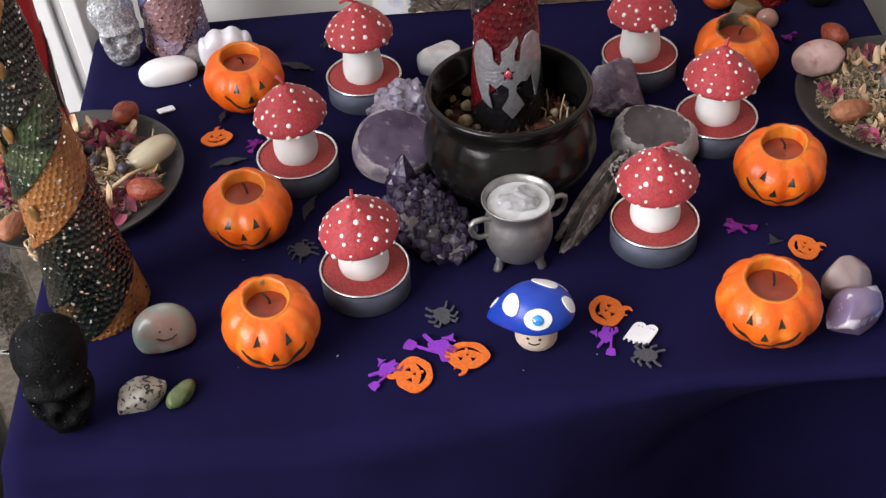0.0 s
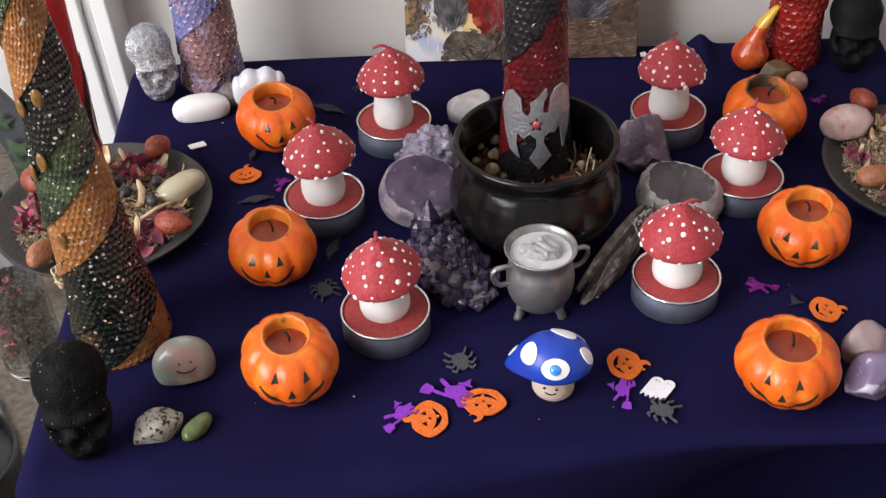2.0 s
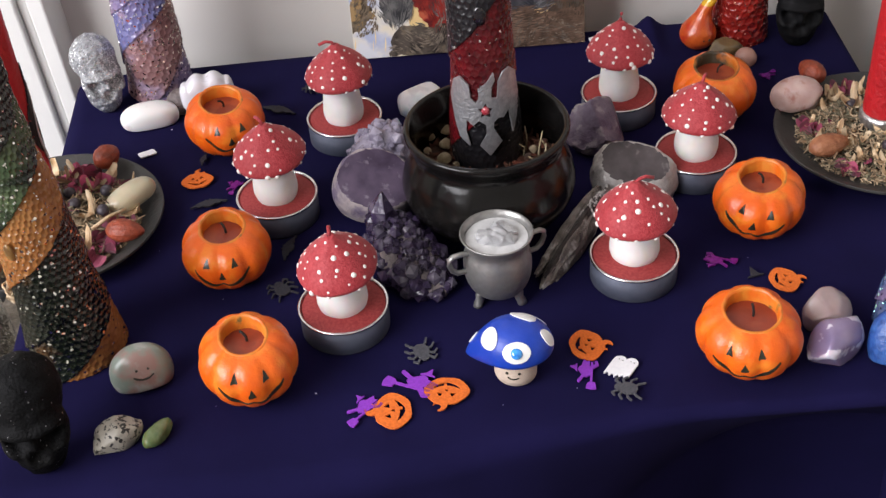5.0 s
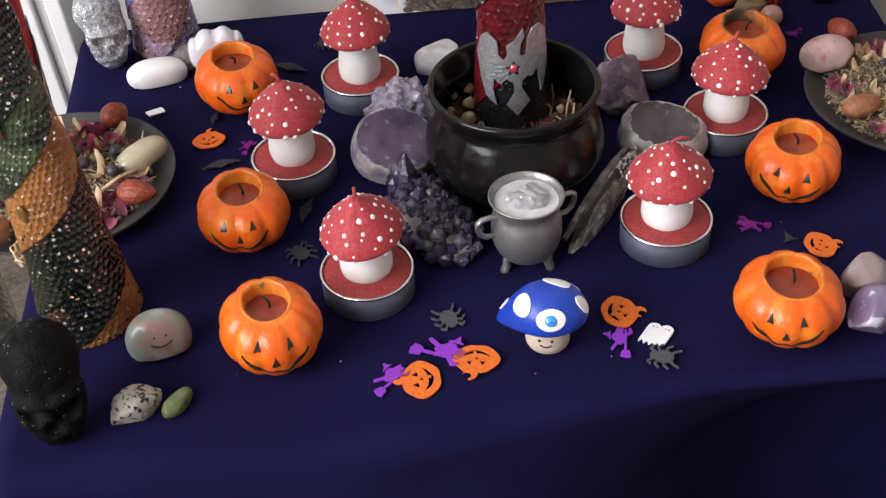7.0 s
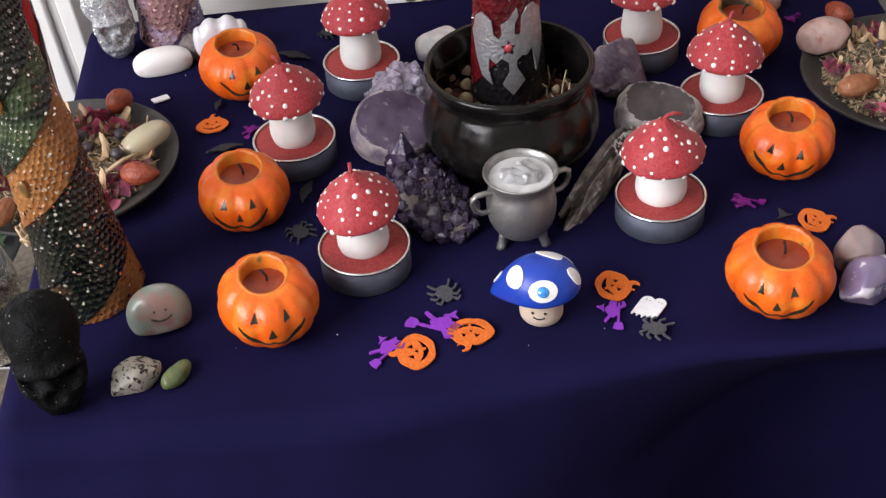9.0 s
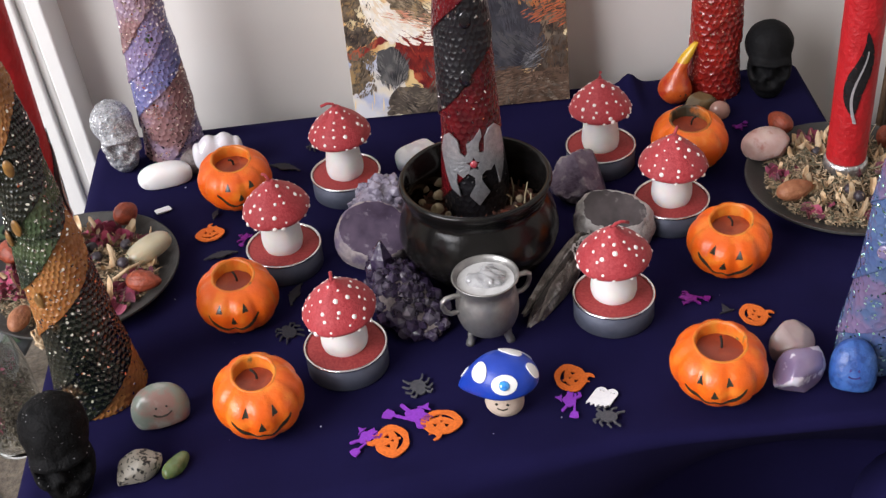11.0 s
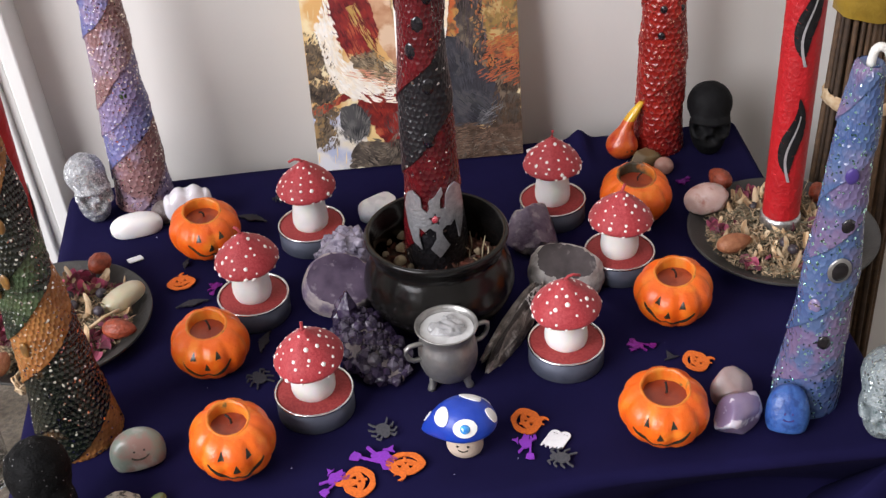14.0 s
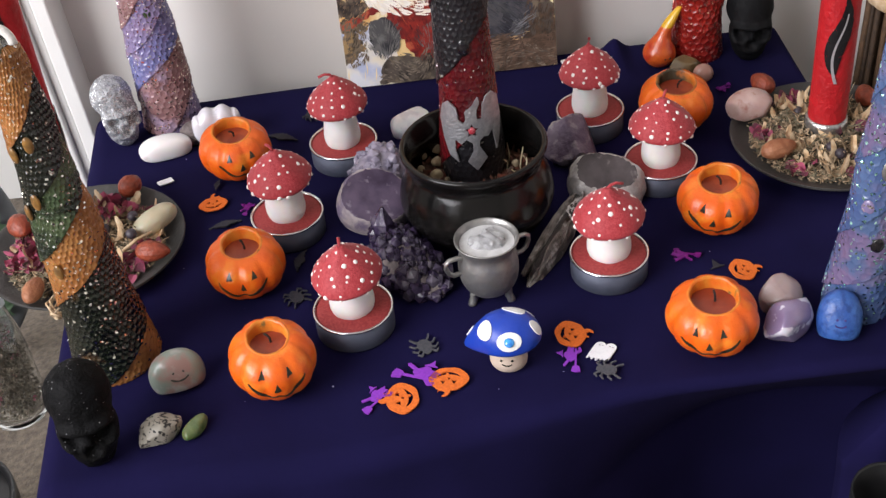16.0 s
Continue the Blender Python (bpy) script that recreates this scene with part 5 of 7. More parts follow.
stone("brown_pebble", (0.1495, 0.1880, 0), (0.0245, 0.013, 0.011), 59, M["tiger"], "glossy brown tumbled stone behind a pumpkin", rz=24, rough=0.16, facets=12)
stone("pink_pebble", (0.1600, 0.1790, 0), (0.0125, 0.011, 0.010), 60, M["small_pink"], "small round pink tumbled stone", rough=0.04)
stone("rose_quartz", (0.1715, 0.1225, 0.0080), (0.0255, 0.020, 0.017), 61, M["rose_quartz"], "mottled rose quartz pebble on the rim of the dish", rz=-15, rough=0.10, facets=9)

# white crown-like figure: four lobes over a body, with dot eyes
fig = thing("white_figure", (-0.1362, 0.1735, 0), "small glazed white figure with four rounded lobes and dot eyes", "figurine", rz=12)
sv, sf = SPHERES[5]
p = np.sign(sv) * np.abs(sv) ** 0.72
lobe = np.abs(np.sin(p[:, 0] * 4.6)) ** 0.8
p[:, 2] = np.where(p[:, 2] > 0, p[:, 2] * (0.74 + 0.26 * lobe), p[:, 2])
p[:, 1] *= np.where(p[:, 2] > 0.5, 0.92 + 0.08 * lobe, 1)
p = p * np.array([0.0148, 0.0072, 0.0120]) + np.array([0, 0, 0.0114])
p[:, 2] = np.maximum(p[:, 2], 0)
link("body", mesh_of("body", p, sf), M["ghost_white"], fig)
for ex in (-0.0020, 0.0024):
    link("eye", mesh_of("eye", SPHERES[2][0] * 0.0009 + np.array([ex, -0.0074, 0.0160]), SPHERES[2][1]), M["black_paint"], fig, "black dot eye")

# ---- blue clay mushroom ----
clay = thing("clay_mushroom", (0.0125, -0.0485, 0), "small blue clay mushroom with white spots and a smiling beige stem", "figurine", rz=-12, tilt=(0, 0))
v, f = lathe(smooth_profile([(0.0001, 0.0), (0.0060, 0.0003), (0.0084, 0.003), (0.0088, 0.007), (0.0082, 0.0125), (0.007, 0.0185)]), 48)
clay_stem = link("stem", mesh_of("stem", [(x, y * 0.85, z) for x, y, z in v], f), M["clay_beige"], clay, "smooth beige clay stem")


def clay_cap(az, el):
    """A point of the cap: azimuth from the front to +x, elevation, both in radians."""
    c = math.cos(el)
    x, y, z = math.sin(az) * c, -math.cos(az) * c, math.sin(el)
    left = max(0.0, -x) ** 3
    px, py = x * (0.0158 + 0.0045 * left * (1 - abs(z))), y * (0.0128 - 0.003 * left)
    pz = 0.0185 + max(z, -0.25) * (0.0125 if z > 0 else 0.007) - 0.0050 * left * (1 - max(z, 0)) + 0.0012 * max(x, 0)
    return Vector((px, py, pz))


seg, rows = 72, 36
v, f = [], []
for j in range(rows + 1):
    el = radians(-40) + (radians(90) - radians(-40)) * j / rows
    for i in range(seg):
        v.append(clay_cap(2 * math.pi * i / seg, el))
f = [(j * seg + i, j * seg + (i + 1) % seg, (j + 1) * seg + (i + 1) % seg, (j + 1) * seg + i) for j in range(rows) for i in range(seg)]
clay_top = link("cap", mesh_of("cap", v, f), M["clay_blue"], clay, "glossy cobalt blue clay cap")
v2 = [Vector((0.985 * p.x, 0.985 * p.y, p.z - 0.0006)) for p in v[:3 * seg]] + [Vector((0, 0, v[0].z + 0.003))]
f2 = [(j * seg + i, j * seg + (i + 1) % seg, (j + 1) * seg + (i + 1) % seg, (j + 1) * seg + i) for j in range(2) for i in range(seg)] + [(3 * seg, i, (i + 1) % seg) for i in range(seg)]
link("underside", mesh_of("underside", v2, f2), M["clay_white"], clay, "white clay underside")


def on_cap(u, w, lift):
    p = clay_cap(u, w)
    n_ = Vector((p.x, p.y, (p.z - 0.015) * 1.3)).normalized()
    return p + n_ * (lift - 0.0001)


def cap_patch(az, el, turn):
    """A placing function for a flat patch on the cap round one direction."""
    d = Vector((math.sin(az) * math.cos(el), -math.cos(az) * math.cos(el), math.sin(el)))
    e1 = Vector((math.cos(az), math.sin(az), 0))
    e2 = d.cross(e1) * -1
    c, s_ = math.cos(turn), math.sin(turn)

    def place(u, w, lift):
        q = (d + e1 * (u * c - w * s_) + e2 * (u * s_ + w * c)).normalized()
        return on_cap(math.atan2(q.x, -q.y), math.asin(max(-1, min(1, q.z))), lift)
    return place


for az, el, rx, ry, turn in ((-0.90, 0.74, 0.40, 0.24, 0.75), (2.75, 1.06, 0.42, 0.26, 0.3), (1.42, 0.50, 0.20, 0.34, 0.0), (0.16, 0.50, 0.37, 0.37, 0.0), (-1.75, 0.32, 0.16, 0.14, 0.0), (2.6, 0.35, 0.34, 0.30, 0.0)):
    link("spot", cut_shape("spot", lambda u, w, rx=rx, ry=ry: (u / rx) ** 2 + (w / ry) ** 2 < 1, (-rx, -ry, rx, ry), 34, cap_patch(az, el, turn), 0.0006), M["clay_white"], clay_top, "raised white clay spot")
p = clay_cap(0.16, 0.50)
nrm = Vector((p.x, p.y, (p.z - 0.015) * 1.3)).normalized()
q = [p + nrm * 0.0003 + (Matrix.LocRotScale(None, nrm.to_track_quat("Z", "Y"), (0.0024, 0.0024, 0.0013)) @ Vector(s_)) for s_ in SPHERES[3][0]]
link("gem", mesh_of("gem", q, SPHERES[3][1]), M["blue_gem"], clay_top, "round sparkling blue gem")


def on_stem(u, w, lift):
    """Across and up in millimetres."""
    r, a = 0.0087 + lift, u / 8.7
    return Vector((r * math.sin(a), -r * 0.85 * math.cos(a), w * 0.001))


link("smile", cut_shape("smile", lambda u, w: (np.abs(w - 6.4 - 0.16 * u ** 2) < 0.32) & (np.abs(u) < 2.3), (-2.6, 5.6, 2.6, 8.2), 56, on_stem, 0.0003), M["black_paint"], clay_stem, "thin painted smile")
for ex in (-2.6, 2.4):
    link("eye", cut_shape("eye", lambda u, w, ex=ex: np.hypot(u - ex, w - 9.4) < 0.6, (ex - 0.8, 8.6, ex + 0.8, 10.2), 16, on_stem, 0.0003), M["black_paint"], clay_stem, "painted dot eye")

# ---- painted gourd ----
gourd = thing("gourd", (0.1380, 0.2020, 0), "small orange and yellow painted gourd with dot eyes", "gourd", rz=10)
M["gourd"] = material("orange_yellow_glaze", (0.46, 0.032, 0.012), (0.64, 0.12, 0.018), rough=0.3, scale=170, coat=0.5, fine=400, bump=0.2)
M["gourd_tip"] = material("yellow_glaze", (0.75, 0.48, 0.03), (0.70, 0.38, 0.03), rough=0.25, scale=120, coat=0.5)
prof = smooth_profile([(0.0001, 0.0), (0.006, 0.0008), (0.0100, 0.006), (0.0098, 0.011), (0.0070, 0.016), (0.0046, 0.0205), (0.0038, 0.026)])
v, f = lathe(prof, 40)
bend = lambda p: (p[0] + 4.5 * max(p[2] - 0.012, 0) ** 1.6, p[1], p[2])
link("body", mesh_of("body", [bend(p) for p in v], f), M["gourd"], gourd)
v, f = lathe(smooth_profile([(0.0038, 0.026), (0.0034, 0.030), (0.0024, 0.0345), (0.0016, 0.037), (0.0001, 0.0375)]), 32)
link("neck", mesh_of("neck", [bend(p) for p in v], f), M["gourd_tip"], gourd, "yellow painted neck")
for ex in (-0.0005, 0.0028):
    link("eye", mesh_of("eye", SPHERES[2][0] * 0.0007 + np.array([ex, -0.0098, 0.0085]), SPHERES[2][1]), M["black_paint"], gourd, "black dot eye")

# ---- potpourri dishes ----
def dish(loc, label):
    v, f = lathe(smooth_profile([(0.0001, 0.0), (0.030, 0.0), (0.044, 0.0022), (0.0525, 0.0070), (0.0535, 0.0085), (0.0525, 0.0090), (0.044, 0.0052), (0.030, 0.0028), (0.0001, 0.0025)]), 96)
    ob = link("dish", mesh_of("dish", v, f), M["slate"])
    ob.location = loc
    return tagged(ob, label, "dish", "dishes of potpourri")


def scatter(name, centre, n, maker, mat, seed, label, category, lo=0.004, reach=0.040, mound=0.010, where=None):
    rng = random.Random(seed)
    V, F = [], []
    made = 0
    while made < n:
        a, r = rng.uniform(0, 6.283), reach * math.sqrt(rng.random())
        x, y = r * math.cos(a), r * math.sin(a)
        if where and not where(x, y, rng):
            continue
        made += 1
        z = lo + mound * max(0, 1 - (r / reach) ** 2) * rng.uniform(0.55, 1.05) + 0.001
        turn = Euler((rng.gauss(0, 0.35), rng.gauss(0, 0.35), rng.uniform(0, 6.28))).to_matrix()
        v, f = maker(rng)
        b = len(V)
        V += [turn @ Vector(p) + Vector((x, y, z)) for p in v]
        F += [[b + i for i in q] for q in f]
    ob = link(name, mesh_of(name, V, F, False), mat)
    ob.location = centre
    return tagged(ob, label, category, "", "stuff")


def chip(rng):
    """A thin curled shaving."""
    l, w, t = rng.uniform(0.002, 0.011) * rng.uniform(0.6, 1.0), rng.uniform(0.0003, 0.0010), rng.uniform(0.0002, 0.0005)
    k1, k2, tw = rng.gauss(0, 130), rng.gauss(0, 90), rng.gauss(0, 1.0)
    n, v = 5, []
    for i in range(n):
        s_ = i / (n - 1) - 0.5
        x = s_ * l
        c, d = math.cos(tw * s_), math.sin(tw * s_)
        ww = w * (1 - 0.6 * abs(2 * s_) ** 3)
        for yy, zz in ((-ww / 2, 0), (ww / 2, 0), (ww / 2, t), (-ww / 2, t)):
            v.append((x, yy * c - zz * d + k2 * x * x, yy * d + zz * c + k1 * x * x))
    f = [(4 * i + j, 4 * i + (j + 1) % 4, 4 * i + 4 + (j + 1) % 4, 4 * i + 4 + j) for i in range(n - 1) for j in range(4)]
    return v, f + [(3, 2, 1, 0), (4 * n - 4, 4 * n - 3, 4 * n - 2, 4 * n - 1)]


def petal(rng):
    s, c = rng.uniform(0.0025, 0.0050), rng.uniform(150, 420)
    w1, w2 = rng.uniform(-0.5, 0.5), rng.uniform(0, 6)
    v, n = [], 5
    for j in range(n):
        for i in range(n):
            u, w = (i / (n - 1) - 0.5) * 2, (j / (n - 1) - 0.5) * 2
            k = 1 - 0.25 * (u * u + w * w) / 2
            x, y = u * s * k, w * s * k * 0.8
            v.append((x, y, c * (x * x + w1 * y * y) + 0.0008 * math.sin(3 * u + w2) * math.cos(2 * w)))
    m_ = len(v)
    v += [(x, y, z + 0.0003) for x, y, z in v]
    f = [(j * n + i, j * n + i + 1, (j + 1) * n + i + 1, (j + 1) * n + i) for j in range(n - 1) for i in range(n - 1)]
    return v, [q[::-1] for q in f] + [tuple(m_ + i for i in q) for q in f]


def crumb(rng):
    s = rng.uniform(0.0006, 0.0018)
    v, f = SPHERES[1]
    k = np.array([rng.uniform(0.5, 1.4), rng.uniform(0.5, 1.2), rng.uniform(0.3, 0.8)]) * s
    return [tuple(p) for p in v * k], f


def hip(loc, size, seed, mat, label, rz, tilt):
    v, f = SPHERES[4]
    p = v.copy()
    p[:, 0] = np.where(p[:, 0] > 0, p[:, 0] * (1 + 0.28 * np.clip(p[:, 0], 0, 1) ** 3), p[:, 0])
    ang = np.arctan2(p[:, 2], p[:, 1])
    p[:, 1:] *= (1 - 0.05 * np.cos(ang * 7) ** 2 - 0.03 * np.sin(ang * 3 + seed))[:, None]
    p *= np.array(size) / 2
    p[:, 2] -= p[:, 2].min()
    ob = link("rose_hip", mesh_of("rose_hip", p, f), mat)
    ob.matrix_world = pose(*loc, tilt, 0, rz)
    return tagged(ob, label, "rose hip", "dried rose hips")


DL, DR = (-0.2015, 0.0735, 0.0), (0.2090, 0.0945, 0.0)
dish(DL, "dark slate dish of petals and dried herbs at the table edge")
dish(DR, "dark slate dish of pale dried herbs with a candle in it")
scatter("herb_bits", DL, 1500, crumb, M["leafbits"], 1, "small brown herb crumbs in the petal dish", "potpourri", 0.0035, 0.043, 0.008)
scatter("herb_chips", DL, 1100, chip, M["straw"], 2, "pale dry wood and root chips in the petal dish", "potpourri", 0.0045, 0.041, 0.010)
scatter("rose_petals", DL, 170, petal, M["petal"], 3, "crumpled dark pink rose petals in the dish", "petals", 0.005, 0.041, 0.010,
        lambda x, y, r: math.hypot(x + 0.026, y + 0.004) < 0.017 or math.hypot(x - 0.014, y - 0.027) < 0.013 or math.hypot(x - 0.0245, y + 0.030) < 0.011 or math.hypot(x - 0.040, y + 0.010) < 0.008 or r.random() < 0.04)
scatter("herb_bits", DR, 1400, crumb, M["leafbits"], 4, "small brown herb crumbs in the herb dish", "potpourri", 0.0035, 0.043, 0.008)
scatter("herb_chips", DR, 1900, chip, M["straw"], 5, "pale dry straw and root chips in the herb dish", "potpourri", 0.0045, 0.042, 0.011)
scatter("rose_petals", DR, 34, petal, M["petal"], 6, "a few crumpled dark pink petals in the dish", "petals", 0.005, 0.041, 0.010,
        lambda x, y, r: math.hypot(x + 0.013, y - 0.041) < 0.009 or math.hypot(x + 0.028, y + 0.033) < 0.007 or math.hypot(x + 0.036, y - 0.005) < 0.006 or r.random() < 0.03)
def peel(rng):
    v, f = petal(rng)
    return [(x * 1.7, y * 0.6, z * 1.6) for x, y, z in v], f


scatter("sage_bits", DR, 900, chip, M["sage"], 41, "grey green dried leaf bits in the herb dish", "potpourri", 0.005, 0.042, 0.011)
scatter("sage_bits", DL, 500, chip, M["sage"], 42, "grey green dried leaf bits in the petal dish", "potpourri", 0.005, 0.042, 0.010)
scatter("dried_peel", DR, 70, peel, M["peel"], 31, "pale cream dried peel in the herb dish", "potpourri", 0.006, 0.040, 0.010)
scatter("dried_peel", DL, 48, peel, M["peel"], 32, "pale cream dried peel in the petal dish", "potpourri", 0.006, 0.040, 0.010)
for (x, y, z), size, rz, m_, lab in (
        ((-0.1810, 0.1130, 0.009), (0.0135, 0.0125, 0.0125), 60, "hip", "round dried rose hip in the petal dish"), ((-0.1625, 0.0510, 0.010), (0.0165, 0.0115, 0.0110), -10, "hip", "oval dried rose hip in the petal dish"),
        ((-0.2375, 0.0865, 0.010), (0.0150, 0.0130, 0.0125), -60, "hip", "large dried rose hip in the petal dish"), ((-0.2210, 0.0310, 0.009), (0.0160, 0.0105, 0.0100), 80, "almond", "brown dried seed case in the petal dish"),
        ((0.1745, 0.0770, 0.009), (0.0185, 0.0120, 0.0110), 15, "almond", "brown dried seed case in the herb dish"), ((0.1855, 0.1420, 0.009), (0.0160, 0.0125, 0.0120), 110, "hip", "dried rose hip in the herb dish"),
        ((0.2370, 0.1180, 0.009), (0.0150, 0.0115, 0.0115), 80, "hip", "dried rose hip behind the red pillar candle"), ((0.2180, 0.0560, 0.009), (0.0140, 0.011, 0.0105), 40, "almond", "brown dried seed case in the herb dish")):
    hip((x, y, z), size, 1, M[m_], lab, rz, 0)
rng = random.Random(12)
for x, y in ((-0.194, 0.085), (-0.190, 0.076), (-0.175, 0.069), (-0.176, 0.085), (0.196, 0.110), (0.203, 0.073), (0.2055, 0.0660), (0.225, 0.072)):
    stone("berry", (x, y, 0.012), (0.0062, 0.0060, 0.0056), rng.randrange(999), M["berry"], "small round dark dried berry", "berry", 0, (0, 0), "dark berries", sub=3, rough=0.03, flat=0.95)
stone("yellow_stone", (-0.1635, 0.0820, 0.0095), (0.0270, 0.0135, 0.0095), 77, M["calcite"], "pale yellow oblong tumbled stone lying in the petal dish", rz=38, tilt=(0, -8), rough=0.04, power=0.85)

tagged(link("dry_stalk", mesh_of("dry_stalk", *tube([(-0.1775, 0.0545, 0.0150), (-0.1705, 0.0610, 0.0165), (-0.1635, 0.0675, 0.0155)], 0.0011, 7, 0.7)), M["peel"]), "pale dry stalk lying across the petal dish", "stalk")
rng = random.Random(71)
V, F = [], []
for k in range(7):
    r, h0, t0 = rng.uniform(0.0050, 0.0085), rng.uniform(0, 0.003), rng.uniform(-0.4, 0.4)
    v, f = tube([(r * 0.7 * math.cos(t0 + a), r * math.sin(t0 + a) - 0.001 * k, 0.0085 + h0 + 0.003 * math.sin(2 * a + k)) for a in np.linspace(0.3, 5.4, 14)], 0.00055, 5)
    b = len(V)
    V += v
    F += [[b + i for i in q] for q in f]
ob = link("fibre_coil", mesh_of("fibre_coil", V, F), M["peel"])
ob.location = (-0.2070, 0.0245, 0.0)
tagged(ob, "pale coil of dry plant fibre on the petal dish", "fibre")

# ---- paper and felt shapes strewn on the cloth ----
def strew(name, test, bounds, n, mat, label, category, spots):
    me = cut_shape(name, test, bounds, n, lambda u, v, lift: Vector((u * 0.001, v * 0.001, lift)), 0.0007)
    for k, (x, y, rz, size) in enumerate(spots):
        ob = link(name, me, mat)
        ob.matrix_world = pose(x, y, 0.0009 + 0.0006 * (k % 2), 0, 0, rz) @ Matrix.Diagonal((size, size, 1, 1))
        tagged(ob, label, category, "strewn " + category + "s")


def t_pumpkin(u, v):
    body = (u / 10.2) ** 2 + (v / 8.1) ** 2 < 1 + 0.05 * np.cos(np.arctan2(v, u) * 6)
    stalk = (np.hypot(u - 2.2, v - 9.0) < 3.2) & (np.hypot(u - 3.6, v - 10.0) > 2.0) & (v > 5)
    eyes = in_poly(u, v, [(-4.6, 1.2), (-1.6, 1.2), (-2.6, 4.0)]) | in_poly(u, v, [(1.6, 1.2), (4.6, 1.2), (2.8, 4.0)])
    nose = in_poly(u, v, [(-1.1, -0.9), (1.1, -0.9), (0, 1.0)])
    mouth = (np.abs(v + 4.2 - 0.075 * u * u) < 1.15 - 0.018 * u * u) & (np.abs(u) < 6) & ~((np.abs(u - 1.0) < 0.7) & (v > -4.2))
    return (body | stalk) & ~(eyes | nose | mouth)


strew("felt_pumpkin", t_pumpkin, (-11, -9, 11, 13), 84, M["felt_orange"], "flat orange felt pumpkin shape with a cut-out grin", "pumpkin shape",
      ((-0.0385, -0.0632, 95, 0.94), (-0.0163, -0.0550, 172, 0.90), (0.0436, -0.0340, -82, 0.88), (-0.1360, 0.1052, 10, 0.78), (0.1350, -0.0025, -78, 0.78)))


def seg_d(u, v, ax, ay, bx, by):
    t = np.clip(((u - ax) * (bx - ax) + (v - ay) * (by - ay)) / ((bx - ax) ** 2 + (by - ay) ** 2), 0, 1)
    return np.hypot(u - ax - t * (bx - ax), v - ay - t * (by - ay))


def t_witch(u, v):
    body = in_poly(u, v, [(-2, -3), (3, -2.5), (4, 1), (2.5, 4), (0.5, 4.5), (-2.5, 2), (-4.5, -0.5)])
    hat = in_poly(u, v, [(-1.5, 4.5), (5.0, 5.4), (3.2, 6.0), (2.2, 9.0), (0.8, 6.0)])
    arm = seg_d(u, v, -3, 1, -7.5, 3.0) < 0.8
    leg = (seg_d(u, v, 2, -2, 5, -5) < 0.9) | (seg_d(u, v, 5, -5, 7, -4.2) < 0.8)
    stick = seg_d(u, v, -8, -3.4, 6, -2.2) < 0.55
    brush = in_poly(u, v, [(-7.5, -3), (-8, -5.5), (-12.0, -6.5), (-12.5, -4.0), (-12.0, -1.2), (-8.5, -1.6)])
    cape = in_poly(u, v, [(3, 3), (8, 2.2), (6.4, 0.6), (7.6, -1.2), (3, -1)])
    return body | hat | arm | leg | stick | brush | cape


strew("felt_witch", t_witch, (-13, -8, 9, 9.5), 90, M["felt_purple"], "flat purple felt shape of a figure on a broom", "broom shape",
      ((-0.0500, -0.0600, 40, 0.85), (-0.0282, -0.0492, -30, 1.08), (0.0415, -0.0490, 75, 0.80)))
strew("foil_witch", t_witch, (-13, -8, 9, 9.5), 90, M["felt_magenta"], "flat dark magenta foil shape of a figure on a broom", "foil shape",
      ((0.1085, 0.0140, 150, 0.72), (-0.1165, 0.0985, 60, 0.55), (0.1685, 0.1640, 200, 0.5)))


def t_ghost(u, v):
    one = ((np.hypot(u + 2.6, v - 3.4) < 3.0) | ((np.abs(u + 2.6) < 3.0) & (v < 3.4) & (v > -6.2 + 0.9 * np.sin(u * 2.6))))
    two = ((np.hypot(u - 2.6, v - 4.6) < 2.9) | ((np.abs(u - 2.6) < 2.9) & (v < 4.6) & (v > -5.2 + 0.9 * np.sin(u * 2.6 + 1))))
    eyes = (np.hypot(u + 3.4, v - 4.0) < 0.5) | (np.hypot(u + 1.7, v - 4.0) < 0.45) | (np.hypot(u - 1.9, v - 5.0) < 0.45) | (np.hypot(u - 3.6, v - 5.0) < 0.5)
    return (one | two) & ~eyes


strew("felt_ghost", t_ghost, (-6.5, -8, 6.5, 8), 64, M["felt_white"], "flat white felt shape of two small ghosts", "ghost shape",
      ((0.0562, -0.0487, -36, 0.92), (0.0800, 0.2150, 10, 0.30)))
strew("paper_scrap", lambda u, v: (np.abs(u + 0.15 * v) < 3.6) & (np.abs(v) < 2.0), (-4.5, -2.5, 4.5, 2.5), 30, M["felt_white"], "small white paper scrap on the cloth", "paper scrap", ((-0.1658, 0.1340, 24, 1.2),))


def t_spider(u, v):
    m_ = ((u / 3.6) ** 2 + (v / 4.3) ** 2 < 1) | (np.hypot(u, v - 4.4) < 1.9)
    for s in (-1, 1):
        for a, b in ((5.4, 6.2), (6.8, 2.6), (6.8, -1.6), (5.0, -5.8)):
            m_ |= (seg_d(u, v, 0, b * 0.2, s * a * 0.72, b * 0.9 + 1.0) < 0.5) | (seg_d(u, v, s * a * 0.72, b * 0.9 + 1.0, s * a, b - 1.0) < 0.45)
    return m_


strew("felt_spider", t_spider, (-8, -8, 8, 8), 84, M["felt_grey"], "flat dark grey felt spider shape", "spider shape",
      ((-0.0260, -0.0300, 200, 0.95), (0.0568, -0.0612, 70, 0.90)))
strew("felt_spider", t_spider, (-8, -8, 8, 8), 84, M["felt_black"], "flat black felt spider shape", "spider shape",
      ((-0.0877, 0.0164, 30, 0.95), (-0.0800, 0.1860, 60, 0.8)))


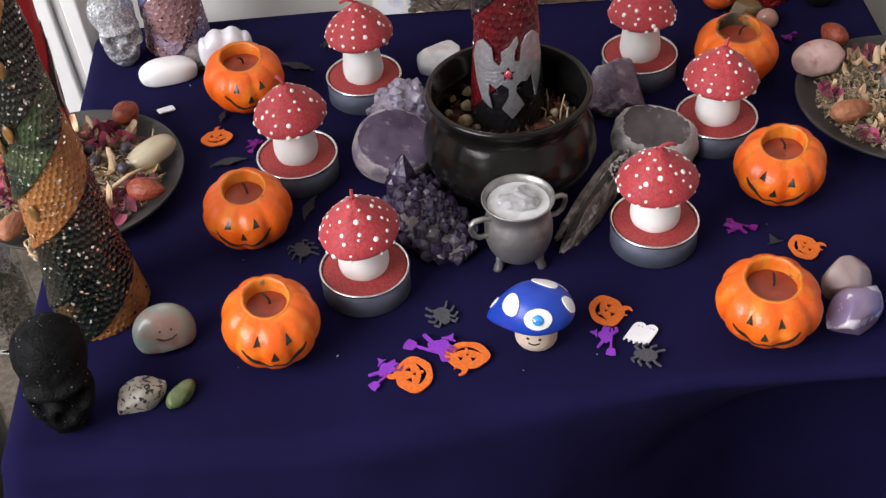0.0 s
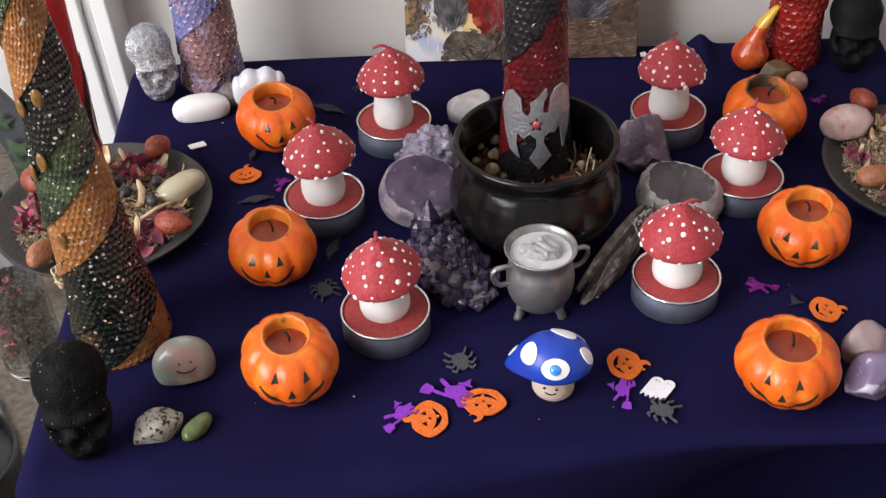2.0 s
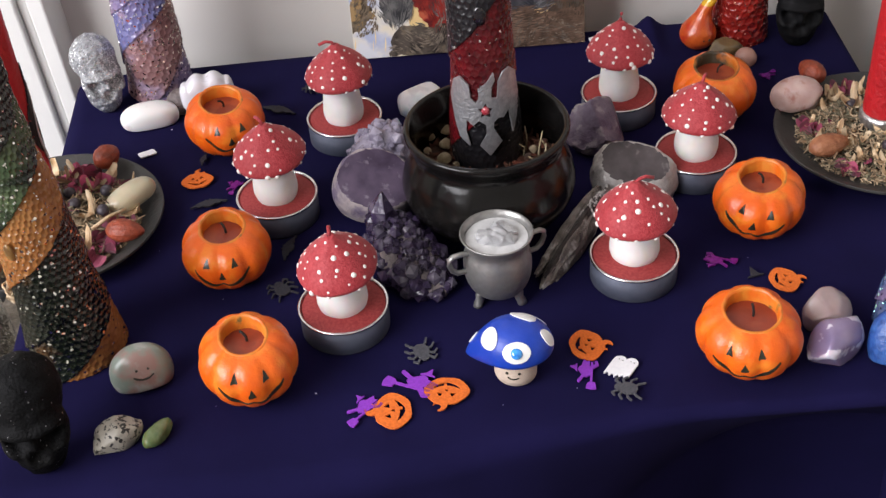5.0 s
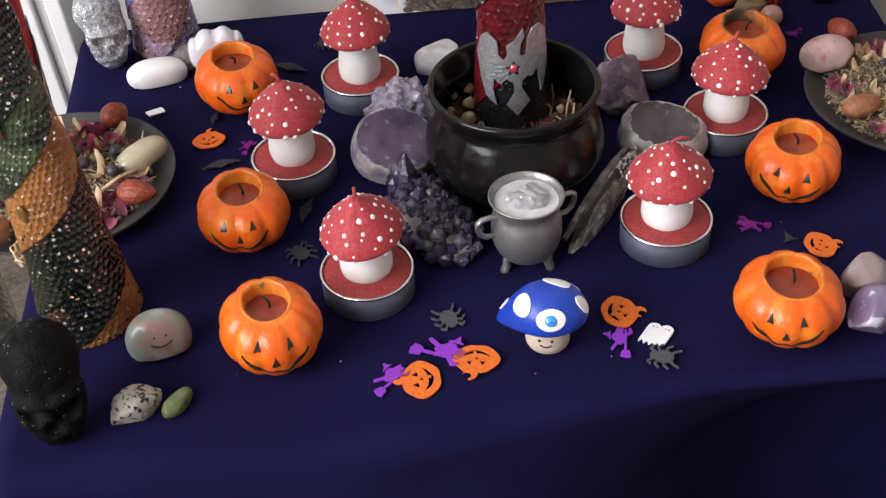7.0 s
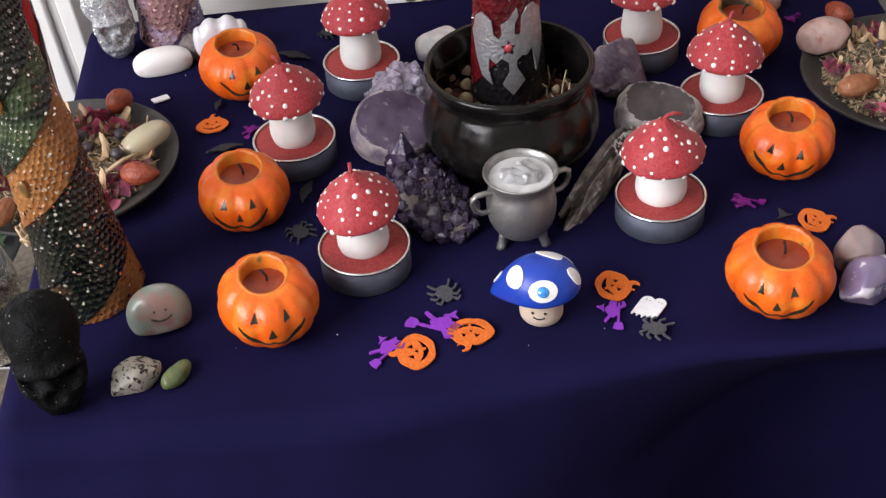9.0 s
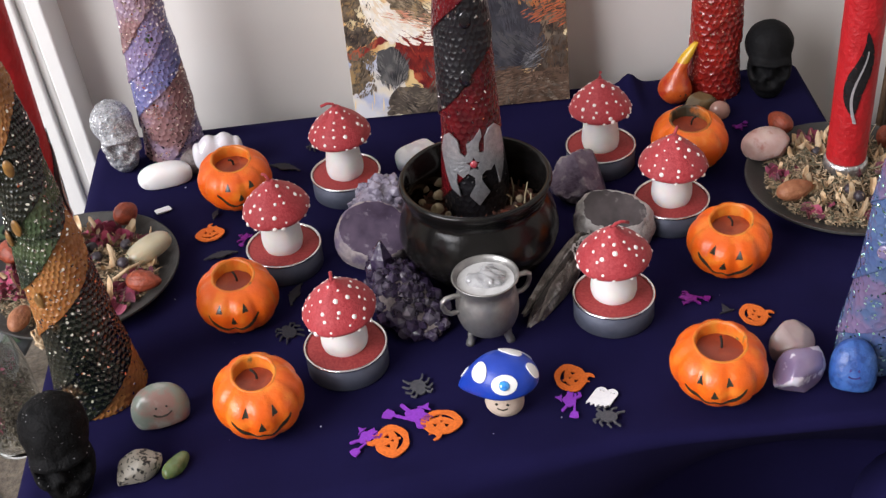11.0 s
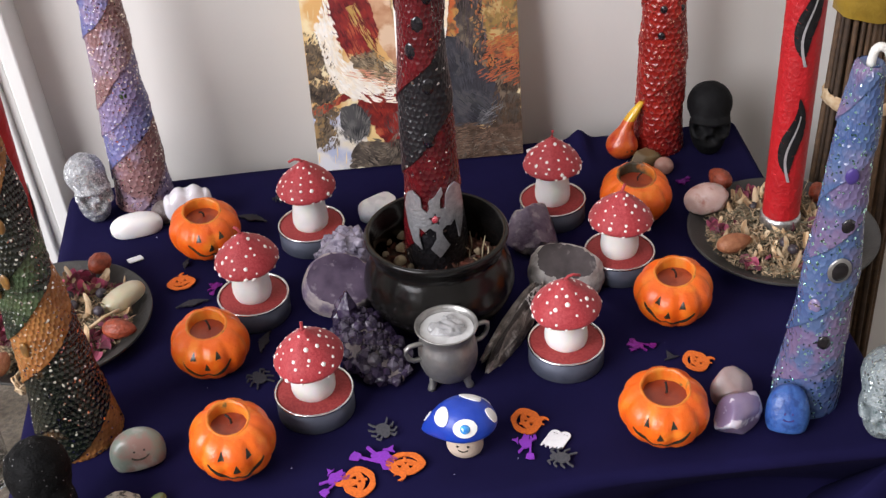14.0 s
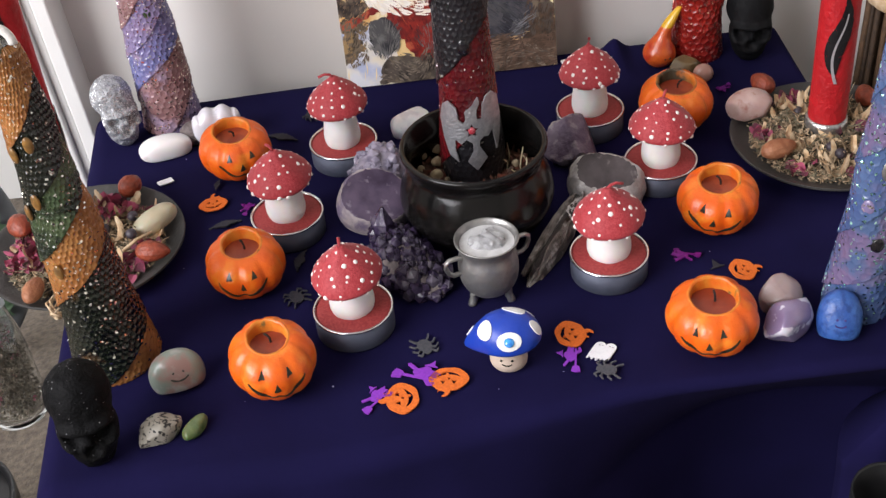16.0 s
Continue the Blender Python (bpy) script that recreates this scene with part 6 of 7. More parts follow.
def t_bat(u, v):
    w = (np.abs(v - 0.10 * np.abs(u) * np.sin(np.abs(u) * 0.5)) < 3.2 - 0.25 * np.abs(u)) & (np.abs(u) < 11)
    scallop = (np.hypot(np.abs(u) - 4.2, v + 3.4) < 2.0) | (np.hypot(np.abs(u) - 8.0, v + 2.6) < 1.8)
    ears = in_poly(np.abs(u), v, [(0.3, 2.5), (1.9, 2.5), (1.5, 4.4)])
    return (w & ~scallop) | ears


strew("felt_bat", t_bat, (-11.5, -4, 11.5, 5), 90, M["felt_black"], "flat black felt bat shape", "bat shape",
      ((-0.0864, 0.0463, 75, 0.85), (-0.1282, 0.0852, 15, 0.85), (-0.0985, 0.1670, -25, 1.0), (-0.1348, 0.1239, 80, 0.5)))
strew("felt_hat", lambda u, v: in_poly(u, v, [(-6, -3), (6, -3), (2.6, -1.6), (0.6, 6), (-2.4, -1.6)]), (-6.5, -4, 6.5, 7), 50, M["felt_black"], "flat black felt pointed hat shape", "hat shape", ((0.1228, 0.0035, 15, 0.75),))

# ---- picture card leaning on the wall ----
def paint(name, c1, c2, scale, c3=None, **kw):
    return material(name, c1, c2, rough=0.35, scale=scale, c3=c3, scale3=scale * 0.8, detail=7.0, edges=(0.42, 0.58), edges3=(0.5, 0.58), **kw)


card = thing("picture_card", (-0.0568, 0.2135, 0.0015), "glossy fantasy painting printed on a card leaning on the wall", "picture", rz=0, tilt=(-8.5, 0))
CW = 0.1325
link("card", mesh_of("card", [(x, y, z) for z in (0, 0.205) for x, y in ((0, 0), (CW, 0), (CW, 0.0012), (0, 0.0012))], [(0, 1, 5, 4), (1, 2, 6, 5), (2, 3, 7, 6), (3, 0, 4, 7), (4, 5, 6, 7), (3, 2, 1, 0)], False),
     paint("gold_painted_sky", (0.80, 0.58, 0.27), (0.86, 0.74, 0.48), 40, (0.72, 0.42, 0.16)), card)


def blot(name, poly, mat, layer, label, wob=0.012, n=70):
    us, vs = [p[0] for p in poly], [p[1] for p in poly]

    def test(u, v):
        k = layer * 1.7 + len(poly)
        uu = u + wob * (0.5 * np.sin(v * 21 + k) + 0.35 * np.sin(u * 53 + v * 67 + 2 * k) + 0.3 * np.sin(v * 139 - u * 83 + k) + 0.2 * np.sin(v * 290 + u * 240))
        vv = v + wob * (0.5 * np.sin(u * 25 + 2 * k) + 0.35 * np.sin(v * 59 - u * 71 + k) + 0.3 * np.sin(u * 151 + v * 77) + 0.2 * np.sin(u * 310 - v * 260))
        return in_poly(uu, vv, poly) & (u > 0.001) & (u < 0.999) & (v > 0.001)
    b = (max(min(us) - 0.02, 0), max(min(vs) - 0.02, 0), min(max(us) + 0.02, 1), max(vs) + 0.02)
    link(name, cut_shape(name, test, b, n, lambda u, v, lift: Vector((u * CW, -0.00006 * layer - lift, v * CW)), 0.00005), mat, card, label)


P_SMOKE = paint("white_smoke_paint", (0.86, 0.80, 0.72), (0.86, 0.66, 0.42), 70, (0.92, 0.90, 0.86))
P_RED = paint("red_drape_paint", (0.30, 0.03, 0.022), (0.11, 0.012, 0.016), 130, (0.46, 0.10, 0.05))
P_DARK = paint("dark_rock_paint", (0.028, 0.022, 0.020), (0.10, 0.08, 0.065), 120, (0.18, 0.14, 0.10))
P_LEAF = paint("dark_foliage_paint", (0.06, 0.045, 0.03), (0.20, 0.15, 0.10), 220, (0.34, 0.22, 0.10))
P_SNOW = paint("pale_ground_paint", (0.70, 0.70, 0.74), (0.78, 0.70, 0.56), 40, (0.46, 0.50, 0.66))
P_CLOAK = paint("slate_cloak_paint", (0.022, 0.022, 0.030), (0.050, 0.050, 0.062), 60, (0.09, 0.085, 0.09))
P_ORANGE = paint("orange_foliage_paint", (0.50, 0.11, 0.035), (0.46, 0.24, 0.07), 150, (0.14, 0.07, 0.04))
P_OLIVE = paint("olive_foliage_paint", (0.30, 0.19, 0.06), (0.14, 0.09, 0.05), 160, (0.50, 0.34, 0.14))
P_SKIN = paint("warm_tan_paint", (0.60, 0.36, 0.22), (0.48, 0.24, 0.13), 90, (0.72, 0.52, 0.36))
P_GROUND = paint("brown_ground_paint", (0.075, 0.045, 0.03), (0.15, 0.10, 0.07), 110, (0.22, 0.14, 0.10))
P_STEEL = paint("steel_grey_paint", (0.030, 0.030, 0.034), (0.085, 0.083, 0.085), 70, (0.17, 0.165, 0.16))
blot("painted_foliage", [(0.60, 0.45), (1.01, 0.40), (1.01, 1.60), (0.60, 1.60)], P_ORANGE, 1, "orange painted foliage", 0.01, 40)
blot("painted_foliage", [(0.80, 0.62), (1.01, 0.58), (1.01, 0.95), (0.86, 1.3), (0.78, 0.9)], P_OLIVE, 2, "olive painted foliage", 0.03)
blot("painted_foliage", [(0.84, 0.08), (1.01, 0.08), (1.01, 0.48), (0.84, 0.50)], P_DARK, 2, "dark painted undergrowth", 0.03)
blot("painted_trunk", [(0.70, 0.50), (0.86, 0.42), (0.84, 0.66), (0.82, 1.1), (0.88, 1.58), (0.74, 1.58), (0.76, 1.0)], P_DARK, 3, "dark painted tree trunk", 0.02)
blot("painted_ground", [(-0.01, -0.01), (0.24, -0.01), (0.25, 0.14), (0.18, 0.30), (-0.01, 0.30)], P_SNOW, 2, "pale painted snow", 0.006)
blot("painted_foliage", [(-0.01, 0.10), (0.05, 0.12), (0.09, 0.20), (0.07, 0.28), (0.12, 0.30), (0.10, 0.33), (-0.01, 0.33)], P_LEAF, 3, "dark painted leaves", 0.02)
blot("painted_foliage", [(-0.01, 0.36), (0.10, 0.34), (0.15, 0.38), (0.08, 0.44), (-0.01, 0.45)], P_DARK, 3, "dark painted leaves", 0.02)
blot("painted_foliage", [(-0.01, 0.47), (0.07, 0.48), (0.10, 0.58), (0.03, 0.66), (-0.01, 0.66)], P_LEAF, 3, "dark painted leaves", 0.02)
blot("painted_branch", [(-0.01, 0.28), (0.08, 0.31), (0.20, 0.36), (0.17, 0.38), (0.05, 0.34), (-0.01, 0.32)], P_RED, 4, "red painted branch", 0.01)
blot("painted_rock", [(0.14, -0.01), (1.01, -0.01), (1.01, 0.10), (0.60, 0.14), (0.42, 0.16), (0.30, 0.13), (0.20, 0.12)], P_DARK, 3, "dark painted rocks", 0.02)
blot("painted_ground", [(0.58, -0.01), (1.01, -0.01), (1.01, 0.16), (0.80, 0.15), (0.62, 0.20)], P_GROUND, 4, "brown painted ground", 0.015)
blot("painted_drape", [(0.20, 0.40), (0.44, 0.40), (0.56, 0.36), (0.46, 0.14), (0.34, 0.12), (0.27, 0.22)], P_RED, 4, "deep red painted skirt", 0.012)
blot("painted_smoke", [(0.05, 0.70), (0.10, 0.56), (0.09, 0.44), (0.20, 0.36), (0.36, 0.36), (0.62, 0.40), (0.62, 0.47), (0.42, 0.47), (0.28, 0.54), (0.18, 0.56), (0.16, 0.70), (0.12, 0.82)], P_SMOKE, 5, "white painted smoke", 0.02, 110)
blot("painted_drape", [(0.12, 0.82), (0.17, 0.60), (0.24, 0.54), (0.30, 0.58), (0.36, 0.70), (0.36, 0.95), (0.30, 1.25), (0.14, 1.25)], P_RED, 6, "deep red painted drapery", 0.012, 90)
blot("painted_sash", [(0.20, 0.80), (0.27, 0.66), (0.31, 0.58), (0.32, 0.64), (0.26, 0.82)], paint("gold_sash_paint", (0.55, 0.36, 0.12), (0.42, 0.24, 0.07), 90), 7, "gold painted sash", 0.006)
blot("painted_basket", [(0.20, 0.56), (0.30, 0.58), (0.40, 0.48), (0.38, 0.40), (0.30, 0.42), (0.22, 0.50)], P_LEAF, 7, "brown painted basket of herbs", 0.02)
blot("painted_shape", [(0.31, 0.85), (0.36, 0.60), (0.44, 0.46), (0.49, 0.42), (0.46, 0.58), (0.42, 0.72), (0.40, 1.0)], P_SKIN, 8, "tan painted shape", 0.008)
blot("painted_pot", [(0.12, 0.24), (0.15, 0.17), (0.21, 0.14), (0.26, 0.18), (0.27, 0.28), (0.22, 0.33), (0.14, 0.32)], P_STEEL, 7, "grey black painted pot", 0.006)
blot("painted_pot", [(0.33, 0.20), (0.40, 0.15), (0.50, 0.17), (0.52, 0.25), (0.44, 0.29), (0.35, 0.27)], P_STEEL, 7, "grey black painted pot", 0.006)
blot("painted_cloak", [(0.56, 0.16), (0.88, 0.18), (0.90, 0.30), (0.86, 0.42), (0.78, 0.54), (0.70, 0.62), (0.62, 0.62), (0.56, 0.45)], P_CLOAK, 5, "slate grey painted cloak", 0.008, 90)
blot("painted_fold", [(0.66, 0.58), (0.72, 0.52), (0.74, 0.44), (0.68, 0.42), (0.72, 0.47), (0.69, 0.54)], P_STEEL, 6, "paler painted fold", 0.01)
blot("painted_fold", [(0.62, 0.36), (0.78, 0.34), (0.86, 0.24), (0.80, 0.22), (0.74, 0.30), (0.64, 0.32)], P_STEEL, 6, "paler painted fold", 0.015)
blot("painted_shape", [(0.78, 0.18), (0.84, 0.16), (0.90, 0.24), (0.91, 0.30), (0.87, 0.25), (0.80, 0.24)], P_STEEL, 7, "pale grey painted shape", 0.012)
blot("painted_staff", [(0.635, 0.60), (0.655, 0.60), (0.72, 1.0), (0.70, 1.0)], P_SMOKE, 7, "pale painted staff", 0.003)
blot("signature_bar", [(0.78, 0.055), (0.90, 0.063), (0.90, 0.075), (0.78, 0.067)], P_GROUND, 6, "pale illegible signature", 0.004)

# brush strokes laid over the painted areas, each following its form
def strokes(poly, c1, c2, n, turn, seed, layer, label, length=(0.02, 0.07), width=(0.004, 0.012), bow=0.0):
    rng = random.Random(seed)
    mid = [(a + b) / 2 for a, b in zip(c1, c2)]
    c1, c2 = (tuple(p + (q - p) * 0.4 for p, q in zip(c, mid)) for c in (c1, c2))
    n, width = int(n * 1.7), (width[0] * 0.7, width[1] * 0.7)
    m_ = paint("brushed_" + label.split()[0], c1, c2, 200, None, island=0.08)
    us, vs = [p[0] for p in poly], [p[1] for p in poly]
    V, F = [], []
    while len(F) < n * 4:
        u, v = rng.uniform(min(us), max(us)), rng.uniform(min(vs), max(vs))
        if not in_poly(np.array([u]), np.array([v]), poly)[0]:
            continue
        a = radians(turn(u, v) if callable(turn) else turn) + rng.gauss(0, 0.10)
        l, w, k = rng.uniform(*length), rng.uniform(*width), bow + rng.gauss(0, 2.0)
        c, s_ = math.cos(a), math.sin(a)
        lift = 0.00006 * layer + rng.uniform(0, 0.00005)
        b = len(V)
        for i in range(5):
            x = (i / 4 - 0.5) * l
            ww = w * (1 - (2 * i / 4 - 1) ** 2 * 0.85)
            for y in (k * x * x - ww / 2, k * x * x + ww / 2):
                uu, vv = min(max(u + x * c - y * s_, 0.002), 0.998), max(v + x * s_ + y * c, 0.002)
                V.append((uu * CW, -lift, vv * CW))
        F += [(b + 2 * i, b + 2 * i + 2, b + 2 * i + 3, b + 2 * i + 1) for i in range(4)]
    ob = link("brushwork", mesh_of("brushwork", V, F, False), m_, card, label)
    ob["kind"] = "stuff"


strokes([(0.0, 0.05), (0.2, 0.05), (0.2, 1.5), (0.0, 1.5)], (0.80, 0.58, 0.28), (0.86, 0.72, 0.46), 90, 80, 1, 3, "gold sky brushwork")
strokes([(0.0, 0.28), (0.13, 0.30), (0.14, 0.45), (0.10, 0.68), (0.0, 0.70)], (0.05, 0.04, 0.03), (0.24, 0.17, 0.11), 190, 60, 2, 8, "dark leaf brushwork", (0.008, 0.025), (0.004, 0.010))
strokes([(0.02, 0.10), (0.11, 0.12), (0.12, 0.32), (0.02, 0.32)], (0.07, 0.055, 0.04), (0.26, 0.20, 0.14), 110, 70, 3, 8, "dark leaf brushwork", (0.008, 0.025), (0.004, 0.010))
strokes([(0.14, 0.0), (1.0, 0.0), (1.0, 0.10), (0.52, 0.17), (0.36, 0.15), (0.22, 0.13)], (0.06, 0.05, 0.042), (0.28, 0.23, 0.18), 260, lambda u, v: 15 + 60 * math.sin(u * 19), 4, 8, "grey rock brushwork", (0.01, 0.05))
strokes([(0.56, 0.0), (1.0, 0.0), (1.0, 0.16), (0.60, 0.20)], (0.04, 0.025, 0.018), (0.16, 0.10, 0.07), 240, 8, 5, 9, "brown ground brushwork", (0.02, 0.07), (0.003, 0.010))
strokes([(0.82, 0.10), (1.0, 0.12), (1.0, 0.50), (0.90, 0.48)], (0.035, 0.025, 0.022), (0.13, 0.08, 0.05), 160, 75, 6, 8, "dark undergrowth brushwork", (0.01, 0.05))
strokes([(0.78, 0.48), (1.0, 0.42), (1.0, 1.5), (0.78, 1.5)], (0.42, 0.10, 0.03), (0.38, 0.26, 0.10), 420, lambda u, v: 50 + 60 * math.sin(v * 23 + u * 11), 7, 8, "orange foliage brushwork", (0.010, 0.026), (0.007, 0.016))
strokes([(0.80, 0.40), (1.0, 0.36), (1.0, 0.62), (0.84, 0.60)], (0.50, 0.13, 0.05), (0.34, 0.10, 0.05), 110, 20, 17, 9, "red foliage brushwork", (0.015, 0.05), (0.004, 0.010))
strokes([(0.70, 0.55), (0.85, 0.45), (0.84, 0.7), (0.86, 1.5), (0.74, 1.5)], (0.045, 0.035, 0.04), (0.14, 0.11, 0.11), 150, 84, 8, 9, "dark trunk brushwork", (0.03, 0.09), (0.003, 0.008))
strokes([(0.57, 0.18), (0.86, 0.19), (0.89, 0.30), (0.84, 0.42), (0.72, 0.60), (0.62, 0.62), (0.57, 0.45)], (0.025, 0.025, 0.033), (0.085, 0.085, 0.10), 150, lambda u, v: 118 - 130 * (u - 0.6) if v > 0.34 else 150 - 60 * (u - 0.6), 9, 8, "slate cloak brushwork", (0.05, 0.14), (0.002, 0.007), 2.0)
strokes([(0.76, 0.17), (0.84, 0.15), (0.91, 0.25), (0.90, 0.31), (0.80, 0.22)], (0.22, 0.22, 0.23), (0.12, 0.12, 0.13), 26, 30, 10, 9, "pale cloak hem brushwork", (0.02, 0.05), (0.002, 0.006))
strokes([(0.22, 0.38), (0.52, 0.38), (0.46, 0.18), (0.36, 0.14), (0.28, 0.22)], (0.34, 0.035, 0.025), (0.12, 0.016, 0.016), 150, lambda u, v: 108 - 90 * (u - 0.3), 11, 8, "deep red skirt brushwork", (0.05, 0.13), (0.003, 0.008))
strokes([(0.13, 0.82), (0.18, 0.60), (0.25, 0.54), (0.32, 0.60), (0.36, 0.72), (0.36, 1.3), (0.14, 1.3)], (0.30, 0.03, 0.03), (0.09, 0.014, 0.018), 260, lambda u, v: 112, 12, 8, "deep red drapery brushwork", (0.04, 0.12), (0.003, 0.010))
strokes([(0.22, 0.57), (0.32, 0.58), (0.50, 0.44), (0.46, 0.38), (0.36, 0.40), (0.24, 0.48)], (0.20, 0.13, 0.08), (0.38, 0.30, 0.20), 150, 140, 13, 9, "brown herb brushwork", (0.008, 0.03), (0.003, 0.008))
ring = [(0.06, 0.72), (0.09, 0.54), (0.12, 0.42), (0.24, 0.34), (0.40, 0.32), (0.62, 0.38), (0.62, 0.46), (0.40, 0.42), (0.24, 0.46), (0.17, 0.56), (0.15, 0.74), (0.12, 0.86)]
strokes(ring, (0.93, 0.89, 0.83), (0.90, 0.79, 0.62), 240, lambda u, v: -78 if u < 0.14 else -60 + 220 * min(u - 0.14, 0.30) if u < 0.5 else 8, 14, 9, "white smoke brushwork", (0.02, 0.05), (0.008, 0.018), 1.5)
strokes([(0.17, 0.48), (0.36, 0.40), (0.50, 0.42), (0.44, 0.46), (0.26, 0.50)], (0.62, 0.20, 0.12), (0.80, 0.56, 0.40), 50, -18, 15, 10, "rosy smoke brushwork", (0.02, 0.06), (0.003, 0.007))
strokes([(0.12, 0.17), (0.20, 0.13), (0.27, 0.18), (0.27, 0.30), (0.14, 0.32)], (0.06, 0.06, 0.065), (0.20, 0.19, 0.18), 70, lambda u, v: 90 - 500 * (u - 0.2), 16, 9, "grey pot brushwork", (0.02, 0.07), (0.003, 0.008))

# ---- besom behind the table ----
broom = thing("besom", (0.2960, 0.2050, FLOOR), "brown twig besom with yellow ties standing by the wall", "broom")
rng = random.Random(4)
V, F = [], []
for k in range(170):
    a, r = rng.uniform(0, 6.28), 0.026 * math.sqrt(rng.random())
    x, y = r * math.cos(a), r * math.sin(a)
    top = 0.62 + rng.uniform(-0.03, 0.02)
    v, f = tube([(x * 1.25, y * 0.9, 0.0), (x * 1.05 + rng.uniform(-0.003, 0.003), y * 0.8, top * 0.5), (x * 0.8, y * 0.7, top)], rng.uniform(0.0012, 0.0024), 5)
    b = len(V)
    V += v
    F += [[b + i for i in q] for q in f]
link("bristles", mesh_of("bristles", V, F), M["broom"], broom, "dark brown twigs")
for z, half, r, mat, lab in ((0.508, 0.020, 0.0300, M["broom_tie"], "yellow ribbon tie"), (0.428, 0.0045, 0.0280, M["peel"], "pale string tie")):
    v, f = lathe([(r - 0.0015, z - half), (r, z - half * 0.6), (r, z + half * 0.6), (r - 0.002, z + half)], 32, lambda a, q, zz: q * (1 + 0.03 * math.sin(9 * a + 400 * zz)))
    link("tie", mesh_of("tie", [(p[0], p[1] * 0.85, p[2]) for p in v], f), mat, broom, lab)

# ---- things on the floor beside the table ----
tray = thing("ivy_hoop", (-0.520, 0.455, -0.266), "round charcoal hoop with an ivy garland standing on the floor", "hoop", tilt=(75, 0))
v, f = lathe(smooth_profile([(0.104, -0.004), (0.120, -0.008), (0.134, -0.005), (0.137, 0.0), (0.134, 0.005), (0.120, 0.007), (0.105, 0.004), (0.104, -0.004)]), 96)
link("rim", mesh_of("rim", v, f), M["tray"], tray, "broad charcoal ring")
rng = random.Random(6)


def ivy_leaf(s):
    pts = [(0, -0.2), (0.45, -0.35), (0.35, 0.0), (0.8, 0.25), (0.3, 0.35), (0.0, 1.0), (-0.3, 0.35), (-0.8, 0.25), (-0.35, 0.0), (-0.45, -0.35)]
    v = [(x * s, y * s, 0.004 * math.cos(x * 2)) for x, y in pts] + [(0, 0.1 * s, 0.005)]
    v += [(x, y, z - 0.0006) for x, y, z in v]
    n = len(pts)
    return v, [(n, i, (i + 1) % n) for i in range(n)] + [(2 * n + 1, n + 1 + (i + 1) % n, n + 1 + i) for i in range(n)]


for k in range(34):
    a = 2 * math.pi * k / 34 + rng.uniform(-0.05, 0.05)
    v, f = ivy_leaf(rng.uniform(0.013, 0.019))
    ob = link("ivy_leaf", mesh_of("ivy_leaf", v, f, False), M["ivy"], tray, "ivy leaf")
    ob.matrix_local = pose(0.120 * math.cos(a), 0.120 * math.sin(a), 0.011, rng.uniform(-25, 25), rng.uniform(-25, 25), math.degrees(a) + rng.uniform(-70, 70))

bottle = thing("corked_bottle", (-0.4150, 0.3760, FLOOR), "tall clear corked bottle filled with dried flowers and herbs", "bottle")
outer_b = smooth_profile([(0.0001, 0.001), (0.022, 0.001), (0.0265, 0.006), (0.0275, 0.04), (0.0270, 0.080), (0.0225, 0.115), (0.0165, 0.140), (0.0145, 0.165), (0.0165, 0.176), (0.0165, 0.180), (0.0128, 0.180), (0.0128, 0.165), (0.0150, 0.138), (0.0208, 0.114), (0.0252, 0.080), (0.0258, 0.04), (0.0250, 0.008), (0.0001, 0.0035)], 3)
glass = link("glass", mesh_of("glass", *lathe(outer_b, 48)), M["glass"], bottle, "clear glass")
glass.visible_shadow = False
link("cork", mesh_of("cork", *lathe([(0.0001, 0.168), (0.0124, 0.168), (0.0126, 0.181), (0.0140, 0.184), (0.0148, 0.212), (0.0138, 0.214), (0.0001, 0.214)], 32)), M["cork"], bottle, "pale cork stopper")
link("neck_wrap", mesh_of("neck_wrap", *lathe([(0.0215, 0.128), (0.0225, 0.134), (0.0190, 0.155), (0.0185, 0.170), (0.0178, 0.184)], 40, lambda a, r, z: r * (1 + 0.06 * math.sin(7 * a) + 0.03 * math.sin(13 * a + z * 200)))), M["paper"], bottle, "crumpled white paper wrap")
rng = random.Random(9)
for nm, mk, mt, n, lb in (("herbs", crumb, M["bag_herbs"], 1500, "grey brown dried herbs"), ("straws", chip, M["bag_herbs"], 600, "dry stalks"), ("petals", petal, M["petal"], 30, "dark pink petals")):
    V, F = [], []
    for _ in range(n):
        z = rng.uniform(0.007, 0.112)
        r, a = (0.0235 if z < 0.08 else 0.0185) * math.sqrt(rng.random()), rng.uniform(0, 6.28)
        v, f = mk(rng)
        t_ = Euler((rng.uniform(0, 6), rng.uniform(0, 6), 0)).to_matrix()
        b = len(V)
        V += [t_ @ (Vector(p) * 1.3) * 1.0 + Vector((r * math.cos(a), r * math.sin(a), z)) for p in v]
        F += [[b + i for i in q] for q in f]
    ob = link(nm, mesh_of(nm, V, F, False), mt, bottle, lb)
    ob["kind"] = "stuff"

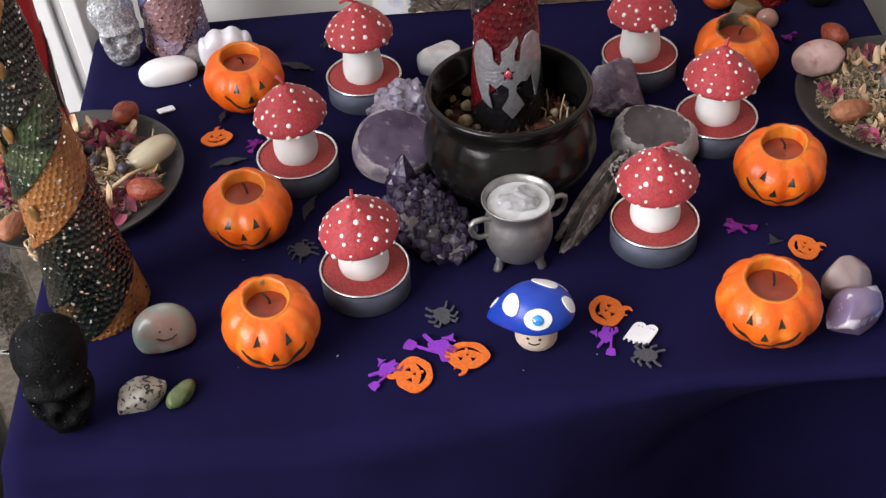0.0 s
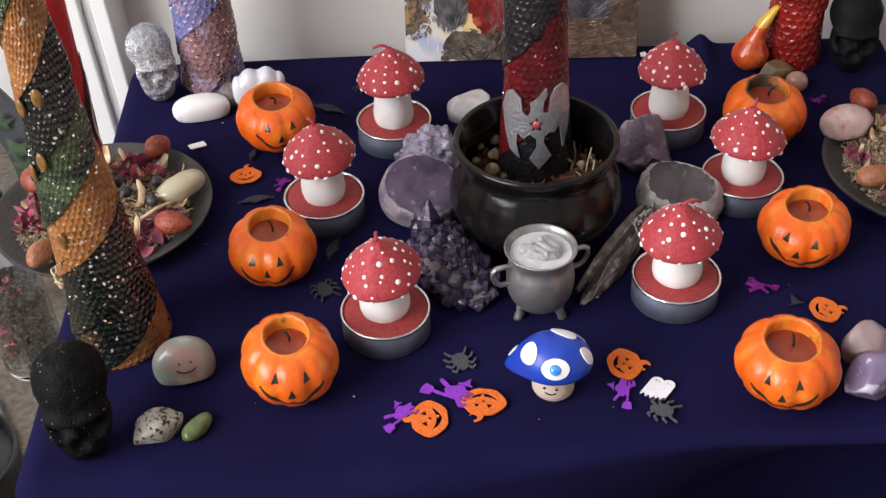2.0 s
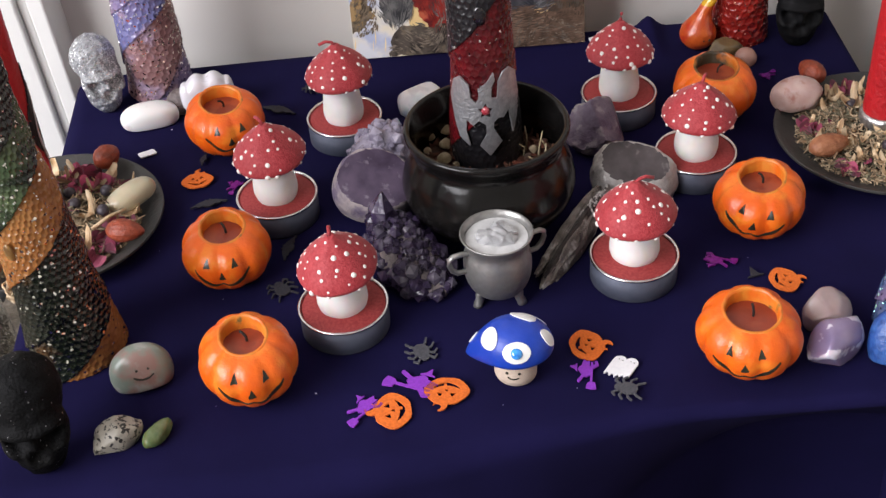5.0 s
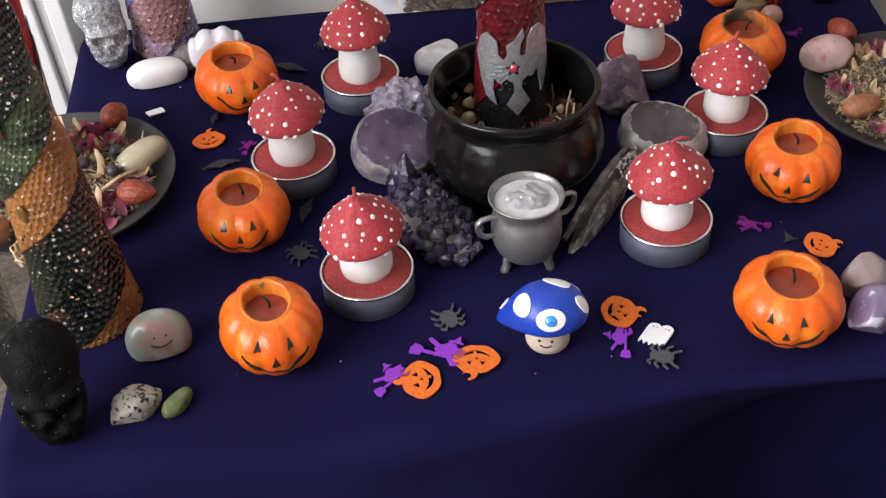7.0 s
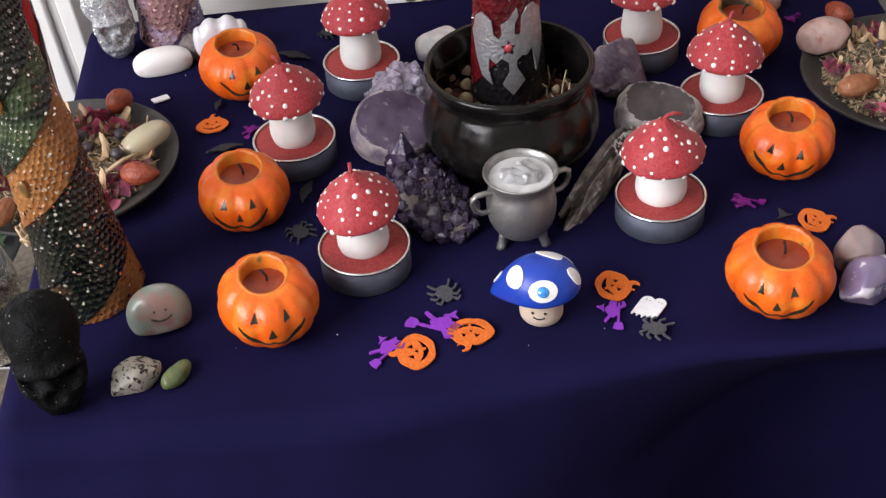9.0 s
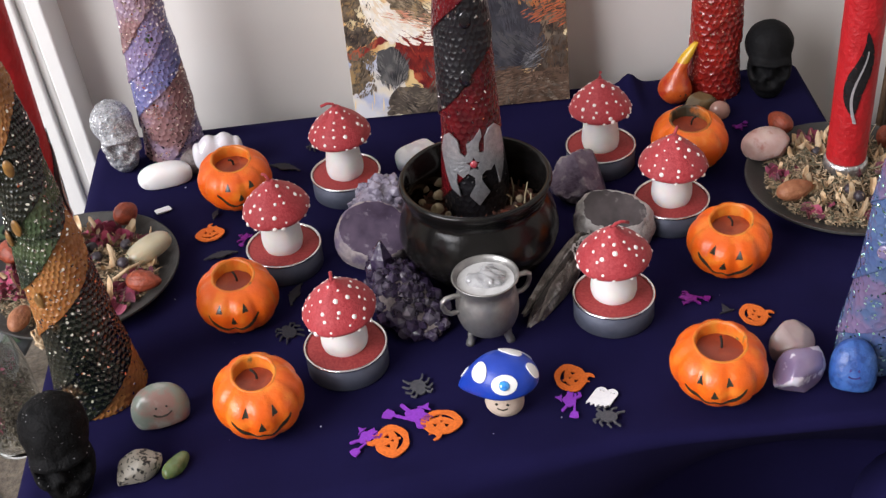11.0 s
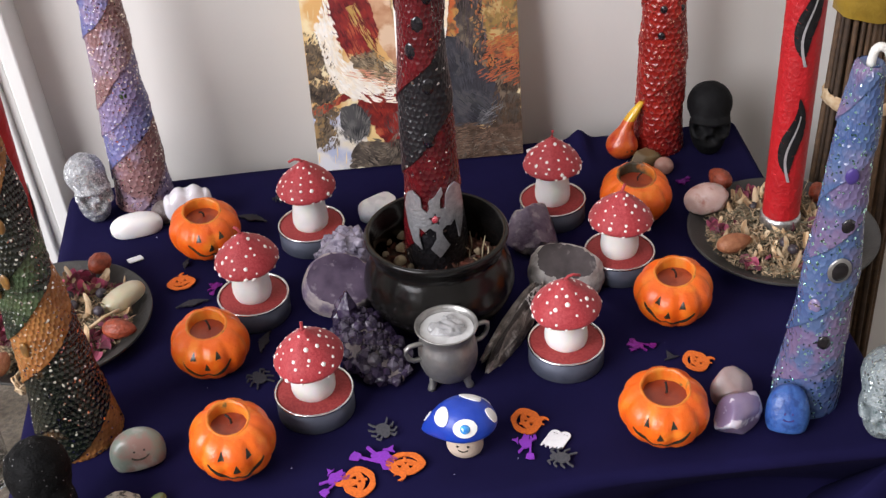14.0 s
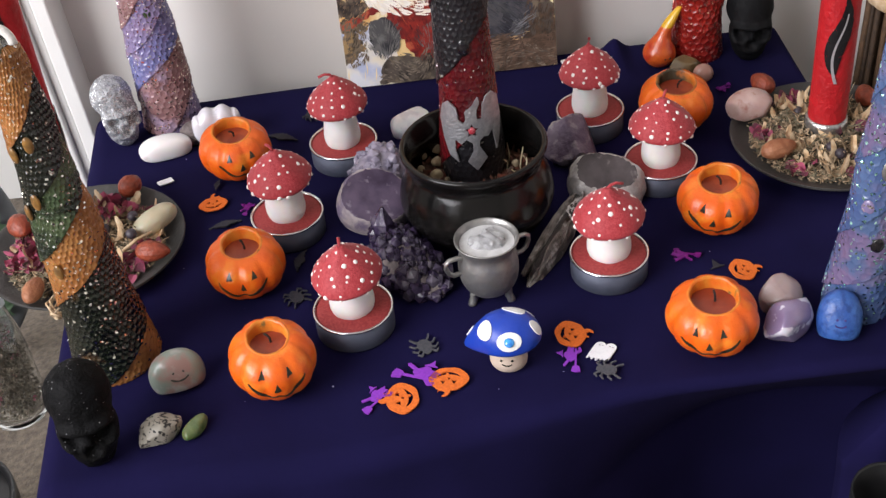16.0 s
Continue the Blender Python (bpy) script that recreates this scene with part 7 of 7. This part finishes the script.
potb = thing("black_pot", (-0.4050, 0.1720, FLOOR), "glossy black pot beside the table", "pot")
link("pot_body", mesh_of("pot_body", *lathe(smooth_profile([(0.0001, 0.0), (0.04, 0.0), (0.05, 0.02), (0.053, 0.08), (0.054, 0.105), (0.052, 0.108), (0.049, 0.104), (0.047, 0.095), (0.0001, 0.093)], 3), 64)), M["plastic_black"], potb)
conep = thing("pine_cone", (-0.4130, 0.1940, FLOOR + 0.093), "brown pine cone resting in the black pot", "pine cone")
rng = random.Random(2)
scale_me = mesh_of("cone_scale", [(-0.006, 0, 0), (0.006, 0, 0), (0.010, 0.012, 0.003), (0.004, 0.018, 0.006), (-0.004, 0.018, 0.006), (-0.010, 0.012, 0.003),
                                  (-0.006, 0, -0.002), (0.006, 0, -0.002), (0.010, 0.012, 0.0005), (0.004, 0.018, 0.0035), (-0.004, 0.018, 0.0035), (-0.010, 0.012, 0.0005)],
                   [(0, 1, 2, 5), (5, 2, 3, 4), (7, 6, 11, 8), (8, 11, 10, 9), (1, 7, 8, 2), (2, 8, 9, 3), (3, 9, 10, 4), (4, 10, 11, 5), (5, 11, 6, 0), (0, 6, 7, 1)], False)
link("core", mesh_of("core", *lathe([(0.0001, 0.0), (0.012, 0.004), (0.014, 0.02), (0.008, 0.045), (0.0001, 0.052)], 16)), M["cone"], conep)
scale_me.materials.append(M["cone"])
for k in range(70):
    t_ = k / 70
    a = 2.399 * k
    r = 0.010 * (1 - t_ ** 2) + 0.001
    ob = new("cone_scale", scale_me)
    ob.parent = conep
    ob.matrix_local = pose(r * math.cos(a), r * math.sin(a), 0.004 + 0.044 * t_, 0, 0, math.degrees(a) - 90) @ pose(0, 0, 0, 8 + 45 * t_, 0, 0) @ Matrix.Diagonal((1 - 0.5 * t_, 1 - 0.45 * t_, 1, 1))
pts = [(-0.60, 0.34, FLOOR + 0.003), (-0.53, 0.352, FLOOR + 0.003), (-0.4808, 0.352, FLOOR + 0.003), (-0.4389, 0.3278, FLOOR + 0.003), (-0.411, 0.285, FLOOR + 0.003), (-0.3967, 0.2483, FLOOR + 0.003), (-0.394, 0.20, FLOOR + 0.003), (-0.33, 0.10, FLOOR + 0.003), (-0.31, -0.2, FLOOR + 0.003)]
tagged(link("cable", mesh_of("cable", *tube(pts, 0.0026, 8)), M["plastic_grey"]), "thin grey cable curving over the carpet", "cable")

vase = thing("tall_jar", (0.1780, -0.1100, FLOOR), "tall dark glass jar with a pale filling", "jar")
link("glass_wall", mesh_of("glass_wall", *lathe([(0.0001, 0.0), (0.0175, 0.0), (0.0185, 0.004), (0.0185, 0.350), (0.0182, 0.3515), (0.0172, 0.350), (0.0170, 0.010), (0.0001, 0.008)], 48)), M["plastic_black"], vase)
link("filling", mesh_of("filling", *lathe([(0.0170, 0.322), (0.015, 0.327), (0.0001, 0.330)], 40)), M["paper"], vase, "pale filling")

# specks of lint on the cloth
rng = random.Random(77)
V, F = [], []
for _ in range(20):
    x, y = rng.uniform(-0.185, 0.2), rng.uniform(-0.075, 0.2)
    v, f = crumb(rng)
    b = len(V)
    V += [Vector(p) * 0.22 + Vector((x, y, 0.0008)) for p in v]
    F += [[b + i for i in face] for face in f]
tagged(link("lint", mesh_of("lint", V, F, False), M["felt_white"]), "tiny white specks of lint on the navy cloth", "lint", "", "stuff")
